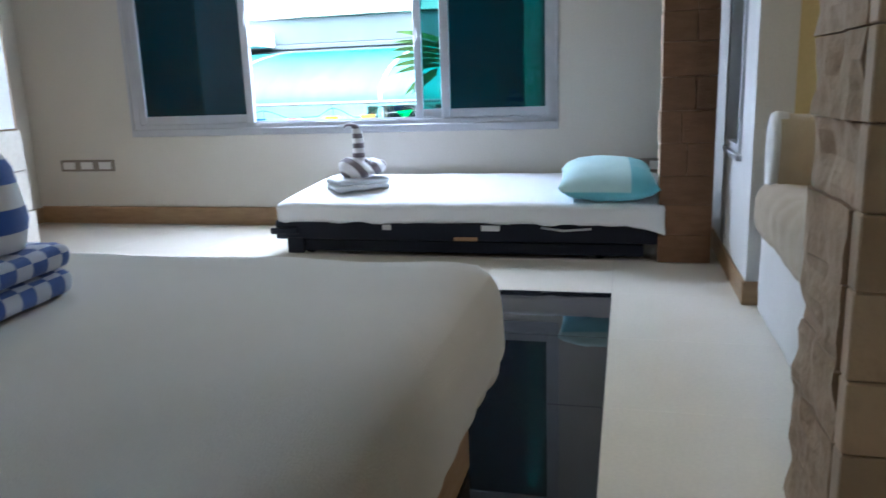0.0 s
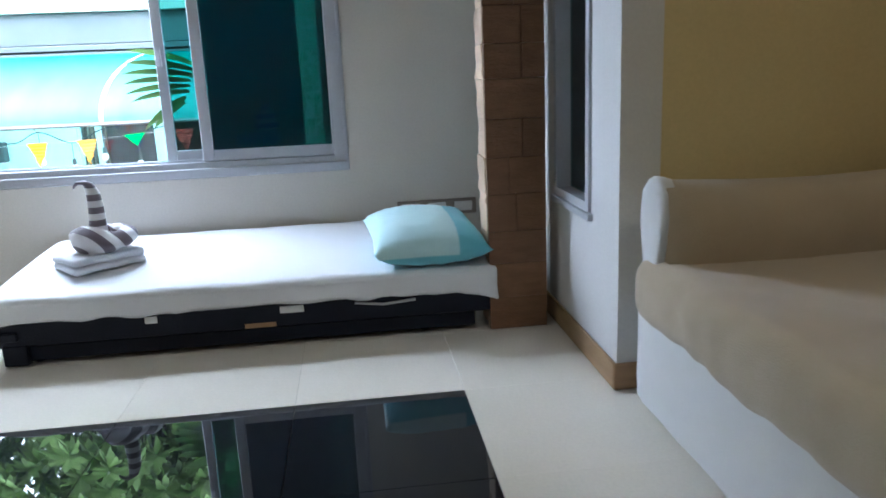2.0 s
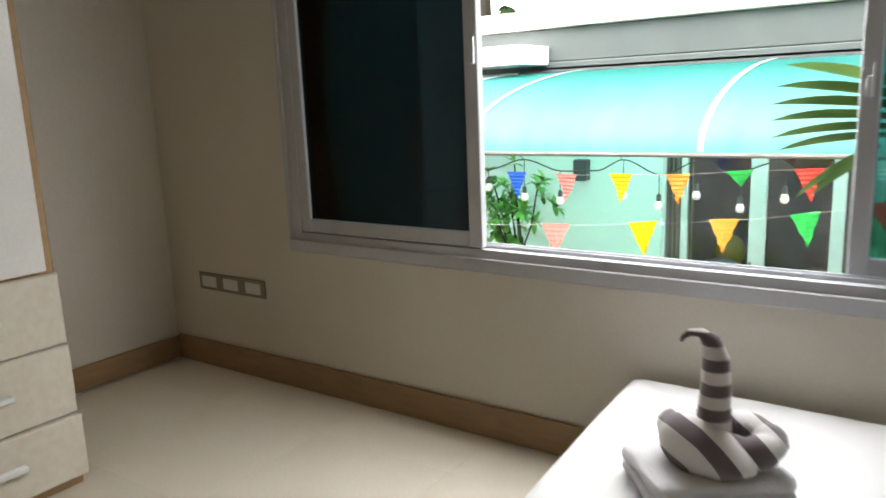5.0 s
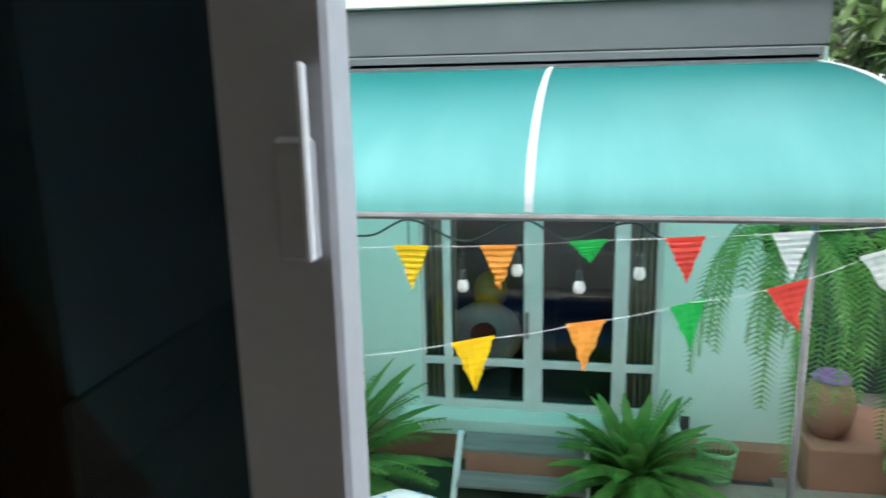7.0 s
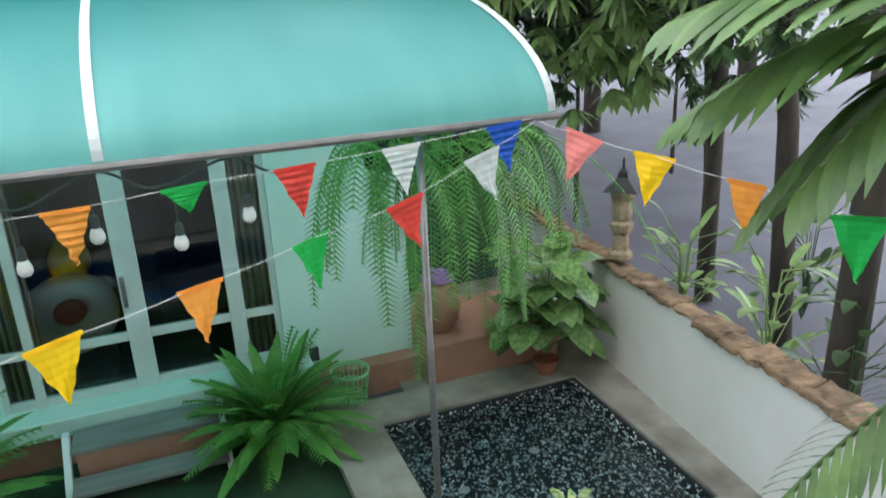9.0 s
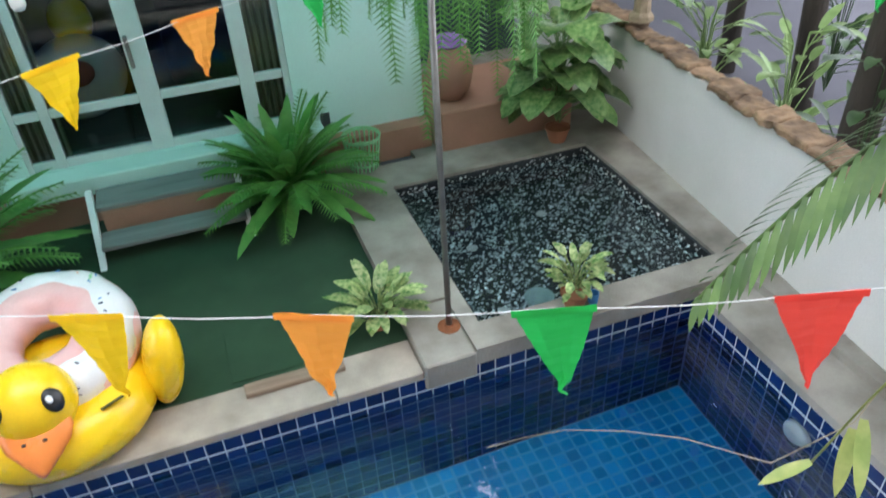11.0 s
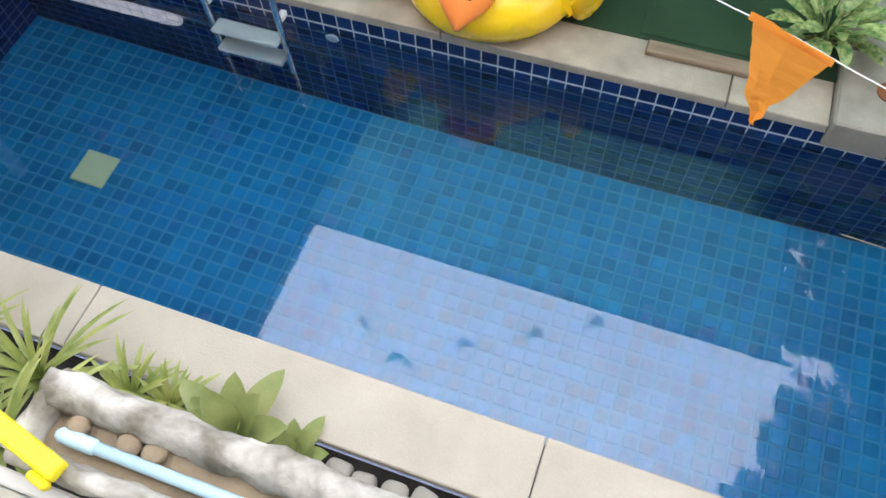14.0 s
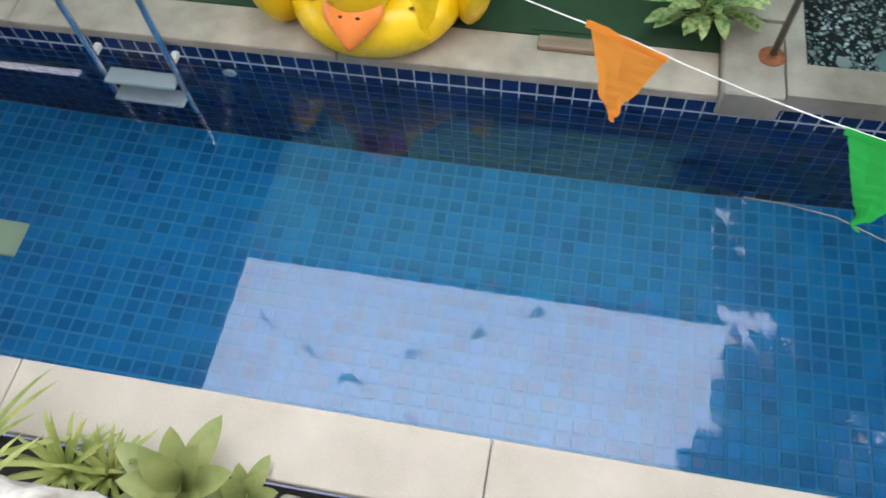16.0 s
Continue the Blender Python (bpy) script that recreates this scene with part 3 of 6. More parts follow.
win = structure(thing("window_1", "grey aluminium sliding window with dark teal glass", "window"), "", "")
fw = 0.05
part("window_frame", boxes((WX0, WX0 + fw, 0.0, 0.115, WZ0, WZ1), (WX1 - fw, WX1, 0.0, 0.115, WZ0, WZ1), (WX0 + fw, WX1 - fw, 0.0, 0.115, WZ0, WZ0 + 0.03), (WX0 + fw, WX1 - fw, 0.0, 0.115, WZ1 - 0.05, WZ1),
     (WX0 + fw, WX1 - fw, 0.036, 0.042, WZ0 + 0.03, WZ0 + 0.042), (WX0 + fw, WX1 - fw, 0.074, 0.080, WZ0 + 0.03, WZ0 + 0.042)), M["alu"], win)
part("trim", boxes((WX0 - 0.02, WX1 + 0.02, -0.014, -0.002, WZ0 - 0.05, WZ0), (WX0 - 0.02, WX0, -0.013, -0.002, WZ0, WZ1), (WX1, WX1 + 0.02, -0.013, -0.002, WZ0, WZ1), bevel=0.003), M["alu"], win, "grey aluminium window trim")
ZB, ZT = WZ0 + 0.035, WZ1 - 0.05
sash(win, WX0 + fw, -1.122, 0.018, ZB, ZT, M["glass_dark"], stile=0.05, stile2=0.055)
part("insect_screen", sheet_xz(WX0 + fw + 0.05, -1.178, 0.037, ZB + 0.05, ZT - 0.05), M["screen_deep"], win, "dark backing sheet behind the glass").visible_shadow = False
sash(win, WX0 + fw + 0.01, -1.15, 0.056, ZB, ZT, M["glass_dark"], stile=0.05, stile2=0.045)
sash(win, 0.01, WX1 - fw, 0.094, ZB, ZT, M["glass_clear"], stile=0.05)
sash(win, 0.205, WX1 - fw, 0.018, ZB, ZT, M["glass_clear"], stile=0.055, stile2=0.012)
part("insect_screen", sheet_xz(0.26, 0.727, 0.056, ZB + 0.05, ZT - 0.05), M["screen"], win, "dark backing sheet behind the glass").visible_shadow = False
# lace-print film on the outer pane
LX0, LX1 = 0.729, WX1 - fw - 0.012
part("lace_film", sheet_xz(LX0, LX1, 0.0825, ZB + 0.05, ZT - 0.05), M["lace"], win, "green lace-pattern window film")
# lock plates on the stiles
for hx, hy in ((-1.138, -0.003), (0.035, 0.074)):
    lz = 1.352 if hx < -1 else 1.2
    part("lock_plate", boxes((hx - 0.009, hx + 0.009, hy - 0.004, hy + 0.004, lz, lz + 0.056), bevel=0.002), M["alu"], win)
    part("latch", boxes((hx + 0.0055, hx + 0.0085, hy - 0.009, hy - 0.002, lz + 0.001, lz + 0.088), bevel=0.001), M["white_metal"], win, "pale metal latch strip")

win2 = structure(thing("window_2", "narrow grey aluminium side window with dark glass", "window"), "", "")
part("window_frame", boxes((RIGHT - 0.012, RIGHT + 0.13, SY0, SY0 + 0.035, SZ0, 1.98), (RIGHT - 0.012, RIGHT + 0.13, SY1 - 0.035, SY1, SZ0, 1.98),
     (RIGHT - 0.012, RIGHT + 0.13, SY0 + 0.035, SY1 - 0.035, SZ0, SZ0 + 0.035), (RIGHT - 0.012, RIGHT + 0.13, SY0 + 0.035, SY1 - 0.035, 1.945, 1.98)), M["alu"], win2)
part("pane", boxes((RIGHT + 0.05, RIGHT + 0.056, SY0 + 0.035, SY1 - 0.035, SZ0 + 0.035, 1.945)), M["glass_dark"], win2)
# Sheet added to block outside light coming through this pane.
part("insect_screen", boxes((RIGHT + 0.064, RIGHT + 0.067, SY0 + 0.035, SY1 - 0.035, SZ0 + 0.035, 1.945)), M["film"], win2, "dark backing sheet behind the glass")
part("sill", boxes((RIGHT - 0.022, RIGHT + 0.045, SY0 - 0.02, SY1 + 0.02, SZ0 - 0.03, SZ0 - 0.002), bevel=0.004), M["alu"], win2)


# ---- pillars clad in stone slips ----
def pillar(label, x0, x1, y0, y1, seed, slip_h, face_mat, core_mat, rough_edge):
    rng = random.Random(seed)
    p = thing("pillar", label, "pillar")
    part("core", boxes((x0 + 0.02, x1 - 0.02, y0 + 0.02, y1 - 0.02, 0, HIGH)), core_mat, p)
    z = 0.0
    while z < HIGH - 0.01:
        h = min(slip_h * rng.uniform(0.9, 1.1), HIGH - z)
        cut = x0 + (x1 - x0) * rng.choice((0.38, 0.5, 0.62, 1.0, 1.0))
        spans = [(x0, x1)] if cut >= x1 else [(x0, cut - 0.002), (cut, x1)]
        for a, b in spans:
            bm = boxes((a, b, y0 + rng.uniform(-0.003, 0.002), y0 + 0.03, z + 0.0008, z + h - 0.0008), bevel=0.002)
            part("slip", bm, face_mat, p)
        bm = bmesh.new()
        box(bm, x0 + rng.uniform(-0.012, 0.006) * rough_edge, x0 + 0.03, y0 + 0.032, y1, z + 0.001, z + h - 0.001)
        bmesh.ops.subdivide_edges(bm, edges=list(bm.edges), cuts=5, use_grid_fill=True)
        for v in bm.verts:
            if v.co.x < x0 + 0.02:
                v.co.x += rough_edge * 0.020 * (noise.noise(Vector((v.co.y * 22, v.co.z * 22, seed))) + 0.2)
        part("edge_slip", bm, core_mat, p)
        bm = boxes((x1 - 0.03, x1 + rng.uniform(-0.004, 0.005), y0 + 0.032, y1, z + 0.001, z + h - 0.001), bevel=0.003)
        part("edge_slip", bm, core_mat, p)
        z += h
    return p


pillar("square pillar clad in brown wood-look stone slips beside the day bed", 1.522, 1.775, -0.90, -0.70, 3, 0.15, M["plank"], M["slip"], 0.5)
pillar("square pillar clad in rough sandstone slips with a chipped edge", 1.600, 1.97, -3.83, -3.59, 8, 0.095, M["slip"], M["slip_shaded"], 0.6)

# ---- low day bed ----
BX0, BX1, BY0, BY1 = -0.550, 1.555, -0.93, -0.06
bed = thing("day_bed", "low navy day bed with white fitted sheet under the window", "bed")
fr = boxes((BX0 - 0.02, BX1 - 0.03, BY0 + 0.03, BY0 + 0.08, 0.09, 0.195), (BX0 - 0.02, BX1 - 0.03, BY1 - 0.06, BY1 - 0.01, 0.09, 0.195), (BX0 - 0.02, BX0 + 0.04, BY0 + 0.08, BY1 - 0.06, 0.09, 0.195), (BX1 - 0.09, BX1 - 0.03, BY0 + 0.08, BY1 - 0.06, 0.09, 0.195),
           (BX0 + 0.5, BX0 + 0.55, BY0 + 0.08, BY1 - 0.06, 0.10, 0.19), (BX0 + 1.2, BX0 + 1.25, BY0 + 0.08, BY1 - 0.06, 0.10, 0.19), bevel=0.006)
part("frame", fr, M["navy"], bed)
# Dark strip added to stand for the shade under the bed front.
part("lower_rail", boxes((BX0 + 0.07, BX1 - 0.10, BY0 + 0.05, BY0 + 0.085, 0.022, 0.088), bevel=0.005), M["navy"], bed)
part("foot_plate", boxes((BX0 + 0.05, BX0 + 0.15, BY0 + 0.02, BY0 + 0.05, 0.012, 0.10), bevel=0.006), M["navy"], bed)
part("stay", tube([(BX1 - 0.62, BY0 + 0.026, 0.172), (BX1 - 0.50, BY0 + 0.022, 0.158), (BX1 - 0.36, BY0 + 0.026, 0.168)], 0.006, 6), M["alu"], bed, "pale metal stay")
part("slat_base", boxes((BX0 + 0.02, BX1 - 0.07, BY0 + 0.05, BY1 - 0.04, 0.196, 0.21), bevel=0.004), M["navy"], bed)
part("end_bar", boxes((BX0 - 0.045, BX0 + 0.12, BY0 + 0.012, BY0 + 0.032, 0.12, 0.155), bevel=0.004), M["navy"], bed)
for wx in (BX0 + 0.16, BX1 - 0.32):
    for wy in (BY0 + 0.10, BY1 - 0.10):
        b = lathe([(0.012, -0.018), (0.042, -0.016), (0.046, 0), (0.042, 0.016), (0.012, 0.018)], 16)
        bmesh.ops.transform(b, matrix=pose(wx, wy, 0.046, 90, 0, 0), verts=b.verts)
        part("castor", b, M["dark_rubber"], bed, smooth=True)
        part("castor_bracket", boxes((wx - 0.02, wx + 0.02, wy - 0.025, wy + 0.025, 0.07, 0.09)), M["navy"], bed)
for lx, lw in ((BX0 + 0.62, 0.05), (BX0 + 1.17, 0.10)):
    part("label", boxes((lx, lx + lw, BY0 + 0.0275, BY0 + 0.0295, 0.15, 0.18)), M["white_plastic"], bed, "white paper label")
part("label", boxes((BX0 + 1.02, BX0 + 1.15, BY0 + 0.0275, BY0 + 0.0295, 0.095, 0.115)), M["wood_side"], bed, "tan paper label")


def slope(y):
    """How far the soft mattress dips towards its open front edge."""
    return 0.065 * max(0.0, min(1.0, (BY1 - y) / (BY1 - BY0))) ** 1.4


bm = soft_box(BX0 + 0.02, BX1 - 0.02, BY0 + 0.02, BY1, 0.19, 0.345, r=0.05, cuts=10)
for v in bm.verts:
    if v.co.z > 0.25:
        v.co.z -= slope(v.co.y) + 0.006
part("mattress", bm, M["sheet"], bed, smooth=True)


def sheet_shape():
    bm = soft_box(BX0, BX1, BY0, BY1 + 0.02, 0.185, 0.362, r=0.028, cuts=44, wave=0.004, seed=2)
    for v in bm.verts:
        c = v.co
        if c.z < 0.26:
            k = (0.26 - c.z) / 0.06
            c.z -= 0.06 * max(0, (c.x - BX1 + 0.28) / 0.28) ** 2 if c.y < BY0 + 0.3 else 0
            c.z += k * (0.012 * noise.noise(Vector((c.x * 2.2, c.y * 2.2, 4))) + 0.014 * noise.noise(Vector((c.x * 9, c.y * 9, 6))))
            c.y += 0.010 * k * noise.noise(Vector((c.x * 16, 0, 7)))
            c.x += 0.012 * k * noise.noise(Vector((c.y * 16, 0, 9)))
        else:
            c.z -= slope(c.y) * min(1.0, (c.z - 0.26) / 0.08)
            edge = max(0.0, 1 - abs(c.y - BY0 - 0.03) / 0.05)
            if c.z > 0.24 and edge:
                c.z += edge * (0.007 * noise.noise(Vector((c.x * 24, c.y * 30, 1))) + 0.006 * noise.noise(Vector((c.x * 60, c.y * 20, 2))))
            pull = max(0.0, 1 - abs(c.y - BY0) / 0.45)
            c.z += 0.004 * pull * noise.noise(Vector((c.x * 5 + c.y * 4, c.y * 1.5, 8)))
    bmesh.ops.delete(bm, geom=[f for f in bm.faces if f.normal.z < -0.7 and f.calc_center_median().z < 0.24], context="FACES")
    return bm


part("sheet", sheet_shape(), M["sheet"], bed, "white fitted sheet with crumpled edge", smooth=True)


# ---- pillow ----
def cushion(sx, sy, h, seed, pinch=0.12):
    bm = bmesh.new()
    n = 26
    for side in (1, -1):
        vs = [[None] * (n + 1) for _ in range(n + 1)]
        for i in range(n + 1):
            for j in range(n + 1):
                u, v = 2 * i / n - 1, 2 * j / n - 1
                k = (1 - abs(u) ** 2.6) * (1 - abs(v) ** 2.6)
                x = u * sx / 2 * (1 - pinch * (1 - abs(v) ** 1.5) * abs(u) ** 3)
                y = v * sy / 2 * (1 - pinch * (1 - abs(u) ** 1.5) * abs(v) ** 3)
                z = side * h / 2 * max(k, 0) ** 0.48
                z += 0.010 * math.sin(26 * (u + v * 0.6)) * max(0, abs(u * v) - 0.45) * (1 - max(abs(u), abs(v)) ** 8)
                z += 0.012 * noise.noise(Vector((u * 3, v * 3, seed))) * (k + 0.15) + 0.006 * noise.noise(Vector((u * 9, v * 9, seed + side)))
                vs[i][j] = bm.verts.new((x, y, z))
        for i in range(n):
            for j in range(n):
                q = (vs[i][j], vs[i + 1][j], vs[i + 1][j + 1], vs[i][j + 1])
                bm.faces.new(q if side > 0 else q[::-1])
    bmesh.ops.remove_doubles(bm, verts=bm.verts, dist=0.004)
    return bm


M["pillow"] = surface("mint_and_aqua_pillow_cotton", (0.50, 0.72, 0.74), (0.58, 0.78, 0.78), scale=5, amount=0.6, rough=0.85, bump=0.25, fine=250, sheen=0.2)
pn, pl = M["pillow"].node_tree.nodes, M["pillow"].node_tree.links
ptc, psep, pmix = pn.new("ShaderNodeTexCoord"), pn.new("ShaderNodeSeparateXYZ"), pn.new("ShaderNodeMix")
pl.new(ptc.outputs["Object"], psep.inputs[0])
pband, pside, pmax = pn.new("ShaderNodeMapRange"), pn.new("ShaderNodeMapRange"), pn.new("ShaderNodeMath")
# aqua band along one end and on the underside
for q, out, lo, hi in ((pband, "X", 0.105, 0.115), (pside, "Z", -0.016, -0.026)):
    q.inputs[1].default_value, q.inputs[2].default_value = lo, hi
    pl.new(psep.outputs[out], q.inputs[0])
    pl.new(q.outputs[0], pmax.inputs[0 if q == pband else 1])
pmax.operation = "MAXIMUM"
pmix.data_type = "RGBA"
pmix.inputs[7].default_value = (0.16, 0.50, 0.60, 1)
hsv = pn["Hue/Saturation/Value"]
pl.new(hsv.inputs["Color"].links[0].from_socket, pmix.inputs[6])
pl.new(pmax.outputs[0], pmix.inputs[0])
pl.new(pmix.outputs[2], hsv.inputs["Color"])
pil = tagged(part("pillow", cushion(0.50, 0.66, 0.205, 5, 0.07), M["pillow"], smooth=True), "plump aqua and pale mint cotton pillow on the day bed", "pillow")
pil.matrix_world = pose(1.262, -0.655, 0.400, 3, 1, 3)

# ---- big bed in the foreground ----
big = thing("double_bed", "large bed with a smooth white cotton cover", "bed")
part("base", boxes((-0.86, 1.01, -4.84, -3.10, 0.0, 0.24), bevel=0.01), M["wood_side"], big, "pale wooden bed base")
part("mattress", soft_box(-0.90, 1.02, -4.88, -3.06, 0.24, 0.47, r=0.09, cuts=14), M["sheet_big"], big, smooth=True)


def cover_shape():
    bm = soft_box(-0.93, 1.09, -4.92, -2.98, 0.20, 0.50, r=0.10, cuts=34, wave=0.005, seed=11)
    for v in bm.verts:
        c = v.co
        if c.z < 0.42:
            k = (0.42 - c.z) / 0.2
            c.x += 0.016 * k * noise.noise(Vector((c.y * 8, c.z * 2, 3)))
            c.y += 0.016 * k * noise.noise(Vector((c.x * 8, c.z * 2, 5)))
            if c.x > 1.0:
                c.x += 0.010 * k * math.sin(c.y * 52 + c.z * 9) * max(0.0, 1 - abs(c.y + 3.25) / 0.5)
    bmesh.ops.delete(bm, geom=[f for f in bm.faces if f.normal.z < -0.7 and f.calc_center_median().z < 0.25], context="FACES")
    return bm


part("cover", cover_shape(), M["sheet_big"], big, "smooth white cotton cover", smooth=True)

# ---- sofa in the nook ----
sofa = thing("sofa", "cream fabric sofa with rolled arm and loose cover in the nook", "sofa")
SF = 1.88
part("base", soft_box(SF - 0.025, 2.80, -3.46, -1.71, 0.01, 0.36, r=0.03, cuts=24, wave=0.007), M["sofa_skirt"], sofa, "pale skirted sofa base", smooth=True)
bm = soft_box(SF - 0.06, 2.70, -3.44, -1.725, 0.30, 0.535, r=0.09, cuts=46, wave=0.006, seed=3, sag=0.03)
for v in bm.verts:
    # gathers where the loose cover is pulled over the front edge
    k = max(0.0, 1 - abs(v.co.x - SF - 0.02) / 0.14) * max(0.0, noise.noise(Vector((v.co.y * 2.5, 3, 0))) + 0.35)
    v.co.x += 0.012 * k * math.sin(v.co.y * 44 + 3 * v.co.x)
part("seat", bm, M["sofa"], sofa, smooth=True)
part("backrest", soft_box(2.58, 2.83, -3.44, -1.93, 0.36, 0.74, r=0.10, cuts=16, wave=0.012, seed=4), M["sofa"], sofa, smooth=True)


def arm_shape(y):
    bm = bmesh.new()
    prof = [(-0.08, 0.38), (-0.095, 0.44), (-0.12, 0.58), (-0.13, 0.66), (-0.09, 0.745), (0.0, 0.77), (0.09, 0.745), (0.125, 0.67), (0.10, 0.58), (0.09, 0.44), (0.08, 0.38)]
    rows = []
    for k in range(15):
        x = SF + 0.0 + (2.82 - SF) * k / 14
        e = 1 - 0.10 * max(0, 1 - k / 1.5)
        rows.append([bm.verts.new((x, y + a * e + 0.006 * noise.noise(Vector((x * 6, a * 9, b * 9))), 0.06 + (b - 0.06) * (0.97 + 0.03 * e) - 0.02 * math.sin(k / 14 * 3.14))) for a, b in prof])
    for a, b in zip(rows, rows[1:]):
        for i in range(len(prof) - 1):
            bm.faces.new((a[i], a[i + 1], b[i + 1], b[i]))
    bm.faces.new(rows[0])
    bm.faces.new(rows[-1][::-1])
    bmesh.ops.recalc_face_normals(bm, faces=bm.faces)
    return bm


def arm_front_shape(y):
    """Padded scroll panel: narrow stem widening into a round head."""
    prof = [(-0.05, 0.40), (-0.055, 0.50), (-0.075, 0.58), (-0.088, 0.66), (-0.075, 0.735), (-0.03, 0.775), (0.03, 0.775), (0.075, 0.735), (0.088, 0.66), (0.075, 0.58), (0.055, 0.50), (0.05, 0.40)]
    bm = bmesh.new()
    rings = [[bm.verts.new((SF + x, y + a * k, 0.58 + (b - 0.58) * k)) for a, b in prof] for x, k in ((0.03, 0.98), (0.0, 1.0), (-0.018, 0.95), (-0.024, 0.82))]
    for p, q in zip(rings, rings[1:]):
        for i in range(12):
            bm.faces.new((p[i], p[(i + 1) % 12], q[(i + 1) % 12], q[i]))
    bm.faces.new(rings[-1])
    bmesh.ops.recalc_face_normals(bm, faces=bm.faces)
    return bm


for ay in (-1.815, -3.34):
    part("arm", arm_shape(ay), M["sofa"], sofa, smooth=True)
    part("arm_front", arm_front_shape(ay), M["sofa_skirt"], sofa, "pale sofa arm front", smooth=True)
sc = tagged(part("cushion", cushion(0.46, 0.46, 0.20, 9), M["sofa"], smooth=True), "cream square scatter cushion on the sofa", "cushion")
sc.matrix_world = pose(2.44, -2.68, 0.665, 0, 58, 0)

# ---- wardrobe with drawers ----
wd = thing("wardrobe", "white wardrobe with three wooden drawers below", "wardrobe")
DX, DY = -2.14, -0.99
part("carcass", boxes((LEFT + 0.02, DX, DY - 1.2, DY, 0.0, 2.05), bevel=0.004), M["wood_side"], wd, "brown wardrobe carcass edge")
for i, (z0, z1, out) in enumerate(((0.05, 0.262, 0.03), (0.267, 0.50, 0.012), (0.505, 0.74, 0.006))):
    d = part("drawer", boxes((DX, DX + 0.02 + out, DY - 1.19, DY - 0.002, z0, z1), bevel=0.004), M["drawer"], wd)
    part("handle", boxes((DX + 0.02 + out, DX + 0.045 + out, DY - 0.42, DY - 0.20, (z0 + z1) / 2 - 0.008, (z0 + z1) / 2 + 0.012), bevel=0.004), M["white_metal"], d, "white bar handle")
part("door", boxes((DX, DX + 0.018, DY - 0.60, DY - 0.03, 0.75, 2.04), bevel=0.003), M["white_plastic"], wd, "plain white door")
part("door", boxes((DX, DX + 0.018, DY - 1.19, DY - 0.605, 0.75, 2.04), bevel=0.003), M["white_plastic"], wd, "plain white door")
raised(outdoors)

# ---- outside: ground, yard, pool ----
DK = -1.69           # deck level
PX0, PX1, PY0, PY1 = -5.50, 1.64, 0.99, 2.99
WATER, PFLOOR = -1.885, -2.95


def ground_shape():
    bm = bmesh.new()
    xs, ys = (-160, -7.0, 2.0, 160), (-160, -6.6, 5.3, 160)
    vs = [[bm.verts.new((x, y, DK - 0.03)) for y in ys] for x in xs]
    for i in range(3):
        for j in range(3):
            if (i, j) != (1, 1):
                bm.faces.new((vs[i][j], vs[i + 1][j], vs[i + 1][j + 1], vs[i][j + 1]))
    return bm


structure(part("ground", ground_shape(), M["asphalt"]), "pale grey lane and ground beyond the garden wall", "ground")
# Upper storey and long left run are unseen, added to block sky light.
structure(part("wall_outer", boxes((-16.0, 2.0, 0.0, 0.118, -3.2, RISE - 0.021), (-16.0, LEFT - 0.151, 0.0, 0.12, RISE - 0.0205, 2.7), (2.0, 6.0, 0.0, 0.12, -3.2, 2.7), (-16.0, 6.0, 0.0, 0.12, HIGH + RISE + 0.151, 6.0), (-16.0, LEFT - 0.151, 0.0, 0.12, 2.7, HIGH + RISE + 0.15)), M["wall_out"]), "white plastered outer wall with added, unseen upper and left stretches", "wall")

structure(part("ledge", boxes((-2.25, -0.3, 0.121, 0.149, -0.02, 0.028), bevel=0.004), M["wall_out"]), "white plastered ledge under the open window", "ledge")

pool = structure(part("pool_basin", boxes((PX0 - 0.2, PX1 + 0.2, PY0 - 0.2, PY1 + 0.2, PFLOOR - 0.2, PFLOOR - 0.006), (PX0 - 0.2, PX1 + 0.2, PY0 - 0.2, PY0 - 0.006, PFLOOR, DK - 0.05),
        (PX0 - 0.2, PX1 + 0.2, PY1 + 0.006, PY1 + 0.2, PFLOOR, DK - 0.05), (PX0 - 0.2, PX0 - 0.006, PY0, PY1, PFLOOR, DK - 0.05), (PX1 + 0.006, PX1 + 0.2, PY0, PY1, PFLOOR, DK - 0.05)), M["wall_grout"]),
        "deep blue mosaic tiled swimming pool basin", "pool")
structure(part("pool_floor", boxes((PX0, PX1, PY0, PY1, PFLOOR - 0.006, PFLOOR - 0.001)), M["pool_grout"]), "blue tiled pool floor", "pool floor")
part("waterline_grout", boxes((PX0, PX1, PY1 + 0.0053, PY1 + 0.008, WATER - 0.02, DK - 0.052), (PX1 + 0.0053, PX1 + 0.008, PY0, PY1, WATER - 0.02, DK - 0.052)), M["waterline"], pool, "pale grout above the waterline")
wat = structure(part("water", grid_surface(40, 14, lambda u, v: (PX0 + (PX1 - PX0) * u, PY0 + (PY1 - PY0) * v, WATER)), M["water"]), "clear still pool water", "water")
wat.visible_shadow = False
# copings
cop = structure(thing("coping", "beige terrazzo pool coping slabs with open joints", "coping"), "", "")
for a, b in ((PX0, -5.395), (-5.39, -3.255), (-3.25, -1.115), (-1.11, 1.025), (1.03, 1.64)):
    part("slab", boxes((a, b, 0.68, 1.00, DK - 0.06, DK + 0.01), bevel=0.006), M["coping"], cop)
for a, b in ((PX0, -4.35), (-4.345, -2.3), (-2.295, -0.72), (-0.715, -0.21)):
    part("slab", boxes((a, b, 2.985, 3.29, DK - 0.06, DK), bevel=0.006), M["coping_worn"], cop)
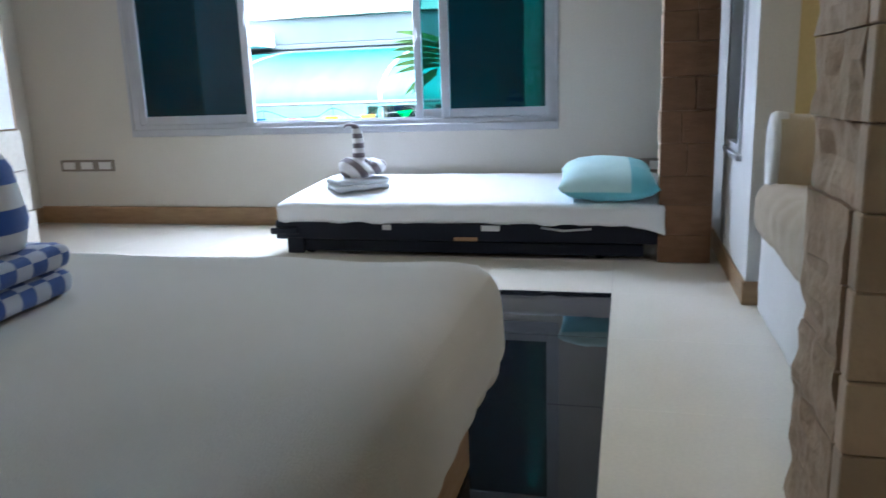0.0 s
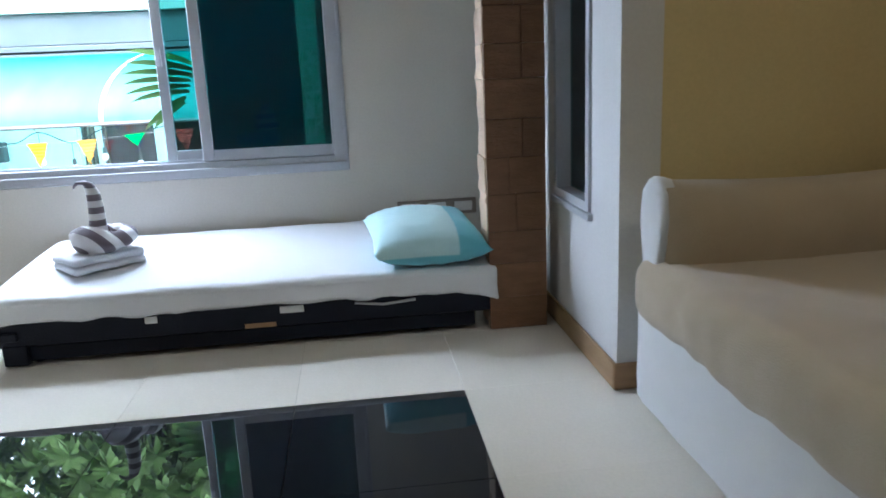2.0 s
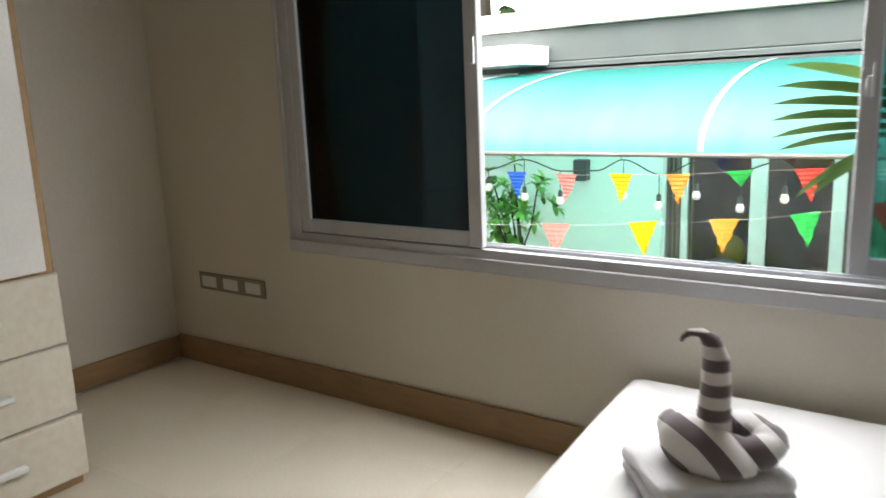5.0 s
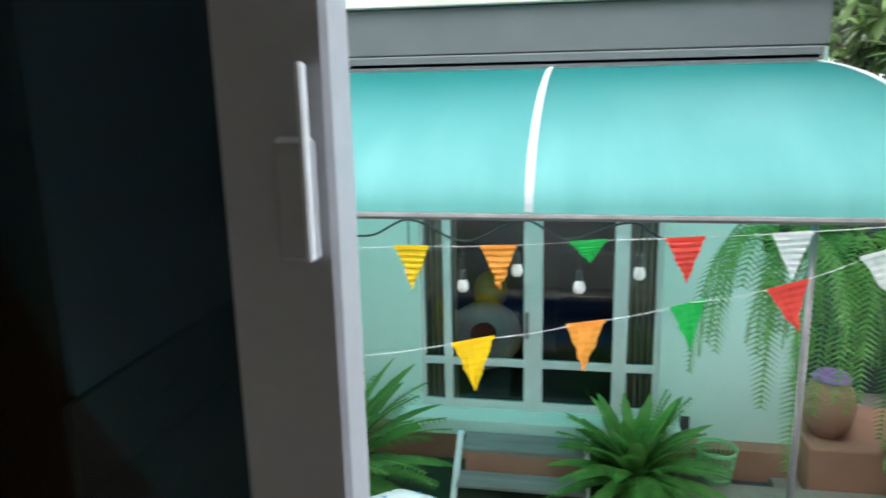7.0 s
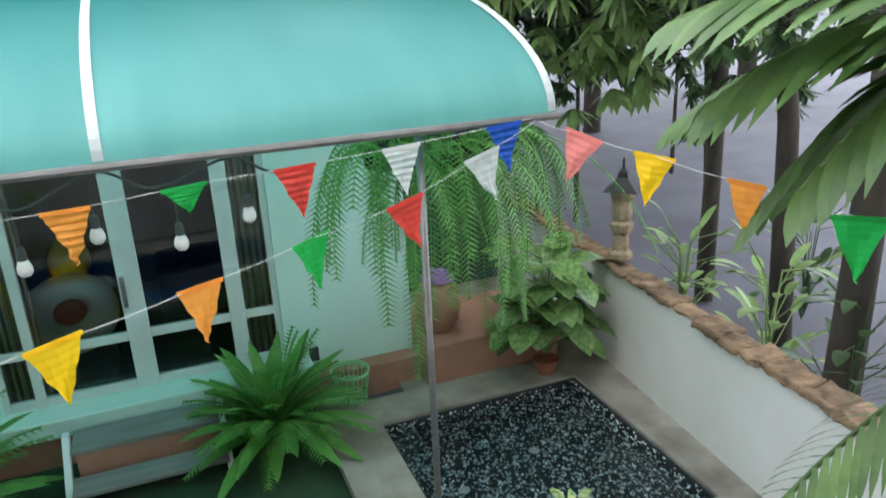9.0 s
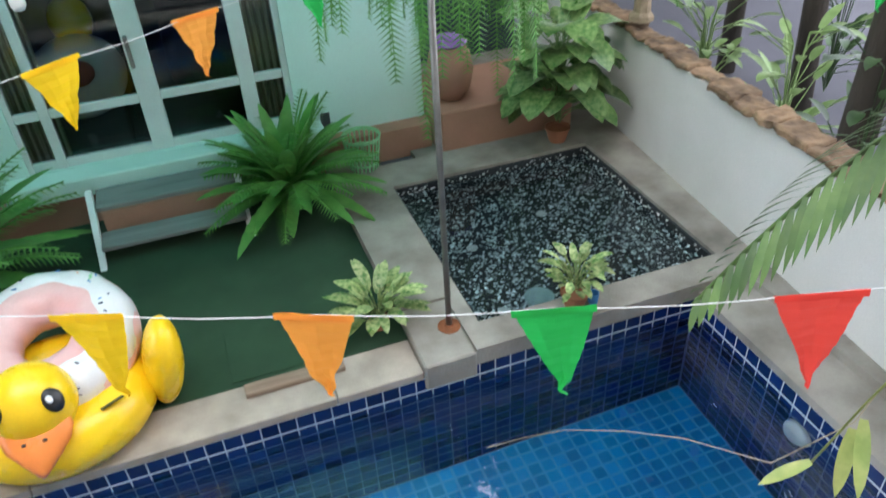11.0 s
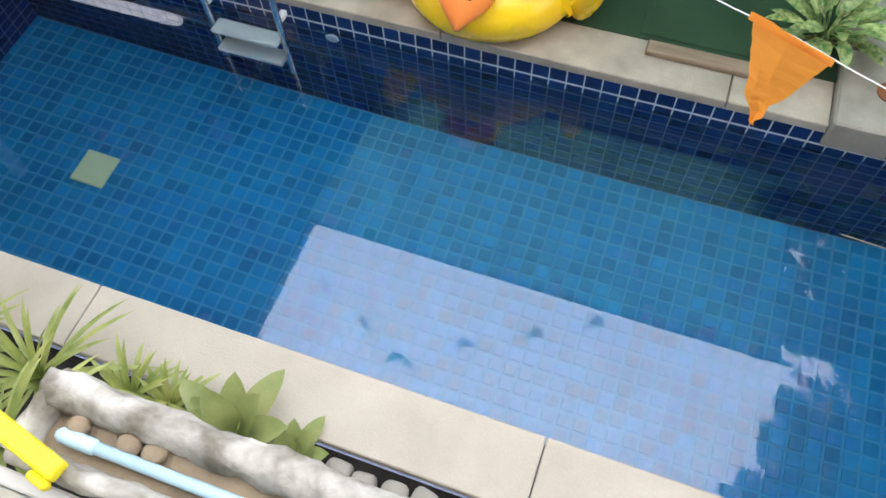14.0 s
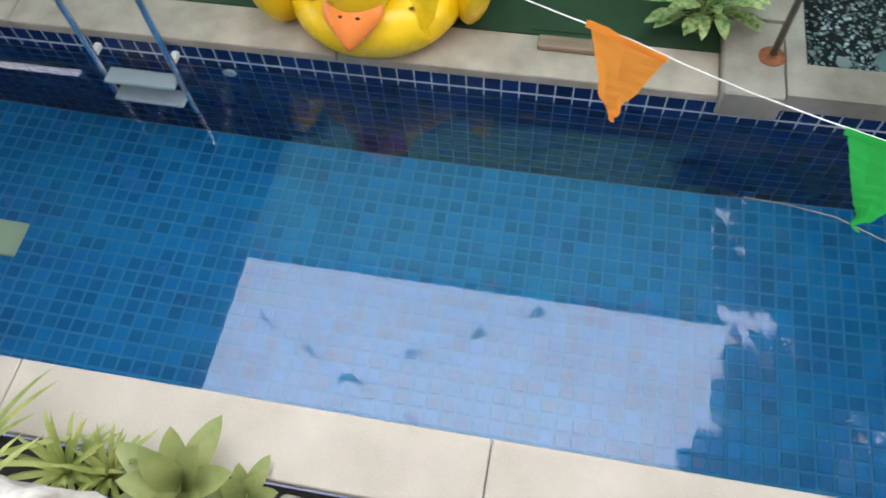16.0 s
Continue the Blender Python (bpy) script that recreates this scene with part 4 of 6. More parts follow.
part("post_block", boxes((-0.205, 0.115, 2.962, 3.50, DK - 0.135, DK + 0.055), bevel=0.012), M["concrete"], cop, "concrete post block with rust stain")
part("end_slab", boxes((PX0 - 0.35, PX0 + 0.004, 0.68, 3.29, DK - 0.06, DK), bevel=0.006), M["coping"], cop)
# turf deck and strips
structure(part("turf", boxes((-7.0, -0.205, 3.292, 5.52, DK - 0.2, DK + 0.002)), M["turf"]), "dark green artificial turf deck", "turf")
structure(part("soil_bed", boxes((-7.0, 2.0, 0.118, 0.678, DK - 0.3, DK - 0.10)), M["soil"]), "dark soil bed under the window", "soil")
structure(part("yard_base", boxes((-7.0, PX0 - 0.352, 0.68, 3.29, DK - 0.2, DK - 0.002)), M["concrete"]), "concrete yard beside the pool", "pavement")

# ---- pond ----
QX0, QX1, QY0, QY1, QZ = 0.22, 1.93, 3.20, 4.95, -1.625
structure(part("pond_rim", boxes((-0.20, QX0, 3.502, 5.50, DK - 0.3, QZ), (0.117, 1.98, 2.975, QY0, DK - 0.055, QZ), (0.117, 1.98, 2.999, QY0, DK - 0.5, DK - 0.055), (QX0, 1.93, QY1, 5.32, DK - 0.3, QZ), (QX1, 2.6, QY0, 5.6, DK - 0.3, QZ - 0.004),
          (1.98, 2.6, 0.18, QY0, DK - 0.5, QZ - 0.004), (1.64, 1.98, 0.18, 2.99, DK - 0.06, DK - 0.005), (0.117, QX0, QY0, 3.502, DK - 0.3, QZ - 0.001)), M["concrete"]), "worn grey concrete rim of the pond", "pond rim")
structure(part("pond_basin", boxes((QX0, QX1, QY0, QY1, DK - 0.42, DK - 0.40), (QX0 - 0.01, QX0 + 0.02, QY0, QY1, DK - 0.5, QZ - 0.03), (QX1 - 0.02, QX1 + 0.01, QY0, QY1, DK - 0.5, QZ - 0.03),
          (QX0, QX1, QY0 - 0.01, QY0 + 0.02, DK - 0.5, QZ - 0.03), (QX0, QX1, QY1 - 0.02, QY1 + 0.01, DK - 0.5, QZ - 0.03)), M["pebble_bed"]), "dark pebble-washed pond basin", "pond")
pw = structure(part("pond_water", grid_surface(10, 10, lambda u, v: (QX0 + 0.02 + (QX1 - QX0 - 0.04) * u, QY0 + 0.02 + (QY1 - QY0 - 0.04) * v, QZ - 0.09)), M["pond_water"]), "clear dark pond water", "water")
pw.visible_shadow = False

# ---- house across the pool ----
FY = 5.72
house = thing("house", "mint green single-storey house with sliding glass doors", "house")
DX0, DX1, DZ0, DZ1 = -2.38, -0.33, -1.30, 0.85
for b in ((-7.0, DX0, FY, FY + 0.2, -1.45, 1.75), (DX1, 0.76, FY, FY + 0.2, -1.45, 1.75), (DX0, DX1, FY, FY + 0.2, DZ1, 1.75), (DX0, DX1, FY, FY + 0.2, -1.45, DZ0)):
    part("wall", boxes(b), M["mint"], house)
part("wall", boxes((0.56, 0.76, FY + 0.2, FY + 3.0, -1.7, 1.75)), M["mint"], house)
part("plinth", boxes((-7.0, 0.76, FY - 0.17, FY + 0.2, DK - 0.1, -1.451)), M["terracotta"], house, "terracotta painted plinth")
part("sill", boxes((-2.55, -0.15, FY - 0.22, FY - 0.002, -1.45, DZ0), bevel=0.01), M["mint"], house, "mint door sill slab")
part("fascia", boxes((-7.0, 0.74, FY - 0.10, FY + 0.35, 1.76, 2.12), bevel=0.01), M["grey_fascia"], house, "grey painted fascia")
part("fascia", boxes((-7.0, 0.70, FY - 0.14, FY + 0.2, 1.66, 1.755), bevel=0.01), M["grey_fascia"], house, "grey painted beam")
part("roof", boxes((-7.2, 0.9, FY - 0.16, FY + 4.0, 2.125, 2.33), bevel=0.01), M["cream_out"], house, "cream flat roof edge")
part("interior_wall", boxes((-7.0, 0.55, FY + 2.6, FY + 2.8, -1.5, 1.7), (-7.0, 0.55, FY + 0.21, FY + 2.6, -1.46, -1.36), (-7.0, 0.55, FY + 0.21, FY + 2.6, 1.5, 1.6), (-4.0, -3.9, FY + 0.21, FY + 2.6, -1.36, 1.5)), M["interior"], house, "interior behind the doors, its dimness in the dark colour")
part("ledge", boxes((-7.0, -3.66, FY - 0.75, FY - 0.101, 1.72, 1.93), bevel=0.01), M["white_metal"], house, "white painted ledge slab")
# door frames, panes and curtains
for x0, x1 in ((DX0, DX0 + 0.04), (-2.17, -2.10), (-1.47, -1.31), (-0.72, -0.60), (DX1 - 0.05, DX1)):
    part("door_post", boxes((x0, x1, FY + 0.02, FY + 0.09, DZ0, DZ1), bevel=0.005), M["door_frame"], house)
for x0, x1 in ((DX0 + 0.04, -2.17), (-2.10, -1.47), (-1.31, -0.72), (-0.60, DX1 - 0.05)):
    part("door_rail", boxes((x0, x1, FY + 0.03, FY + 0.08, -0.90, -0.83), bevel=0.004), M["door_frame"], house)
    part("door_rail", boxes((x0, x1, FY + 0.03, FY + 0.08, DZ0, DZ0 + 0.07), bevel=0.004), M["door_frame"], house)
    for z0, z1 in ((DZ0 + 0.07, -0.90), (-0.83, DZ1)):
        g = part("pane", boxes((x0, x1, FY + 0.052, FY + 0.058, z0, z1)), M["glass_out"], house)
        g.visible_shadow = False


def drape(x0, x1, y, z0, z1, folds):
    return grid_surface(folds * 6, 6, lambda u, v: (x0 + (x1 - x0) * u, y + 0.025 * math.sin(u * folds * 2 * math.pi) + 0.006 * math.sin(v * 9 + u * 20), z0 + (z1 - z0) * v))


for x0, x1 in ((DX0 + 0.02, -2.06), (-0.68, DX1 - 0.02)):
    part("curtain", drape(x0, x1, FY + 0.125, DZ0, DZ1, 7), M["curtain"], house, "brown striped curtain")
part("door_handle", boxes((-1.455, -1.425, FY - 0.012, FY + 0.02, -0.62, -0.38), bevel=0.006), M["steel"], house)
part("outlet", boxes((-0.145, -0.065, FY - 0.012, FY - 0.001, -1.38, -1.25), bevel=0.004), M["cable"], house, "dark outdoor socket")
part("wall_lamp", boxes((-3.36, -3.20, FY - 0.14, FY - 0.001, 0.42, 0.66), bevel=0.01), M["cable"], house, "black wall lamp")

# ---- awning ----
AF, AB, AZ0, AZ1 = 3.12, FY - 0.13, 0.947, 1.64
AX0, AX1 = -4.05, 0.67


def awn(u, v, dz=0.0):
    a = v * math.radians(78)
    y = AF + (AB - AF) * (1 - math.cos(a)) / (1 - math.cos(math.radians(78)))
    z = AZ0 + (AZ1 - AZ0) * math.sin(a) / math.sin(math.radians(78))
    return (AX0 + (AX1 - AX0) * u, y, z + dz)


awning = thing("awning", "curved teal polycarbonate awning on white ribs", "awning")
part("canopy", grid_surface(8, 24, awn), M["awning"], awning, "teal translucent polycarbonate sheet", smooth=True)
for rx in (AX0 + 0.02, -3.2, -1.25, AX1 - 0.02):
    u = (rx - AX0) / (AX1 - AX0)
    bm = grid_surface(1, 24, lambda s, v: awn(u + (s - 0.5) * 0.040 / (AX1 - AX0), v, 0.012))
    bmesh.ops.solidify(bm, geom=list(bm.faces), thickness=0.03)
    part("rib", bm, M["white_metal"], awning, "white metal rib")
part("front_rail", tube([(AX0, AF, AZ0 - 0.012), (AX1 + 0.02, AF, AZ0 - 0.012)], 0.018, 8), M["steel"], awning, "grey front rail")
part("wall_rail", boxes((AX0, AX1, AB - 0.01, AB + 0.03, AZ1 - 0.02, AZ1 + 0.06), bevel=0.006), M["grey_fascia"], awning)
pole = thing("pole", "slim weathered steel awning post on a concrete block", "post")
part("shaft", tube([(0.045, 3.24, DK + 0.055), (0.045, 3.24, AZ0 - 0.03)], 0.018, 12), M["steel"], pole, smooth=True)
part("foot", lathe([(0.07, 0), (0.07, 0.006), (0.03, 0.012), (0.026, 0.02)], 20, (0.045, 3.24, DK + 0.055)), M["rust"], pole, "rusty foot plate")

# ---- garden wall ----
gw = thing("garden_wall", "white plastered garden wall with a rough brown stone cap", "wall")
WA, WB = Vector((2.50, 7.35, 0)), Vector((1.94, 0.18, 0))
wdir = (WB - WA).normalized()
wnor = Vector((-wdir.y, wdir.x, 0))
if wnor.x < 0:
    wnor = -wnor


def wall_box(s0, s1, n0, n1, z0, z1, bevel=0.0):
    bm = boxes((s0, s1, n0, n1, z0, z1), bevel=bevel)
    for v in bm.verts:
        p = WA + wdir * v.co.x + wnor * v.co.y
        v.co = Vector((p.x, p.y, v.co.z))
    bmesh.ops.recalc_face_normals(bm, faces=bm.faces)
    return bm


WL = (WB - WA).length
part("wall_face", wall_box(0, WL, 0, 0.16, DK - 0.2, -0.77), M["wall_out"], gw)
rng = random.Random(5)
s = -0.1
while s < WL:
    w = rng.uniform(0.14, 0.34)
    h = rng.uniform(0.03, 0.055)
    bm = wall_box(s, s + w - 0.008, -0.025 + rng.uniform(-0.02, 0.02), 0.185 + rng.uniform(-0.02, 0.02), -0.768, -0.768 + h, 0.012)
    bmesh.ops.subdivide_edges(bm, edges=list(bm.edges), cuts=4, use_grid_fill=True)
    for v in bm.verts:
        v.co += Vector((1, 1, 0.8)) * (0.018 * noise.noise(v.co * 9) + 0.014 * noise.noise(v.co * 28))
    part("cap_stone", bm, M["cap"], gw)
    s += w
gw2 = structure(part("wall_far", boxes((0.76, 2.4, 7.4, 7.55, DK - 0.2, 1.0)), M["interior"]), "dark wall behind the plants", "wall")
terr = structure(part("planter_plinth", boxes((0.78, 2.0, 5.33, 6.2, DK - 0.1, -1.28), bevel=0.012), M["terracotta"]), "terracotta painted raised planter", "planter")
structure(part("porch_floor", boxes((0.56, 2.5, 5.3, 7.5, DK - 0.1, DK + 0.02)), M["concrete"]), "concrete porch floor", "floor")


# ---- ceiling lamps, unseen: added for the warm light on sofa and pillar ----
outdoors = names_now()

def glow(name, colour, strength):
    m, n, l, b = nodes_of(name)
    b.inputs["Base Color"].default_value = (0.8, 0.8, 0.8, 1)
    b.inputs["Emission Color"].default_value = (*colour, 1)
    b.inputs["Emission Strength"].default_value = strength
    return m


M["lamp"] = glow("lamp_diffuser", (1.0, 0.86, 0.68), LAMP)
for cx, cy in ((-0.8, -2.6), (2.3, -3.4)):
    cl = thing("ceiling_light", "unseen round white ceiling light with a glowing warm diffuser", "lamp", "ceiling lights")
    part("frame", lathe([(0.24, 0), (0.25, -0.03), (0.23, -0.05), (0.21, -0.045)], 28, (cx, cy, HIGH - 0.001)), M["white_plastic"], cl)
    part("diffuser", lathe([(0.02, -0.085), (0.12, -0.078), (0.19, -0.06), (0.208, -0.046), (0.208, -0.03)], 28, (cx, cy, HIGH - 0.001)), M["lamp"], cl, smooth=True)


# ---- small things in the room ----
def socket_bar(x0, x1, z, label):
    t = thing("wall_socket", label, "socket")
    part("plate", boxes((x0, x1, -0.012, -0.002, z - 0.042, z + 0.042), bevel=0.004), M["socket"], t)
    n = 3
    w = (x1 - x0) / n
    for k in range(n):
        a = x0 + w * k + w * 0.16
        part("insert", boxes((a, a + w * 0.68, -0.016, -0.011, z - 0.026, z + 0.026), bevel=0.003), M["socket_in"], t)
    return t


socket_bar(-2.73, -2.27, 0.430, "brown wall plate with three pale socket inserts")
socket_bar(1.19, 1.62, 0.40, "brown socket plate behind the aqua pillow")


def folded_towel(name, label, x, y, z, sx, sy, h, layers, mat, turn, seed):
    t = thing(name, label, "towel", at=(x, y, z), turn=turn)
    for k in range(layers):
        z0 = h * k / layers
        bm = soft_box(-sx / 2, sx / 2, -sy / 2, sy / 2, z0, z0 + h / layers, r=h / layers * 0.48, cuts=14, wave=0.006, seed=seed + k)
        part("fold", bm, mat, t, smooth=True)
    return t


folded_towel("folded_towel", "white folded terry towel lying on the day bed", -0.185, -0.56, 0.330, 0.32, 0.24, 0.074, 2, M["towel_white"], 41, 3)
snake = thing("towel_cobra", "brown striped towel rolled into a coiled cobra shape", "towel")
SX, SY = -0.165, -0.575


def coil_points(cx, cy, r, z, a0, a1, n, rise=0.02):
    return [(SX + cx + r * math.cos(a0 + (a1 - a0) * i / n), SY + cy + 0.8 * r * math.sin(a0 + (a1 - a0) * i / n), z + rise * i / n) for i in range(n + 1)]


# big front fold, two side loops and the raised neck
fold = bmesh.new()
bmesh.ops.create_uvsphere(fold, u_segments=28, v_segments=18, radius=1)
for v in fold.verts:
    k = v.co.x
    v.co = Vector((v.co.x * 0.112, v.co.y * 0.062, v.co.z * 0.062 * (1 - 0.38 * k)))
    v.co += Vector((0, 0.004 * noise.noise(v.co * 40), 0.006 * noise.noise(v.co * 25)))
bmesh.ops.transform(fold, matrix=pose(SX - 0.005, SY - 0.035, 0.452, 8, 10, -8), verts=fold.verts)
part("front_fold", fold, M["towel_stripe_x"], snake, smooth=True)
part("loop", tube(coil_points(-0.055, 0.02, 0.045, 0.462, 1.2, 5.6, 20), 0.035, 14, radii=[0.02] + [0.034] * 19 + [0.02]), M["towel_stripe_x"], snake, smooth=True)
part("loop", tube(coil_points(0.055, 0.03, 0.058, 0.448, -2.2, 3.0, 24, 0.03), 0.04, 14, radii=[0.022] + [0.038 + 0.003 * math.sin(i * 1.3) for i in range(23)] + [0.02]), M["towel_stripe_x"], snake, smooth=True)
neck = [(SX - 0.002, SY, 0.46), (SX, SY, 0.53), (SX + 0.002, SY, 0.60), (SX - 0.001, SY, 0.655), (SX - 0.012, SY - 0.002, 0.694), (SX - 0.032, SY - 0.006, 0.711), (SX - 0.056, SY - 0.010, 0.710), (SX - 0.070, SY - 0.012, 0.698), (SX - 0.076, SY - 0.012, 0.684)]
part("neck", tube(neck, 0.03, 14, radii=[0.042, 0.036, 0.032, 0.029, 0.021, 0.011, 0.008, 0.006, 0.003]), M["towel_stripe"], snake, smooth=True)

folded_towel("folded_towel", "blue and white checked folded towel on the double bed", 0.07, -3.57, 0.50, 0.40, 0.27, 0.11, 2, M["towel_blue"], 8, 21)
roll = thing("rolled_towel", "blue striped rolled towel standing on a folded one", "towel")
part("roll", lathe([(0.02, 0), (0.10, 0.005), (0.112, 0.06), (0.095, 0.16), (0.05, 0.24), (0.012, 0.27)], 22, (0.15, -3.57, 0.612)), striped("blue_stripe_towel", (0.70, 0.74, 0.82), (0.03, 0.10, 0.42), 0.045, axis=2), roll, smooth=True)


raised(outdoors)


# ---- bunting ----
def cord(points):
    """The points of a slack cord, sagging a little between its ties."""
    pts = [Vector(p) for p in points]
    dense = []
    for a, b in zip(pts, pts[1:]):
        dense += [a.lerp(b, k / 4) + Vector((0, 0, -0.012 * math.sin(math.pi * k / 4))) for k in range(4)]
    dense.append(pts[-1])
    return dense


def flag_bm(w, h, seed):
    r = random.Random(seed)
    bm = bmesh.new()
    n = 24
    rows = []
    lean = [0.012 * r.uniform(-1, 1) for _ in range(7)]
    for i in range(n + 1):
        v = i / n
        half = max(w / 2 * (1 - v), 0.004)
        k = v * 6
        side = lean[int(min(k, 5))] * (1 - k % 1) + lean[int(min(k, 5)) + 1] * (k % 1)
        pleat = (0.0045 if seed // 10 == 1 else 0.0015) * math.sin(v * 46 + seed)
        rows.append([bm.verts.new((u * half + v * side, pleat + 0.014 * math.sin(v * 4 + seed) * v + 0.006 * math.sin(u * 3 + seed + v * 5), -h * v)) for u in (-1, -0.5, 0, 0.5, 1)])
    for a, b in zip(rows, rows[1:]):
        for k in range(4):
            bm.faces.new((a[k], a[k + 1], b[k + 1], b[k]))
    hem = [bm.verts.new((u * w / 2, -0.006, 0.006)) for u in (-1, 1)] + [bm.verts.new((u * w / 2, -0.006, -0.012)) for u in (1, -1)]
    bm.faces.new(hem)
    return bm


def bunting(label, points, flags, w=0.182, h=0.228, seed=0):
    t = thing("bunting", label, "bunting", "bunting over the pool")
    dense = cord(points)
    part("string", tube(dense, 0.0014, 5), M["cord"], t)
    for k, (x, colour) in enumerate(flags):
        # flag hung where the string passes this x
        for a, b in zip(dense, dense[1:]):
            lo, hi = min(a.x, b.x), max(a.x, b.x)
            if lo <= x <= hi and hi > lo:
                p = a.lerp(b, (x - a.x) / (b.x - a.x))
                d = (b - a).normalized()
                if d.x < 0:
                    d = -d
                ang = math.degrees(math.atan2(d.y, d.x))
                tilt = -math.degrees(math.asin(d.z))
                f = part("flag", flag_bm(w, h * (0.5 if colour == "green" and seed == 1 else 1), seed * 10 + k), FLAG[colour], t, "bright %s triangular fabric flag" % colour)
                f.matrix_basis = pose(p.x, p.y, p.z, 0, tilt, ang)
                break
    return t


bunting("string of coloured triangular flags under the awning edge", [(-3.735, 3.09, 0.805), (-2.511, 3.09, 0.786), (-1.814, 3.09, 0.791), (-0.966, 3.09, 0.833), (0.532, 3.09, 0.941)],
        [(-3.547, "orange"), (-3.123, "green"), (-2.699, "blue"), (-2.256, "pink"), (-1.814, "yellow"), (-1.390, "orange"), (-0.971, "green"), (-0.542, "red"), (-0.090, "white"), (0.391, "blue")], w=0.172, h=0.216, seed=1)
bunting("string of coloured triangular flags sagging across the yard", [(-3.6, 1.2, 0.72), (-2.6, 1.85, 0.58), (-1.95, 2.22, 0.545), (-1.43, 2.49, 0.545), (-0.98, 2.75, 0.55), (-0.53, 2.97, 0.585), (-0.11, 3.03, 0.665), (0.26, 3.07, 0.81), (0.55, 3.09, 0.93)],
        [(-2.95, "orange"), (-2.42, "green"), (-1.93, "pink"), (-1.43, "yellow"), (-0.98, "orange"), (-0.535, "green"), (-0.11, "red"), (0.27, "white")], seed=2)
bunting("string of coloured triangular flags close outside the window", [(-4.2, 2.75, 0.42), (-2.7, 2.06, 0.365), (-2.24, 1.856, 0.355), (-1.795, 1.652, 0.352), (-1.362, 1.453, 0.346), (-0.916, 1.248, 0.354), (-0.475, 1.046, 0.378), (-0.026, 0.838, 0.425), (0.42, 0.63, 0.52), (1.0, 0.36, 0.75)],
        [(-3.13, "red"), (-2.69, "blue"), (-2.24, "white"), (-1.795, "pink"), (-1.362, "yellow"), (-0.916, "orange"), (-0.475, "green"), (-0.026, "red")], w=0.168, h=0.252, seed=3)
bunting("string of coloured triangular flags towards the palm", [(0.56, 3.09, 0.93), (0.70, 2.98, 0.878), (0.93, 2.73, 0.79), (0.97, 2.22, 0.775), (1.04, 1.8, 0.745), (1.5, 1.3, 0.8)],
        [(0.721, "pink"), (0.93, "yellow"), (0.969, "orange"), (1.04, "green")], w=0.18, h=0.232, seed=4)

# ---- festoon lights under the awning ----
fest = thing("string_lights", "dark cable with white festoon bulbs under the awning", "string lights")
base = [(-3.9, 3.31, 0.80), (-3.4, 3.31, 0.87), (-3.1, 3.31, 0.78), (-2.75, 3.31, 0.87), (-2.4, 3.31, 0.78), (-2.1, 3.3, 0.79), (-1.88, 3.3, 0.88), (-1.59, 3.31, 0.77), (-1.28, 3.3, 0.885), (-1.08, 3.31, 0.79), (-0.76, 3.3, 0.88), (-0.6, 3.3, 0.80)]
smoothed = []
for a, b in zip(base, base[1:]):
    a, b = Vector(a), Vector(b)
    for k in range(6):
        u = k / 6
        smoothed.append(Vector((a.x + (b.x - a.x) * u, 3.31, a.z + (b.z - a.z) * (3 * u * u - 2 * u ** 3))))
smoothed.append(Vector(base[-1]))
part("cable", tube(smoothed, 0.006, 6), M["cable"], fest)
for hx in (-3.4, -2.75, -1.88, -1.28, -0.76):
    part("hook", tube([(hx, 3.31, 0.872), (hx, 3.22, 0.918), (hx, 3.122, 0.932)], 0.003, 5), M["cable"], fest)
for bx, bz, top in ((-3.4, 0.60, 0.86), (-3.1, 0.62, 0.78), (-2.75, 0.55, 0.86), (-2.42, 0.53, 0.78), (-1.88, 0.60, 0.87), (-1.6, 0.53, 0.77), (-1.32, 0.62, 0.86), (-1.01, 0.54, 0.81), (-0.72, 0.62, 0.87)):
    part("lead", tube([(bx, 3.31, bz + 0.09), (bx, 3.31, top)], 0.004, 5), M["cable"], fest)
    part("bulb_holder", lathe([(0.010, 0.095), (0.017, 0.085), (0.019, 0.045), (0.014, 0.036)], 12, (bx, 3.31, bz)), M["cable"], fest)
    part("bulb", lathe([(0.012, 0.045), (0.022, 0.032), (0.030, 0.008), (0.029, -0.010), (0.018, -0.025), (0.003, -0.030)], 14, (bx, 3.31, bz)), M["bulb"], fest, "white frosted bulb", smooth=True)


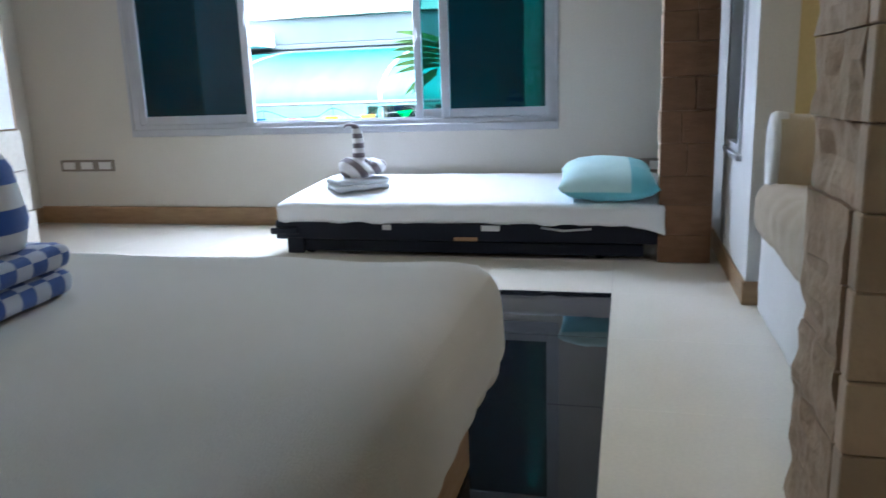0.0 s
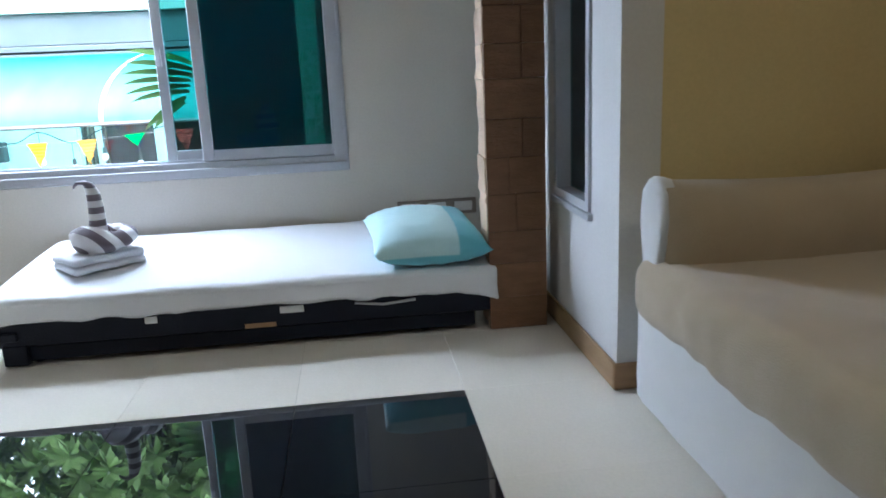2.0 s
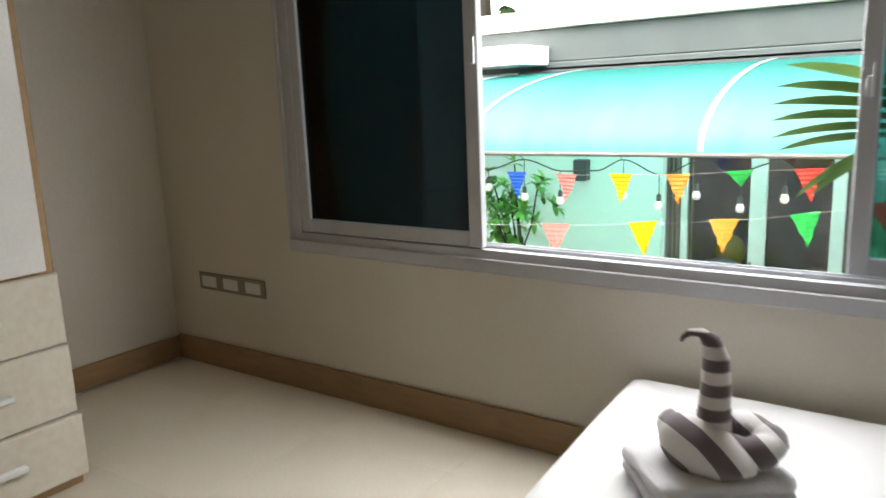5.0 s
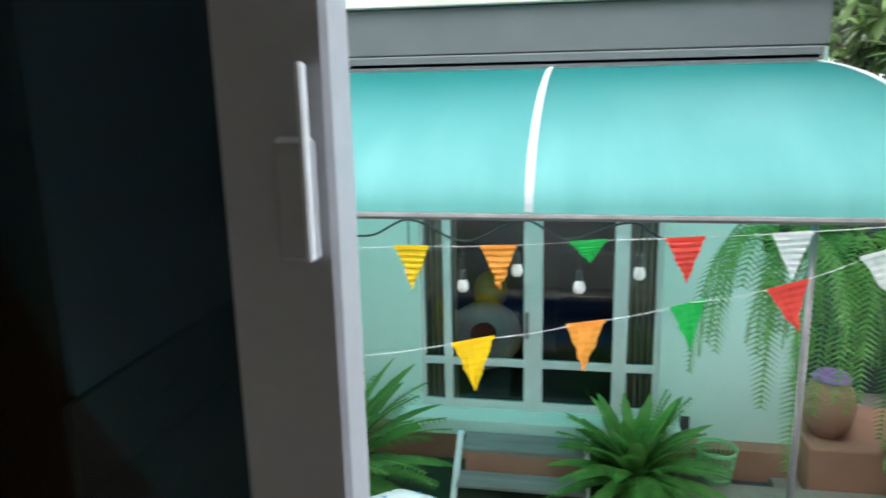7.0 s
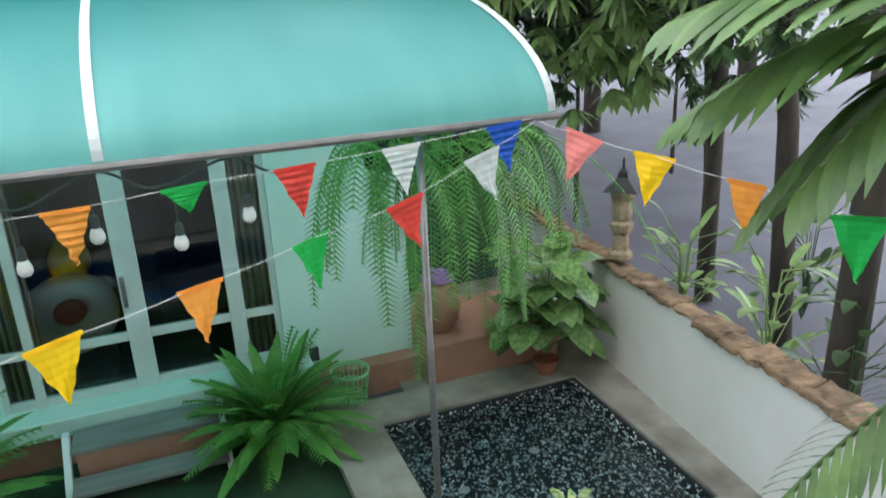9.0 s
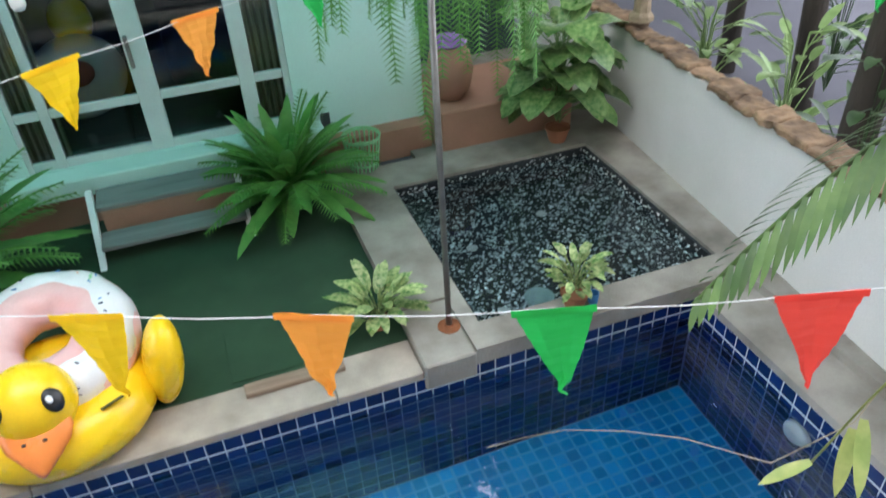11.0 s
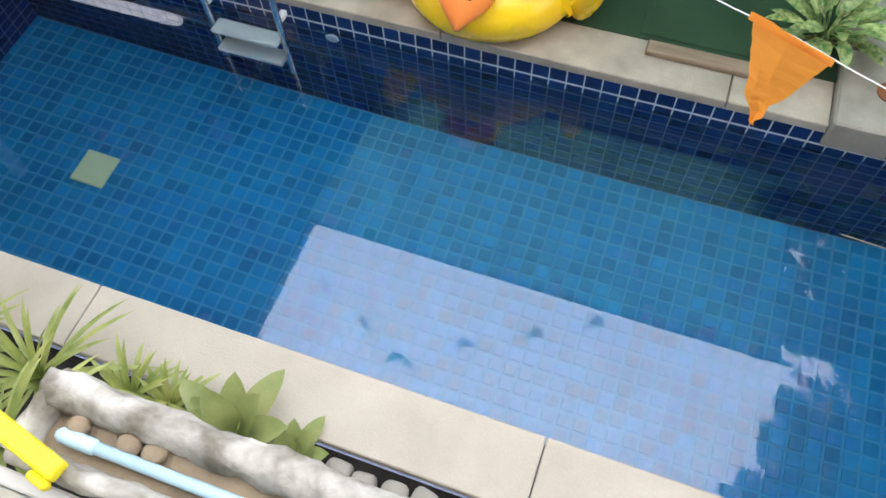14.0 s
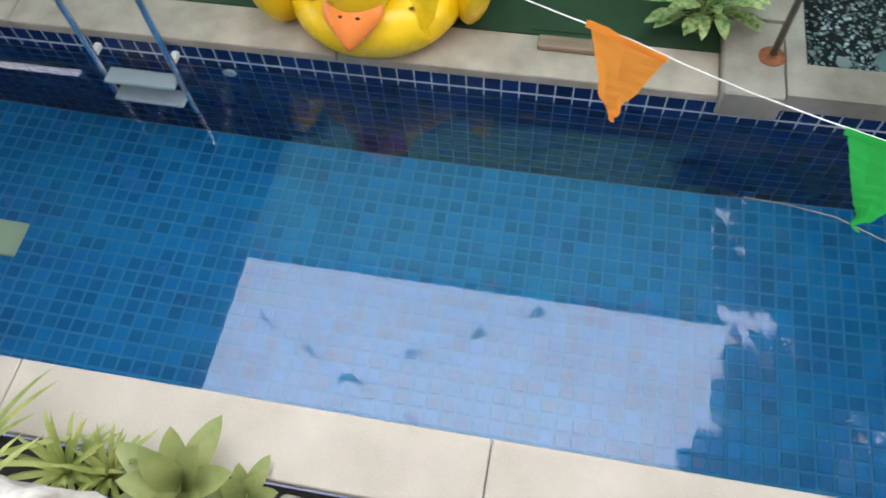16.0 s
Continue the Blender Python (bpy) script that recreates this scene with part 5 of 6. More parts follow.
# ---- plants ----
class Leaves:
    """Collects leaf blades into one mesh."""
    def __init__(self):
        self.v, self.f = [], []

    def blade(self, base, d, up, length, width, droop=0.3, segs=4, fold=0.15, tip=1.0, serrate=0.0):
        d, up = Vector(d).normalized(), Vector(up)
        side = d.cross(up)
        if side.length < 1e-4:
            side = d.cross(Vector((1, 0.3, 0)))
        side.normalize()
        n = side.cross(d).normalized()
        p, k0 = Vector(base), len(self.v)
        for i in range(segs + 1):
            t = i / segs
            w = width * 0.5 * (math.sin(math.pi * min(1, 0.12 + 0.88 * t)) ** 0.7 if tip else 1 - t)
            if serrate:
                w *= 1 - serrate * (i % 2)
            self.v += [tuple(p - side * w + n * fold * w), tuple(p), tuple(p + side * w + n * fold * w)]
            d = (d + Vector((0, 0, -droop / segs))).normalized()
            n = side.cross(d).normalized()
            p = p + d * (length / segs)
        for i in range(segs):
            a, b = k0 + 3 * i, k0 + 3 * i + 3
            self.f += [(a, a + 1, b + 1, b), (a + 1, a + 2, b + 2, b + 1)]

    def frond(self, points, pin_len, pin_w, n, angle=60, droop=0.3, up=(0, 0, 1), taper=True, segs=2):
        """Pinnae on both sides of a midrib through points."""
        pts = [Vector(p) for p in points]
        m = len(pts) - 1
        for k in range(n):
            t = (k + 0.5) / n * m
            i = min(int(t), m - 1)
            p = pts[i].lerp(pts[i + 1], t - i)
            d = (pts[i + 1] - pts[i]).normalized()
            u = Vector(up)
            s = d.cross(u)
            if s.length < 1e-3:
                s = Vector((1, 0, 0))
            s.normalize()
            q = k / n
            L = pin_len * (math.sin(math.pi * (0.1 + 0.85 * q)) ** 0.6 if taper else 1)
            ca, sa = math.cos(math.radians(angle)), math.sin(math.radians(angle))
            for sd in (1, -1):
                self.blade(p, d * ca + s * sd * sa, u, L, pin_w, droop, segs, 0.1)

    def rib(self, points, r):
        pts = [Vector(p) for p in points]
        for a, b in zip(pts, pts[1:]):
            d = (b - a)
            s = d.cross(Vector((0, 0, 1)))
            if s.length < 1e-4:
                s = Vector((1, 0, 0))
            s.normalize()
            n = s.cross(d).normalized()
            k = len(self.v)
            for q in (a, b):
                self.v += [tuple(q + s * r), tuple(q - s * r * 0.5 + n * r), tuple(q - s * r * 0.5 - n * r)]
            self.f += [(k, k + 1, k + 4, k + 3), (k + 1, k + 2, k + 5, k + 4), (k + 2, k, k + 3, k + 5)]

    def put(self, name, material, parent, label=""):
        me = bpy.data.meshes.new(name)
        me.from_pydata(self.v, [], self.f)
        me.materials.append(material)
        me.polygons.foreach_set("use_smooth", [True] * len(me.polygons))
        ob = new(name, me)
        ob.parent = parent
        if label:
            ob["label"] = label
        return ob


def arc(a, b, rise, n=8):
    a, b = Vector(a), Vector(b)
    return [a.lerp(b, k / n) + Vector((0, 0, rise * 4 * (k / n) * (1 - k / n))) for k in range(n + 1)]


def cycad(x, y, z, size, n, seed, label):
    r = random.Random(seed)
    t = thing("cycad", label, "plant")
    part("trunk", lathe([(0.10 * size, 0), (0.12 * size, 0.06), (0.09 * size, 0.16), (0.03, 0.2)], 14, (x, y, z)), M["bark"], t)
    lv = Leaves()
    for k in range(n):
        a = 2.399 * k
        lean = 0.25 + 0.95 * (k / n) + r.uniform(-0.1, 0.1)
        L = size * r.uniform(0.75, 1.0)
        d = Vector((math.cos(a) * math.sin(lean), math.sin(a) * math.sin(lean), math.cos(lean)))
        base = Vector((x, y, z + 0.17)) + d * 0.03
        pts = [base]
        for i in range(7):
            d = (d + Vector((0, 0, -0.13))).normalized()
            pts.append(pts[-1] + d * L / 7)
        lv.rib(pts, 0.006)
        lv.frond(pts, 0.10 * size + 0.03, 0.034, 24, 58, 0.25, segs=1)
    for k in range(n):
        a = 2.399 * k + 1
        lean = 0.2 + 1.15 * (k / n)
        d = Vector((math.cos(a) * math.sin(lean), math.sin(a) * math.sin(lean), math.cos(lean)))
        lv.blade((x, y, z + 0.15), d, (0, 0, 1), size * r.uniform(0.8, 1.1), 0.13 * size + 0.035, 0.8, 18, 0.25, serrate=0.14)
    lv.put("crown", M["cycad"], t)
    return t


cycad(-0.55, 5.08, DK, 0.78, 52, 1, "dense green cycad growing beside the door steps")
cycad(-2.92, 4.80, DK + 0.0, 1.06, 46, 2, "large green cycad at the corner of the turf")


def fern(x, y, z, reach, drop, n, seed, label):
    r = random.Random(seed)
    t = thing("hanging_fern", label, "plant", "hanging ferns")
    part("basket", lathe([(0.03, -0.16), (0.12, -0.13), (0.15, 0.0), (0.14, 0.005), (0.10, -0.02)], 16, (x, y, z)), M["soil"], t)
    part("hanger", tube([(x, y, z), (x, y, z + 0.42)], 0.004, 5), M["cable"], t)
    lv = Leaves()
    for k in range(n):
        a = 2.399 * k + r.uniform(-0.3, 0.3)
        d = Vector((math.cos(a), math.sin(a), r.uniform(0.3, 1.1))).normalized()
        L = drop * r.uniform(0.45, 1.0)
        bend = r.uniform(0.45, 1.8)
        p = Vector((x, y, z)) + Vector((math.cos(a), math.sin(a), 0)) * 0.08
        pts = [p]
        steps = 11
        for i in range(steps):
            d = (d + Vector((0, 0, -0.21 / reach * bend))).normalized()
            p = p + d * L / steps
            pts.append(p)
        lv.rib(pts, 0.003)
        lv.frond(pts, 0.125, 0.024, max(14, int(L / 0.033)), 74, 0.4, segs=1, up=(math.cos(a + 0.3), math.sin(a + 0.3), 0.5))
    lv.put("fronds", M["fern"], t)
    return t


fern(0.24, 4.45, 0.62, 0.5, 1.2, 34, 11, "hanging fern with long arching fronds")
fern(0.66, 4.40, 0.60, 0.5, 1.7, 36, 12, "hanging fern with the longest trailing fronds")
fern(1.02, 4.45, 0.62, 0.5, 1.1, 34, 13, "hanging fern near the garden wall")


def broadleaf(name, label, x, y, z, height, n, leaf_l, leaf_w, mat, seed, spread=0.5, pot=0.0, pot_mat=None, droop=0.6):
    r = random.Random(seed)
    t = thing(name, label, "plant")
    if pot:
        part("pot", lathe([(pot * 0.7, 0), (pot, pot * 1.1), (pot * 1.08, pot * 1.12), (pot * 1.08, pot * 1.3), (pot * 0.95, pot * 1.3), (pot * 0.9, pot * 1.15)], 18, (x, y, z)), pot_mat or M["pot"], t)
        z += pot * 1.2
    lv = Leaves()
    for k in range(n):
        a = 2.399 * k + r.uniform(-0.3, 0.3)
        h = height * (0.12 + 0.88 * r.random())
        c = Vector((x + 0.05 * math.cos(a), y + 0.05 * math.sin(a), z + h))
        lean = r.uniform(0.5, 1.35)
        d = Vector((math.cos(a) * math.sin(lean), math.sin(a) * math.sin(lean), math.cos(lean)))
        q = c + d * spread * r.uniform(0.15, 0.45)
        lv.rib([(x + 0.01 * math.cos(a), y + 0.01 * math.sin(a), z + h * 0.4), c, q], 0.005)
        lv.blade(q, d, (0, 0, 1), leaf_l * r.uniform(0.7, 1.1), leaf_w * r.uniform(0.8, 1.1), droop * r.uniform(0.7, 1.5), 6, 0.2)
    lv.put("leaves", mat, t)
    return t


broadleaf("dumb_cane", "tall spotted dumb cane with broad drooping leaves", 1.74, 5.10, QZ, 0.95, 62, 0.40, 0.25, M["varieg"], 5, 0.5, 0.10, droop=1.3)
broadleaf("potted_plant", "variegated pale green plant at the pool coping", -0.33, 3.46, DK, 0.16, 54, 0.19, 0.072, M["varieg_pale"], 6, 0.28, 0.06)
broadleaf("potted_plant", "small variegated plant in a terracotta pot", 0.82, 3.11, QZ, 0.24, 46, 0.12, 0.05, M["varieg_pale"], 7, 0.22, 0.085)
for k, (bx, by, bz, L) in enumerate(((-2.30, 0.565, -1.62, 0.31), (-2.06, 0.575, -1.70, 0.20))):
    t = thing("bromeliad", "broad-leaved pale green bromeliad rosette in the soil bed", "plant", "bromeliads")
    for i in range(13):
        a, lean = 2.399 * i, 0.30 + 0.95 * i / 13
        lv = Leaves()
        lv.blade((bx, by, bz), (math.cos(a) * math.sin(lean), math.sin(a) * math.sin(lean), math.cos(lean)), (0, 0, 1), L * (0.85 + 0.02 * (i * 7 % 13)), L * 0.42, 0.35, 8, 0.22)
        lv.put("leaf", M["brome"], t)
for k, (bx, by, bz, L) in enumerate(((-3.12, 0.50, -1.5, 0.46), (-2.78, 0.56, -1.62, 0.28), (-2.62, 0.58, -1.66, 0.25), (-2.75, 0.22, -1.0, 0.4), (-3.6, 0.45, -1.55, 0.45))):
    t = thing("spider_plant", "yellow-green spider plant with narrow arching leaves", "plant", "spider plants")
    r = random.Random(50 + k)
    for i in range(34):
        a, lean = 2.399 * i, 0.2 + 1.1 * i / 34
        lv = Leaves()
        lv.blade((bx, by, bz), (math.cos(a) * math.sin(lean), math.sin(a) * math.sin(lean), math.cos(lean)), (0, 0, 1), L * r.uniform(0.7, 1.1), 0.026, 0.9, 6, 0.3)
        lv.put("leaf", M["spider"], t)

# ---- palm close to the window ----
palm = thing("palm_tree", "palm with long broad leaflets beside the window", "tree")
part("trunk", tube([(1.80, 1.40, DK - 0.2), (1.79, 1.38, -0.9), (1.76, 1.2, -0.1), (1.72, 1.05, 0.55)], 0.07, 12, radii=[0.10, 0.085, 0.075, 0.06]), M["bark"], palm, smooth=True)
crown = (1.72, 1.05, 0.55)
for tip, rise, w, L in (((0.50, 2.10, 1.38), 0.40, 0.06, 0.50), ((0.46, 1.70, -0.42), 0.42, 0.029, 0.32), ((0.85, 2.45, 1.0), 0.50, 0.06, 0.50), ((1.3, 2.9, 1.5), 0.5, 0.055, 0.48),
                        ((1.0, 0.6, 1.9), 0.3, 0.05, 0.4), ((2.9, 2.3, 1.4), 0.5, 0.05, 0.4), ((3.2, 1.0, 0.9), 0.5, 0.05, 0.4), ((2.2, 0.4, 1.2), 0.4, 0.05, 0.35), ((1.1, 2.3, 2.0), 0.3, 0.055, 0.48), ((0.72, 1.78, 0.86), 0.62, 0.055, 0.46), ((1.05, 2.25, 0.62), 0.70, 0.055, 0.50), ((0.62, 2.05, 1.12), 0.5, 0.06, 0.5)):
    pts = arc(crown, tip, rise, 10)
    lv = Leaves()
    lv.rib(pts, 0.010)
    lv.frond(pts[2:], L, w, 22 if w > 0.03 else 38, 52, 0.55, segs=4)
    lv.put("frond", M["palm"], palm)
# frond whose broad leaflets reach across the window's edge
pts = arc(crown, (0.06, 0.62, 1.30), 0.32, 10)
lv = Leaves()
lv.rib(pts, 0.010)
lv.frond(pts[2:9], 0.40, 0.05, 12, 45, 0.5, segs=4)
for k, (tx, tz) in enumerate(((-0.27, 1.47), (-0.30, 1.40), (-0.315, 1.34), (-0.32, 1.28), (-0.31, 1.22), (-0.29, 1.17), (-0.22, 1.00), (-0.17, 1.00))):
    b = Vector((0.10 - 0.012 * k, 0.63 + 0.02 * (k % 3), 1.36 - 0.03 * k))
    e = Vector((tx, 0.58 + 0.03 * (k % 2), tz))
    lv.blade(b, e - b + Vector((0, 0, 0.04)), (0, 0.35, 1), (e - b).length * 0.98, 0.105, 0.22, 6, 0.22)
lv.put("frond", M["palm"], palm)
tall = thing("palm_tree", "tall palm with hanging fronds behind the garden wall", "tree")
part("trunk", tube([(3.0, 3.3, DK), (2.95, 3.25, 0.5), (2.8, 3.15, 3.0)], 0.09, 12, radii=[0.13, 0.10, 0.08]), M["bark"], tall, smooth=True)
rt = random.Random(15)
for k in range(20):
    a = 2.399 * k
    reach = rt.uniform(1.5, 2.0)
    pts = arc((2.8, 3.15, 3.0), (2.8 + reach * math.cos(a), 3.15 + reach * math.sin(a), 3.0 + rt.uniform(-1.1, 1.2)), rt.uniform(0.3, 0.7), 9)
    lv = Leaves()
    lv.rib(pts, 0.012)
    lv.frond(pts[1:], 0.52, 0.05, 26, 55, 0.8, segs=3)
    lv.put("frond", M["palm"], tall)
lv = Leaves()
pts = arc((1.72, 1.05, 0.1), (0.74, 1.26, -0.93), 0.35, 8)
lv.rib(pts, 0.005)
for b, e in (((0.74, 1.26, -0.93), (0.56, 1.31, -1.02)), ((0.86, 1.24, -0.78), (0.74, 1.13, -0.98)), ((0.90, 1.24, -0.75), (0.72, 1.04, -0.86))):
    b, e = Vector(b), Vector(e)
    lv.blade(b, e - b, (0, 0, 1), (e - b).length, 0.055, 0.15, 5, 0.2)
lv.put("frond", M["spider"], palm, "yellowing lower frond")
rib = tagged(part("palm_rib", tube([(-0.03, 2.50, -1.886), (0.18, 2.47, -1.865), (0.394, 2.407, -1.83), (0.611, 2.186, -1.70), (0.738, 1.90, -1.50), (0.80, 1.461, -1.20), (0.95, 1.30, -0.85), (1.6, 1.35, 0.25)], 0.0028, 6), M["dry_rib"]), "dry bare palm rib hanging into the pool", "branch")


# ---- trees beyond the wall ----
def tree(label, x, y, z, height, crown_r, n, leaf_l, leaf_w, mat, seed, trunk_r=0.08, low=0.35, cluster=14, lean=(0, 0)):
    r = random.Random(seed)
    t = thing("tree", label, "tree")
    top = Vector((x + lean[0], y + lean[1], z + height * 0.62))
    mid = Vector((x + lean[0] * 0.3, y + lean[1] * 0.3, z + height * 0.3))
    part("trunk", tube([(x, y, z), mid, top], trunk_r, 9, radii=[trunk_r * 1.3, trunk_r, trunk_r * 0.6]), M["bark"], t, smooth=True)
    lv = Leaves()
    c = Vector((x + lean[0], y + lean[1], z + height * (low + 1) / 2))
    rz = height * (1 - low) / 2
    for k in range(n // cluster):
        u = Vector((r.gauss(0, 1), r.gauss(0, 1), r.gauss(0, 1))).normalized() * (r.random() ** 0.45)
        p = c + Vector((u.x * crown_r, u.y * crown_r, u.z * rz))
        p += Vector((noise.noise(p * 1.3), noise.noise(p * 1.3 + Vector((9, 0, 0))), 0)) * 0.3
        if k < 16:
            part("limb", tube([mid.lerp(top, r.uniform(0.3, 1)), mid.lerp(p, 0.6) + Vector((0, 0, 0.1)), p], 0.02, 6, radii=[trunk_r * 0.5, trunk_r * 0.32, 0.008]), M["bark"], t)
        ax = (p - c).normalized() + Vector((0, 0, 0.5))
        for i in range(cluster):
            a = 2.399 * i
            s = ax.cross(Vector((0.3, 0.2, 1))).normalized()
            q = s.cross(ax).normalized()
            d = (ax.normalized() * r.uniform(0.1, 0.9) + s * math.cos(a) + q * math.sin(a))
            lv.blade(p + ax * 0.04 * r.random(), d, (0, 0, 1), leaf_l * r.uniform(0.7, 1.15), leaf_w, 0.5, 3, 0.2)
    lv.put("crown", mat, t)
    return t


tree("frangipani tree with clusters of long pale leaves", 1.9, 7.75, DK, 7.6, 1.75, 6000, 0.30, 0.085, M["leaf"], 21, 0.055, 0.235, 12, (0.8, -1.4))
tree("dark bushy tree with a leaning trunk", 4.04, 5.84, DK, 7.4, 1.6, 5200, 0.20, 0.06, M["leaf_dark"], 22, 0.075, 0.22, 12, (0.25, 0.3))
tree("dark leaning tree behind the garden wall", 3.9, 4.67, DK, 6.8, 1.5, 5200, 0.24, 0.08, M["leaf_dark"], 23, 0.085, 0.37, 12, (-0.5, 0.1))
tree("broad dark tree filling the gap above the lane", 8.2, 14.5, DK, 10.5, 3.9, 5600, 0.34, 0.14, M["leaf_dark"], 24, 0.16, 0.12, 14)
tree("tall green tree beside the house roof", 3.6, 14.5, DK, 10.5, 3.2, 4800, 0.32, 0.13, M["leaf"], 25, 0.16, 0.14, 14)
tree("dark dense tree close beside the awning end", 1.7, 8.4, DK, 6.4, 1.8, 4400, 0.26, 0.085, M["leaf_dark"], 31, 0.05, 0.26, 14, (1.5, 0.0))
tree("dark dense tree over the lane", 5.85, 7.85, DK, 7.6, 2.2, 5600, 0.26, 0.08, M["leaf_dark"], 32, 0.07, 0.25, 14, (-0.7, 0.0))
tree("low dense dark bush tree beyond the lane", 4.3, 8.8, DK, 4.6, 1.9, 4400, 0.24, 0.09, M["leaf_dark"], 33, 0.03, 0.42, 14)
tree("low dense bush tree further along the lane", 7.2, 10.4, DK, 5.0, 2.3, 4400, 0.28, 0.11, M["leaf"], 34, 0.03, 0.36, 14)
tree("dense dark tree in the distance over the roofs", 5.5, 20.0, DK, 13.0, 6.5, 7000, 0.5, 0.22, M["leaf_dark"], 35, 0.2, 0.10, 14)
tree("tall green tree behind the flat roof", -3.9, 12.5, DK, 14.5, 4.6, 15000, 0.42, 0.16, M["leaf"], 26, 0.2, 0.35, 14)
tree("tall green tree far behind the house", -9.0, 13.0, DK, 14.5, 4.2, 6500, 0.36, 0.14, M["leaf_dark"], 27, 0.2, 0.3, 14)
tree("dense tree across the lane", 14.0, 16.0, DK, 10.5, 4.6, 5600, 0.40, 0.13, M["leaf_dark"], 28, 0.2, 0.12, 14)
tree("young green tree at the corner of the house", -3.75, 5.05, DK, 2.45, 0.50, 520, 0.16, 0.06, M["fern"], 29, 0.04, 0.45, 10)
for k, (sx, sy) in enumerate(((3.3, 5.3), (4.4, 4.9), (3.15, 4.1), (2.95, 3.2))):
    broadleaf("shrub", "low frangipani shrub growing behind the wall", sx, sy, DK, 0.95 + 0.1 * k, 34, 0.24, 0.085, M["leaf_dark"] if k % 2 else M["leaf"], 40 + k, 0.9)

# ---- stone lantern on the wall ----
lan = thing("stone_lantern", "small carved stone lantern with a dark pagoda roof", "lantern")
lx, ly, lz = 2.42, 5.05, -0.68
part("pedestal", lathe([(0.10, 0), (0.10, 0.04), (0.07, 0.07), (0.065, 0.20), (0.09, 0.24), (0.10, 0.30), (0.06, 0.33)], 8, (lx, ly, lz)), M["stone_carved"], lan)
part("body", lathe([(0.07, 0.33), (0.085, 0.36), (0.085, 0.50), (0.10, 0.53), (0.09, 0.56), (0.075, 0.58)], 8, (lx, ly, lz)), M["stone_carved"], lan)
part("roof", lathe([(0.20, 0.585), (0.17, 0.60), (0.09, 0.66), (0.06, 0.69), (0.05, 0.73), (0.015, 0.77), (0.012, 0.83), (0.003, 0.85)], 4, (lx, ly, lz)), M["black_roof"], lan, "dark pagoda roof")

# ---- steps, basket, plank ----
st = thing("step_bench", "weathered grey two-tread step bench with white legs", "steps")
part("tread", boxes((-1.93, -0.92, 4.86, 5.08, -1.575, -1.54), bevel=0.005), M["grey_board"], st)
part("tread", boxes((-1.93, -0.92, 5.16, 5.46, -1.42, -1.385), bevel=0.005), M["grey_board"], st)
part("riser", boxes((-1.90, -0.95, 5.14, 5.16, -1.62, -1.42)), M["terracotta"], st)
for lx2 in (-1.955, -0.915):
    bm = bmesh.new()
    pts = [(4.80, DK), (4.86, DK), (5.30, -1.36), (5.30, -1.30), (5.24, -1.30)]
    a = [bm.verts.new((lx2 - 0.022, y, z)) for y, z in pts]
    b = [bm.verts.new((lx2 + 0.022, y, z)) for y, z in pts]
    bm.faces.new(a)
    bm.faces.new(b[::-1])
    for i in range(5):
        bm.faces.new((a[i], b[i], b[(i + 1) % 5], a[(i + 1) % 5]))
    bmesh.ops.recalc_face_normals(bm, faces=bm.faces)
    part("leg", bm, M["white_metal"], st, "white painted leg")
bk = thing("basket", "green plastic laundry basket with lattice sides", "basket")
bx, by = 0.10, 5.36
for k in range(22):
    a = 2 * math.pi * k / 22
    part("rib", tube([(bx + 0.105 * math.cos(a), by + 0.105 * math.sin(a), DK + 0.01), (bx + 0.15 * math.cos(a), by + 0.15 * math.sin(a), DK + 0.34)], 0.006, 4), M["basket"], bk)
for z, rr in ((0.02, 0.107), (0.12, 0.12), (0.22, 0.134), (0.335, 0.15), (0.352, 0.155)):
    part("hoop", tube([(bx + rr * math.cos(2 * math.pi * k / 28), by + rr * math.sin(2 * math.pi * k / 28), DK + z) for k in range(29)], 0.008, 5), M["basket"], bk)
part("bottom", lathe([(0.105, 0.0), (0.105, 0.012)], 22, (bx, by, DK)), M["basket"], bk)
tagged(part("plank", boxes((-1.19, -0.62, 3.17, 3.26, DK + 0.002, DK + 0.04), bevel=0.006), M["old_wood"]), "weathered wooden plank lying on the coping", "plank")
tagged(part("turf_offcut", boxes((-1.25, -0.58, 3.32, 3.85, DK + 0.003, DK + 0.012), bevel=0.003), M["turf"]), "offcut of green artificial turf", "turf")
tagged(part("blue_cup", lathe([(0.03, 0), (0.035, 0.07), (0.03, 0.07), (0.026, 0.01)], 14, (0.94, 3.09, QZ)), M["blue_plastic"]), "small blue plastic cup on the pond rim", "cup")
for cx2, cy2 in ((-3.81, 3.60), (-3.36, 3.60)):
    tagged(part("ladder_cap", lathe([(0.05, 0), (0.055, 0.02), (0.03, 0.03)], 16, (cx2, cy2, DK + 0.002)), M["white_plastic"]), "white plastic cap on the turf deck", "cap", "ladder caps")
vase = thing("planter_pot", "round purple-rimmed clay jar on the porch", "pot")
part("jar", lathe([(0.10, 0), (0.17, 0.10), (0.20, 0.25), (0.17, 0.40), (0.12, 0.46)], 20, (0.98, 5.62, -1.28)), M["terracotta"], vase, smooth=True)
part("rim", lathe([(0.12, 0.46), (0.15, 0.48), (0.12, 0.52)], 20, (0.98, 5.62, -1.28)), M["purple"], vase, "purple rim")


# ---- inflatables ----
def ball(sx, sy, sz, m, name, mat, parent, label="", seg=20):
    bm = bmesh.new()
    bmesh.ops.create_uvsphere(bm, u_segments=seg, v_segments=seg // 2 + 2, radius=1)
    bmesh.ops.transform(bm, matrix=m @ Matrix.Diagonal((sx, sy, sz, 1)), verts=bm.verts)
    return part(name, bm, mat, parent, label, smooth=True)


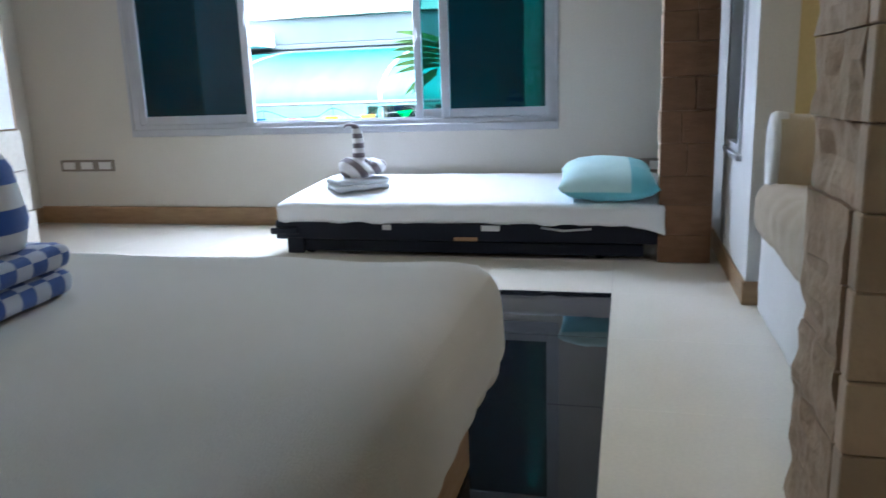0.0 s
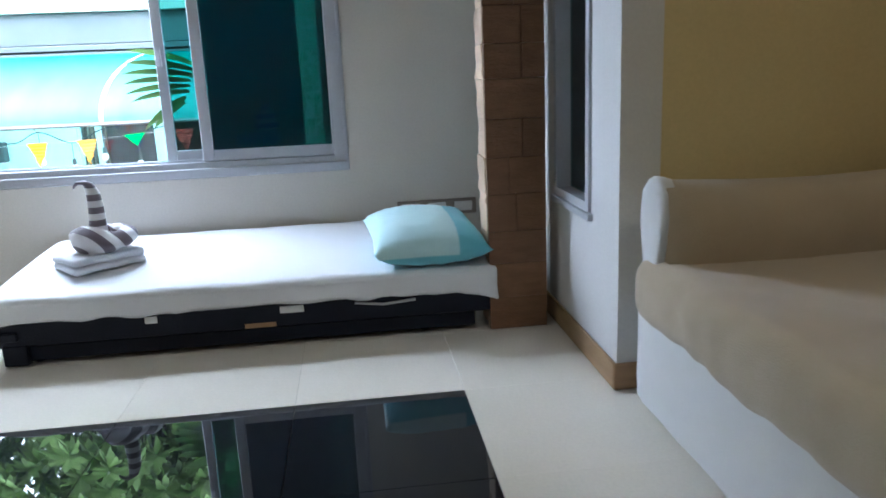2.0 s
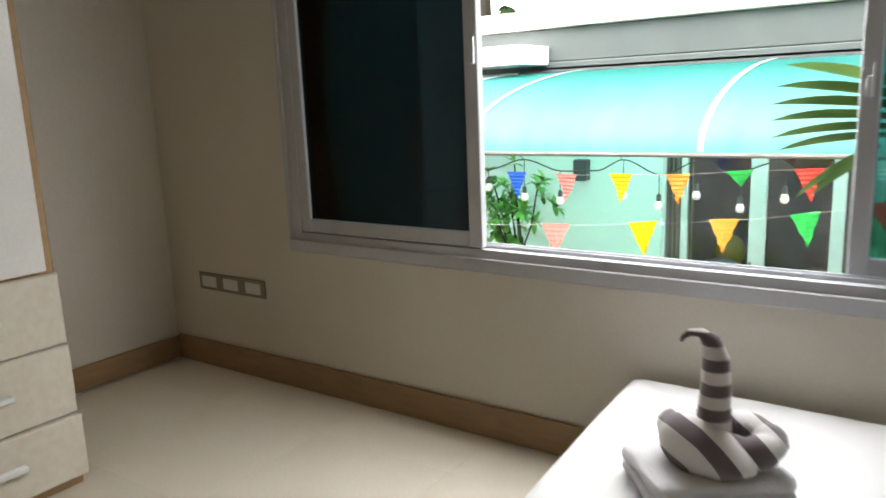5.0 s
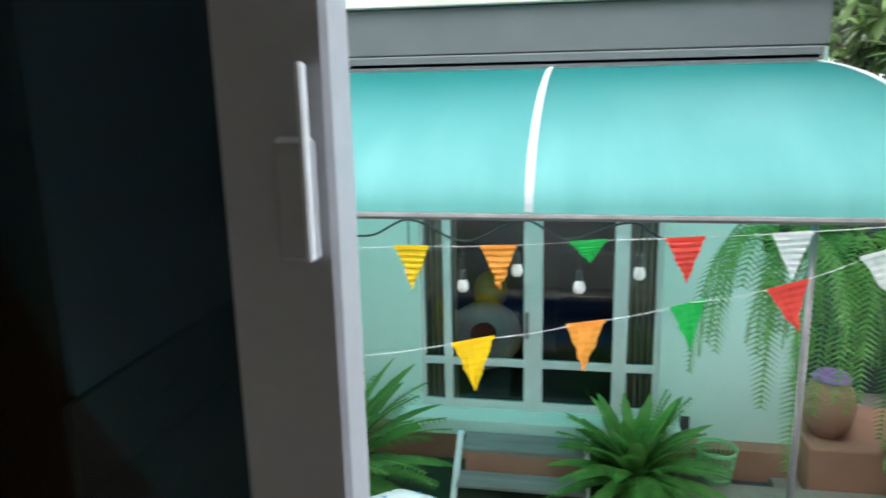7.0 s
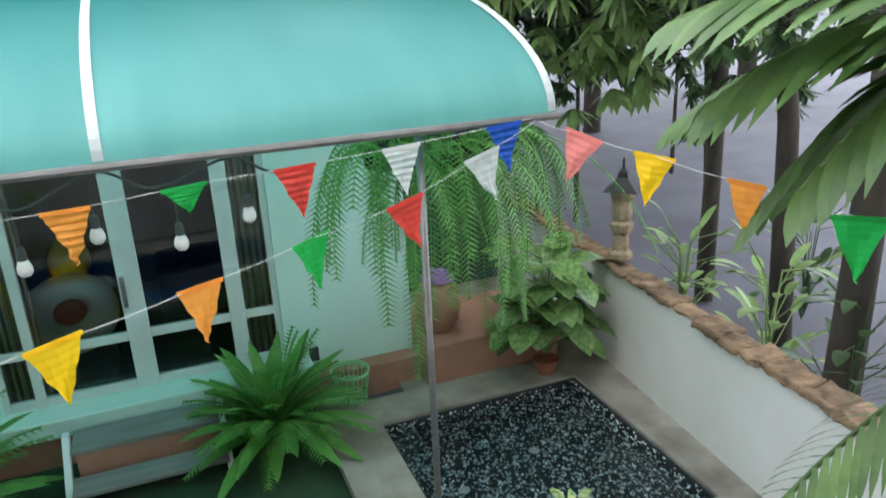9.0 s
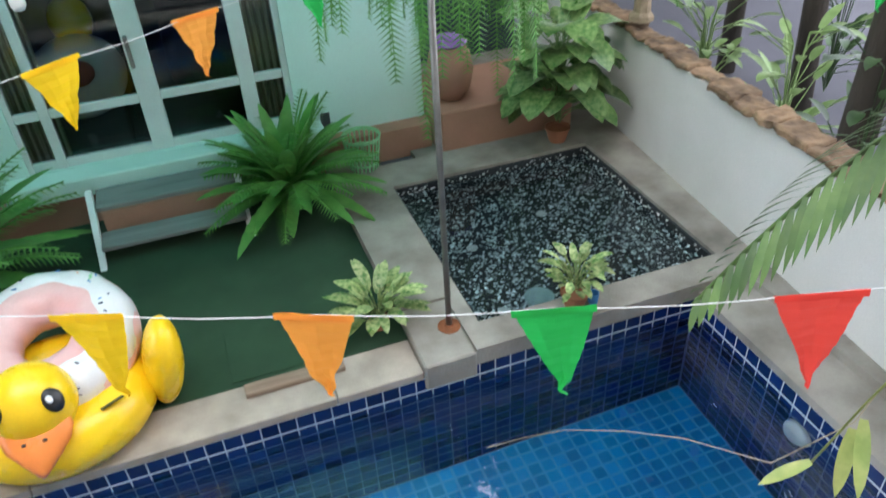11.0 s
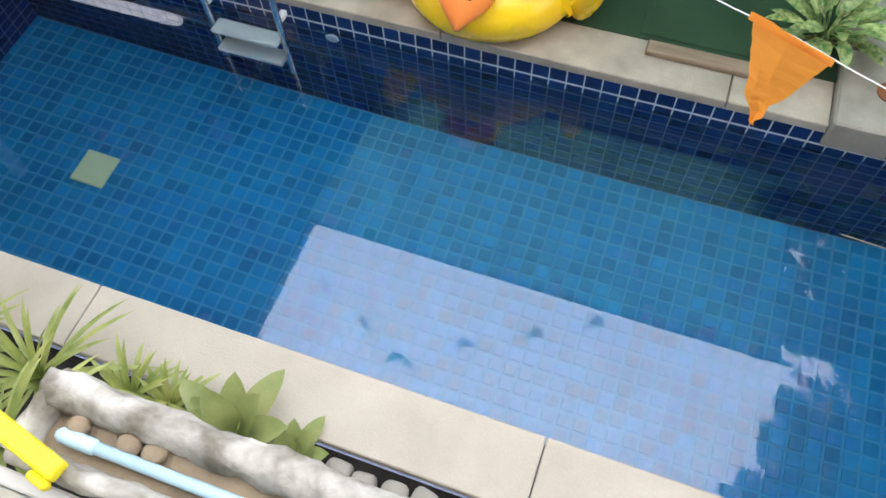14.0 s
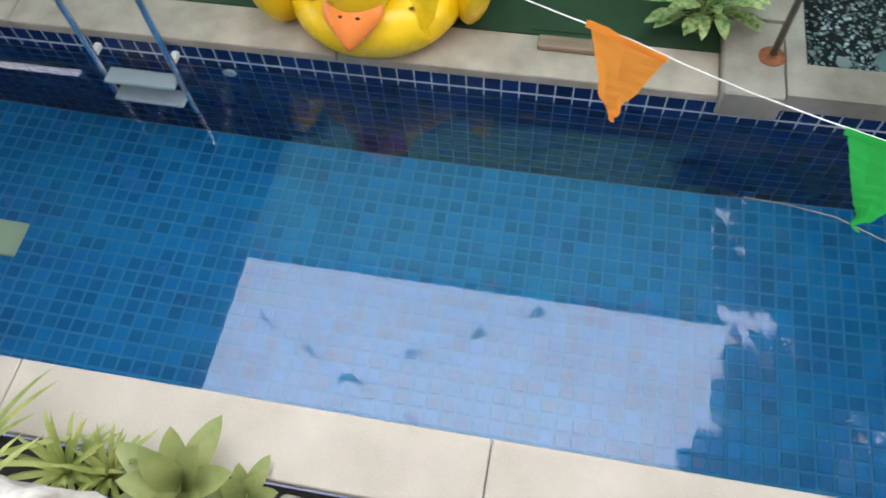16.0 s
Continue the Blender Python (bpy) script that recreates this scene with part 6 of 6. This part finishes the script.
def ring(R, r, m, sq=1.0, nu=40, nv=16, wob=0.0):
    def f(u, v):
        a, b = 2 * math.pi * u, 2 * math.pi * v
        rr = r * (1 + wob * math.sin(a * 9))
        return m @ Vector(((R + rr * math.cos(b)) * math.cos(a), (R * sq + rr * math.cos(b)) * math.sin(a), rr * math.sin(b)))
    bm = grid_surface(nu, nv, f)
    bmesh.ops.remove_doubles(bm, verts=bm.verts, dist=0.0005)
    bmesh.ops.recalc_face_normals(bm, faces=bm.faces)
    return bm


duck = thing("duck_float", "yellow inflatable duck float with orange beak and wings", "pool float")
KX = -2.12
part("body", ring(0.34, 0.165, pose(KX, 3.38, DK + 0.165), 0.95), M["yellow_vinyl"], duck, smooth=True)
ball(0.20, 0.195, 0.205, pose(KX - 0.02, 3.11, DK + 0.44), "head", M["yellow_vinyl"], duck, "", 28)
ball(0.105, 0.19, 0.31, pose(KX - 0.56, 3.24, DK + 0.28, 14, -10, -8), "wing", M["yellow_vinyl"], duck)
ball(0.105, 0.19, 0.31, pose(KX + 0.56, 3.36, DK + 0.28, 14, 10, 8), "wing", M["yellow_vinyl"], duck)


def beak():
    bm = bmesh.new()
    bmesh.ops.create_uvsphere(bm, u_segments=18, v_segments=12, radius=1)
    for v in bm.verts:
        t = max(0, -v.co.y)
        v.co.x *= 0.17 * (1 - 0.72 * t)
        v.co.z *= 0.06
        v.co.y *= 0.19
    bmesh.ops.transform(bm, matrix=pose(KX - 0.02, 2.955, DK + 0.345, 40, 0, 0), verts=bm.verts)
    return bm


bk2 = part("beak", beak(), M["orange_vinyl"], duck, "orange beak", smooth=True)
for s2 in (-1, 1):
    ball(0.013, 0.009, 0.010, pose(KX - 0.02 + s2 * 0.045, 2.905, DK + 0.372, 40, 0, 0), "nostril", M["black_paint"], bk2)
    e = ball(0.048, 0.018, 0.062, pose(KX - 0.02 + s2 * 0.128, 2.985, DK + 0.53, -30, 0, s2 * 42), "eye", M["black_paint"], duck, "black oval eye")
    ball(0.017, 0.010, 0.022, pose(KX - 0.02 + s2 * 0.118, 2.968, DK + 0.552, -30, 0, s2 * 42), "eye_spot", M["white_vinyl"], e)
    part("mark", boxes((-0.06, 0.06, -0.004, 0.004, -0.02, 0.02), bevel=0.003), M["black_paint"], duck, "black printed mark").matrix_basis = pose(KX + s2 * 0.31, 3.09, DK + 0.322, 60, 0, s2 * 30)
donut = thing("ring_float", "white and pink inflatable doughnut ring with sprinkles", "pool float")
DR, DT = 0.31, 0.148
dm = pose(KX + 0.02, 3.56, DK + 0.425, 15, -4, 4)
part("icing", ring(DR, DT, dm, 1.0, 54, 16, 0.05), M["white_vinyl"], donut, smooth=True)
part("band", ring(DR - 0.035, DT - 0.006, dm @ pose(0, 0, 0.008), 1.0, 54, 16, 0.02), M["pink_vinyl"], donut, "pink inner band", smooth=True)
part("underside", ring(DR + 0.012, DT - 0.004, dm @ pose(0, 0, -0.035), 1.0), M["pink_vinyl"], donut, "pink underside", smooth=True)
r = random.Random(77)
for k in range(34):
    a, b = r.uniform(0, 6.28), r.uniform(0.25, 1.5)
    p = dm @ Vector(((DR + (DT + 0.0015) * math.cos(b)) * math.cos(a), (DR + (DT + 0.0015) * math.cos(b)) * math.sin(a), (DT + 0.0015) * math.sin(b)))
    ball(0.016, 0.006, 0.004, Matrix.Translation(p) @ pose(0, 0, 0, 24, 0, r.uniform(0, 180)), "sprinkle", M[r.choice(("tile_navy", "blue_plastic", "orange_vinyl", "basket"))], donut, "", 8)

# ---- pool ladder and fittings ----
lad = thing("pool_ladder", "chrome pool ladder with white plastic treads", "ladder")
for rx in (-3.80, -3.30):
    pts = [(rx, 2.90, -2.45), (rx, 2.90, -1.70), (rx, 2.90, -1.25)] + [(rx, 3.06 - 0.16 * math.cos(a), -1.25 + 0.17 * math.sin(a)) for a in [math.pi * k / 8 for k in range(1, 8)]] + [(rx, 3.22, -1.25), (rx, 3.42, DK)]
    part("rail", tube(pts, 0.021, 12), M["chrome"], lad, smooth=True)
    part("wall_bracket", boxes((rx - 0.02, rx + 0.02, 2.91, 2.985, -1.83, -1.79), bevel=0.006), M["white_plastic"], lad)
for tz in (-2.02, -2.27):
    part("tread", boxes((-3.78, -3.32, 2.83, 2.95, tz - 0.02, tz + 0.015), bevel=0.008), M["white_plastic"], lad, "white plastic tread")
lamp = thing("pool_light", "round white pool lamp fitting on the tiled wall", "pool light")
bm = lathe([(0.02, 0.05), (0.06, 0.055), (0.085, 0.03), (0.095, 0.0)], 24)
bmesh.ops.transform(bm, matrix=pose(PX1, 2.0, -2.03, 0, -90, 0), verts=bm.verts)
part("housing", bm, M["white_plastic"], lamp, smooth=True)
tagged(part("drain_cover", boxes((-4.50, -4.26, 1.85, 2.09, PFLOOR + 0.002, PFLOOR + 0.02), bevel=0.006), M["drain"]), "square pale drain cover on the pool floor", "drain")
bm = lathe([(0.03, 0.0), (0.045, 0.012), (0.04, 0.02)], 16)
bmesh.ops.transform(bm, matrix=pose(-3.00, 2.985, -1.95, 90, 0, 0), verts=bm.verts)
tagged(part("pool_inlet", bm, M["white_plastic"]), "round white water inlet on the pool wall", "inlet")
tagged(part("pond_filter", lathe([(0.09, 0), (0.10, 0.02), (0.07, 0.03)], 18, (0.72, 3.38, QZ - 0.135)), M["filter_grey"]), "grey-green round filter disc in the pond water", "filter")
for k, (px, py) in enumerate(((0.55, 3.55), (0.62, 4.3), (1.3, 4.5), (1.15, 3.9))):
    tagged(part("pond_fitting", lathe([(0.02, 0), (0.045, 0.004), (0.04, 0.012), (0.02, 0.012)], 14, (px, py, DK - 0.39)), M["socket_in"]), "small round fitting on the pond floor", "fitting", "pond fittings")

# ---- rock trough under the window ----
trough = thing("rock_trough", "whitewashed rough rock trough with pebbles under the window", "planter")


def rough_block(x0, x1, y0, y1, z0, z1, seed, amp=0.02):
    bm = bmesh.new()
    box(bm, x0, x1, y0, y1, z0, z1)
    bmesh.ops.subdivide_edges(bm, edges=list(bm.edges), cuts=22, use_grid_fill=True)
    for v in bm.verts:
        n = noise.noise_vector(Vector((v.co.x * 9, v.co.y * 14, v.co.z * 14 + seed))) + 0.6 * noise.noise_vector(v.co * 30)
        v.co += n * amp
    return bm


def rough_rim(x0, y0, x1, y1, z, wide, high, seed):
    """A lumpy knobbed rim of whitewashed rock."""
    n = int(math.hypot(x1 - x0, y1 - y0) / 0.016)
    bm = tube([(x0 + (x1 - x0) * k / n, y0 + (y1 - y0) * k / n, z) for k in range(n + 1)], 1.0, 14)
    d = Vector((x1 - x0, y1 - y0, 0)).normalized()
    for v in bm.verts:
        k = (v.co - Vector((x0, y0, z))).dot(d)
        c = Vector((x0, y0, z)) + d * k
        o = v.co - c
        side = o.x * -d.y + o.y * d.x
        o = Vector((-d.y, d.x, 0)) * side * wide + Vector((0, 0, o.z * high))
        q = Vector((k * 14 + seed, side * 2.2, o.z * 18))
        grow = 1 + 0.30 * noise.noise(q) + 0.22 * noise.noise(q * 2.7)
        v.co = c + o * grow
    return bm


part("front_rim", rough_rim(-1.985, 0.300, -0.45, 0.292, 0.070, 0.034, 0.050, 1), M["rock"], trough, smooth=True)
part("end_rim", rough_rim(-1.985, 0.175, -1.972, 0.300, 0.062, 0.026, 0.046, 2), M["rock"], trough, smooth=True)
part("bed", rough_block(-1.97, -0.46, 0.180, 0.285, -0.03, 0.058, 3, 0.008), M["stone_carved"], trough, "brown gravel bed", smooth=True)
part("back_rim", rough_rim(-1.985, 0.178, -0.45, 0.172, 0.060, 0.022, 0.042, 4), M["rock"], trough, smooth=True)
for bx in (-1.55, -0.75):
    part("bracket", boxes((bx - 0.03, bx + 0.03, 0.118, 0.27, -0.09, -0.02), bevel=0.006), M["wall_out"], trough)
for k, (px, py) in enumerate(((-1.797, 0.254), (-1.748, 0.256), (-1.90, 0.25), (-1.42, 0.25), (-1.15, 0.245))):
    o = ball(0.024, 0.021, 0.018, pose(px, py, 0.076, 0, 0, 40 * k), "river_pebble", M["stone_carved"], None, "", 14)
    tagged(o, "smooth brown river pebble in the rock trough", "pebble", "pebbles in the trough")
tubeo = thing("broomstick", "pale blue broomstick lying on the rock trough", "broomstick")
part("tube", tube([(-1.90, 0.2285, 0.082), (-0.62, 0.232, 0.082)], 0.0115, 10), M["pale_blue"], tubeo, smooth=True)
part("grip", tube([(-1.925, 0.2285, 0.082), (-1.915, 0.2285, 0.082), (-1.85, 0.2285, 0.082), (-1.845, 0.2285, 0.082)], 0.014, 12, radii=[0.008, 0.0145, 0.0145, 0.012]), M["pale_blue"], tubeo, smooth=True)
brush = thing("yellow_brush", "yellow plastic brush head lying by the trough", "brush")
part("head", boxes((-0.17, 0.13, -0.019, 0.019, 0, 0.026), bevel=0.007, seg=2), M["yellow_plastic"], brush)
part("clip", boxes((0.085, 0.13, -0.036, -0.0195, 0, 0.022), bevel=0.005), M["yellow_plastic"], brush)
brush.matrix_world = pose(-1.99, 0.200, 0.100, 0, 0, -13)
stones = thing("edging_stones", "row of rounded grey edging stones in the soil bed", "stones")
r = random.Random(9)
for k in range(16):
    sx = -1.88 + k * 0.125
    bm = soft_box(-0.055, 0.055, -0.06, 0.06, 0, 0.09, r=0.03, cuts=4, wave=0.01, seed=k)
    o = part("stone", bm, M["concrete"], stones, smooth=True)
    o.matrix_basis = pose(sx, 0.585 + r.uniform(-0.01, 0.01), DK - 0.10, 0, 0, r.uniform(-15, 15))

# ---- things seen dimly inside the house ----
ringf = thing("swim_ring", "large pale swim ring with a red middle behind the glass door", "pool float")
part("tube", ring(0.24, 0.12, pose(-1.89, 6.28, -0.80, 40, 0, 0), 1.0), M["white_vinyl"], ringf, smooth=True)
part("middle", lathe([(0.02, -0.02), (0.13, -0.02), (0.15, 0.0), (0.13, 0.02), (0.02, 0.02)], 24), M["red_vinyl"], ringf, "dull red middle").matrix_basis = pose(-1.89, 6.28, -0.80, 40, 0, 0)
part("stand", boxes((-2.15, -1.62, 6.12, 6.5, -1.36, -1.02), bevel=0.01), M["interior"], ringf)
fl2 = thing("duck_toy", "yellow inflatable toy behind the glass door", "pool float")
ball(0.17, 0.15, 0.20, pose(-1.88, 6.75, -0.50), "head", M["yellow_vinyl"], fl2)
ball(0.24, 0.2, 0.26, pose(-1.88, 6.85, -0.92), "body", M["yellow_vinyl"], fl2)
part("stand", boxes((-2.15, -1.6, 6.6, 7.0, -1.36, -1.22)), M["interior"], fl2)
sb = thing("sofa", "dark blue sofa inside the house", "sofa")
part("seat", soft_box(-1.25, -0.35, 7.1, 7.9, -1.36, -0.85, r=0.08, cuts=6), M["navy"], sb, smooth=True)
part("backrest", soft_box(-1.25, -0.35, 7.75, 8.0, -0.85, -0.35, r=0.08, cuts=6), M["navy"], sb, smooth=True)

# ---- unseen roof edge, placed to bound the pool's sky reflection on the left ----
nb = thing("side_roof", "unseen flat grey roof over the far pool end", "roof")
part("slab", boxes((-9.5, -4.02, 0.2, 5.4, 1.42, 1.56), bevel=0.01), M["grey_fascia"], nb)
for py in (0.6, 2.9):
    part("post", boxes((-7.4, -7.28, py - 0.06, py + 0.06, DK - 0.01, 1.42)), M["white_metal"], nb)


# ---- pebbles in the pond ----
def pebbles(n, seed):
    r = random.Random(seed)
    bm0 = bmesh.new()
    bmesh.ops.create_icosphere(bm0, subdivisions=1, radius=1)
    bv = [v.co.copy() for v in bm0.verts]
    bf = [[v.index for v in f.verts] for f in bm0.faces]
    bm0.free()
    verts, faces = [], []
    for k in range(n):
        side = r.random()
        if side < 0.16:
            x, y, z = r.uniform(QX0, QX1), QY1 - 0.02, r.uniform(DK - 0.38, QZ - 0.04)
        elif side < 0.27:
            x, y, z = QX1 - 0.02, r.uniform(QY0, QY1), r.uniform(DK - 0.38, QZ - 0.04)
        else:
            x, y, z = r.uniform(QX0 + 0.03, QX1 - 0.03), r.uniform(QY0 + 0.03, QY1 - 0.03), DK - 0.395
        s = r.choice((0.005, 0.006, 0.008, 0.010, 0.013))
        a = r.uniform(0, 3)
        k0 = len(verts)
        for c in bv:
            cx, cy = c.x * s * 1.3, c.y * s
            verts.append((x + cx * math.cos(a) - cy * math.sin(a), y + cx * math.sin(a) + cy * math.cos(a), z + c.z * s * 0.7))
        faces += [[i + k0 for i in f] for f in bf]
    me = bpy.data.meshes.new("pebbles")
    me.from_pydata(verts, [], faces)
    me.materials.append(M["pebble"])
    return tagged(new("pebbles", me), "black and white pebbles on the pond floor", "pebbles", kind="stuff")


pebbles(5200, 3)


# ---- floor tiles ----
tm = tile_mesh("floor_tile", 0.6, 0.6, 0.012, 0.0006, M["floor"], 0.0006)
tg = tile_mesh("granite_tile", 0.6, 0.6, 0.012, 0.0015, M["granite"], 0.0015)
th = tile_mesh("cut_floor_tile", 0.6, 0.298, 0.012, 0.0006, M["floor"], 0.0006)
cream, black, cut = [], [], []
for i in range(-6, 9):
    for j in range(0, 12):
        cx, cy = 1.31 + 0.6 * i - 0.3, 0.3 - 0.6 * j - 0.3
        if cx < LEFT - 0.3 or cx > 3.0 or cy < BACK:
            continue
        if cy > -1.3 and cx > 1.9:
            continue
        if j == 0:
            cut.append(Matrix.Translation((cx, -0.151, -0.0125)))
            continue
        m = Matrix.Translation((cx, cy, -0.0125))
        (black if -0.5 < cx < 1.31 and -3.9 < cy < -1.5 else cream).append(m)
pieces("tile", tm, cream, floor)
pieces("granite_tile", tg, black, floor)

pieces("tile", th, cut, floor)

# ---- pool tiles ----
TS = 0.1
FT = 2.0 / 22
ft = tile_mesh("pool_tile", FT, FT, 0.003, 0.014, M["tile_blue"], 0.004)
near, rest = [], []
nx, ny = int((PX1 - PX0) / TS), int(round((PY1 - PY0) / TS))
for i in range(int((PX1 - PX0) / FT) + 1):
    for j in range(22):
        cx, cy = PX1 - FT / 2 - i * FT, PY0 + FT / 2 + j * FT
        if -2.25 < cx < -1.05:
            near.append(Matrix.Translation((cx, cy, PFLOOR - 0.002)))
        else:
            rest.append((Vector((cx, cy, PFLOOR - 0.002)), Vector((1, 0, 0)), Vector((0, 1, 0)), Vector((0, 0, 1))))
pfloor = bpy.data.objects["pool_floor"]
pieces("tile", ft, near, pfloor)
joined_tiles("floor_tiles", rest, FT, FT, 0.003, 0.014, M["tile_blue_i"], pfloor, 0.004)
wt = tile_mesh("pool_wall_tile", TS, TS - 0.007, 0.0015, 0.007, M["tile_navy"], 0.001)
near, rest = [], []
rows = int((DK - 0.06 - PFLOOR) / TS) + 1
for i in range(nx + 1):
    for k in range(rows):
        cx, cz = PX1 - TS / 2 - i * TS, DK - 0.06 - TS / 2 - k * TS
        if -2.75 < cx < 0.25 and k < 10:
            near.append(Matrix.Translation((cx, PY1 + 0.006, cz)) @ pose(0, 0, 0, 90, 0, 0))
        else:
            rest.append((Vector((cx, PY1 + 0.006, cz)), Vector((1, 0, 0)), Vector((0, 0, 1)), Vector((0, -1, 0))))
        rest.append((Vector((cx, PY0 - 0.006, cz)), Vector((-1, 0, 0)), Vector((0, 0, 1)), Vector((0, 1, 0))))
for j in range(ny):
    for k in range(rows):
        cy, cz = PY0 + TS / 2 + j * TS, DK - 0.06 - TS / 2 - k * TS
        rest.append((Vector((PX1 + 0.006, cy, cz)), Vector((0, 1, 0)), Vector((0, 0, 1)), Vector((-1, 0, 0))))
        rest.append((Vector((PX0 - 0.006, cy, cz)), Vector((0, -1, 0)), Vector((0, 0, 1)), Vector((1, 0, 0))))
pieces("tile", wt, near, pool)
joined_tiles("wall_tiles", rest, TS, TS - 0.007, 0.0015, 0.007, M["tile_navy_i"], pool, 0.001)
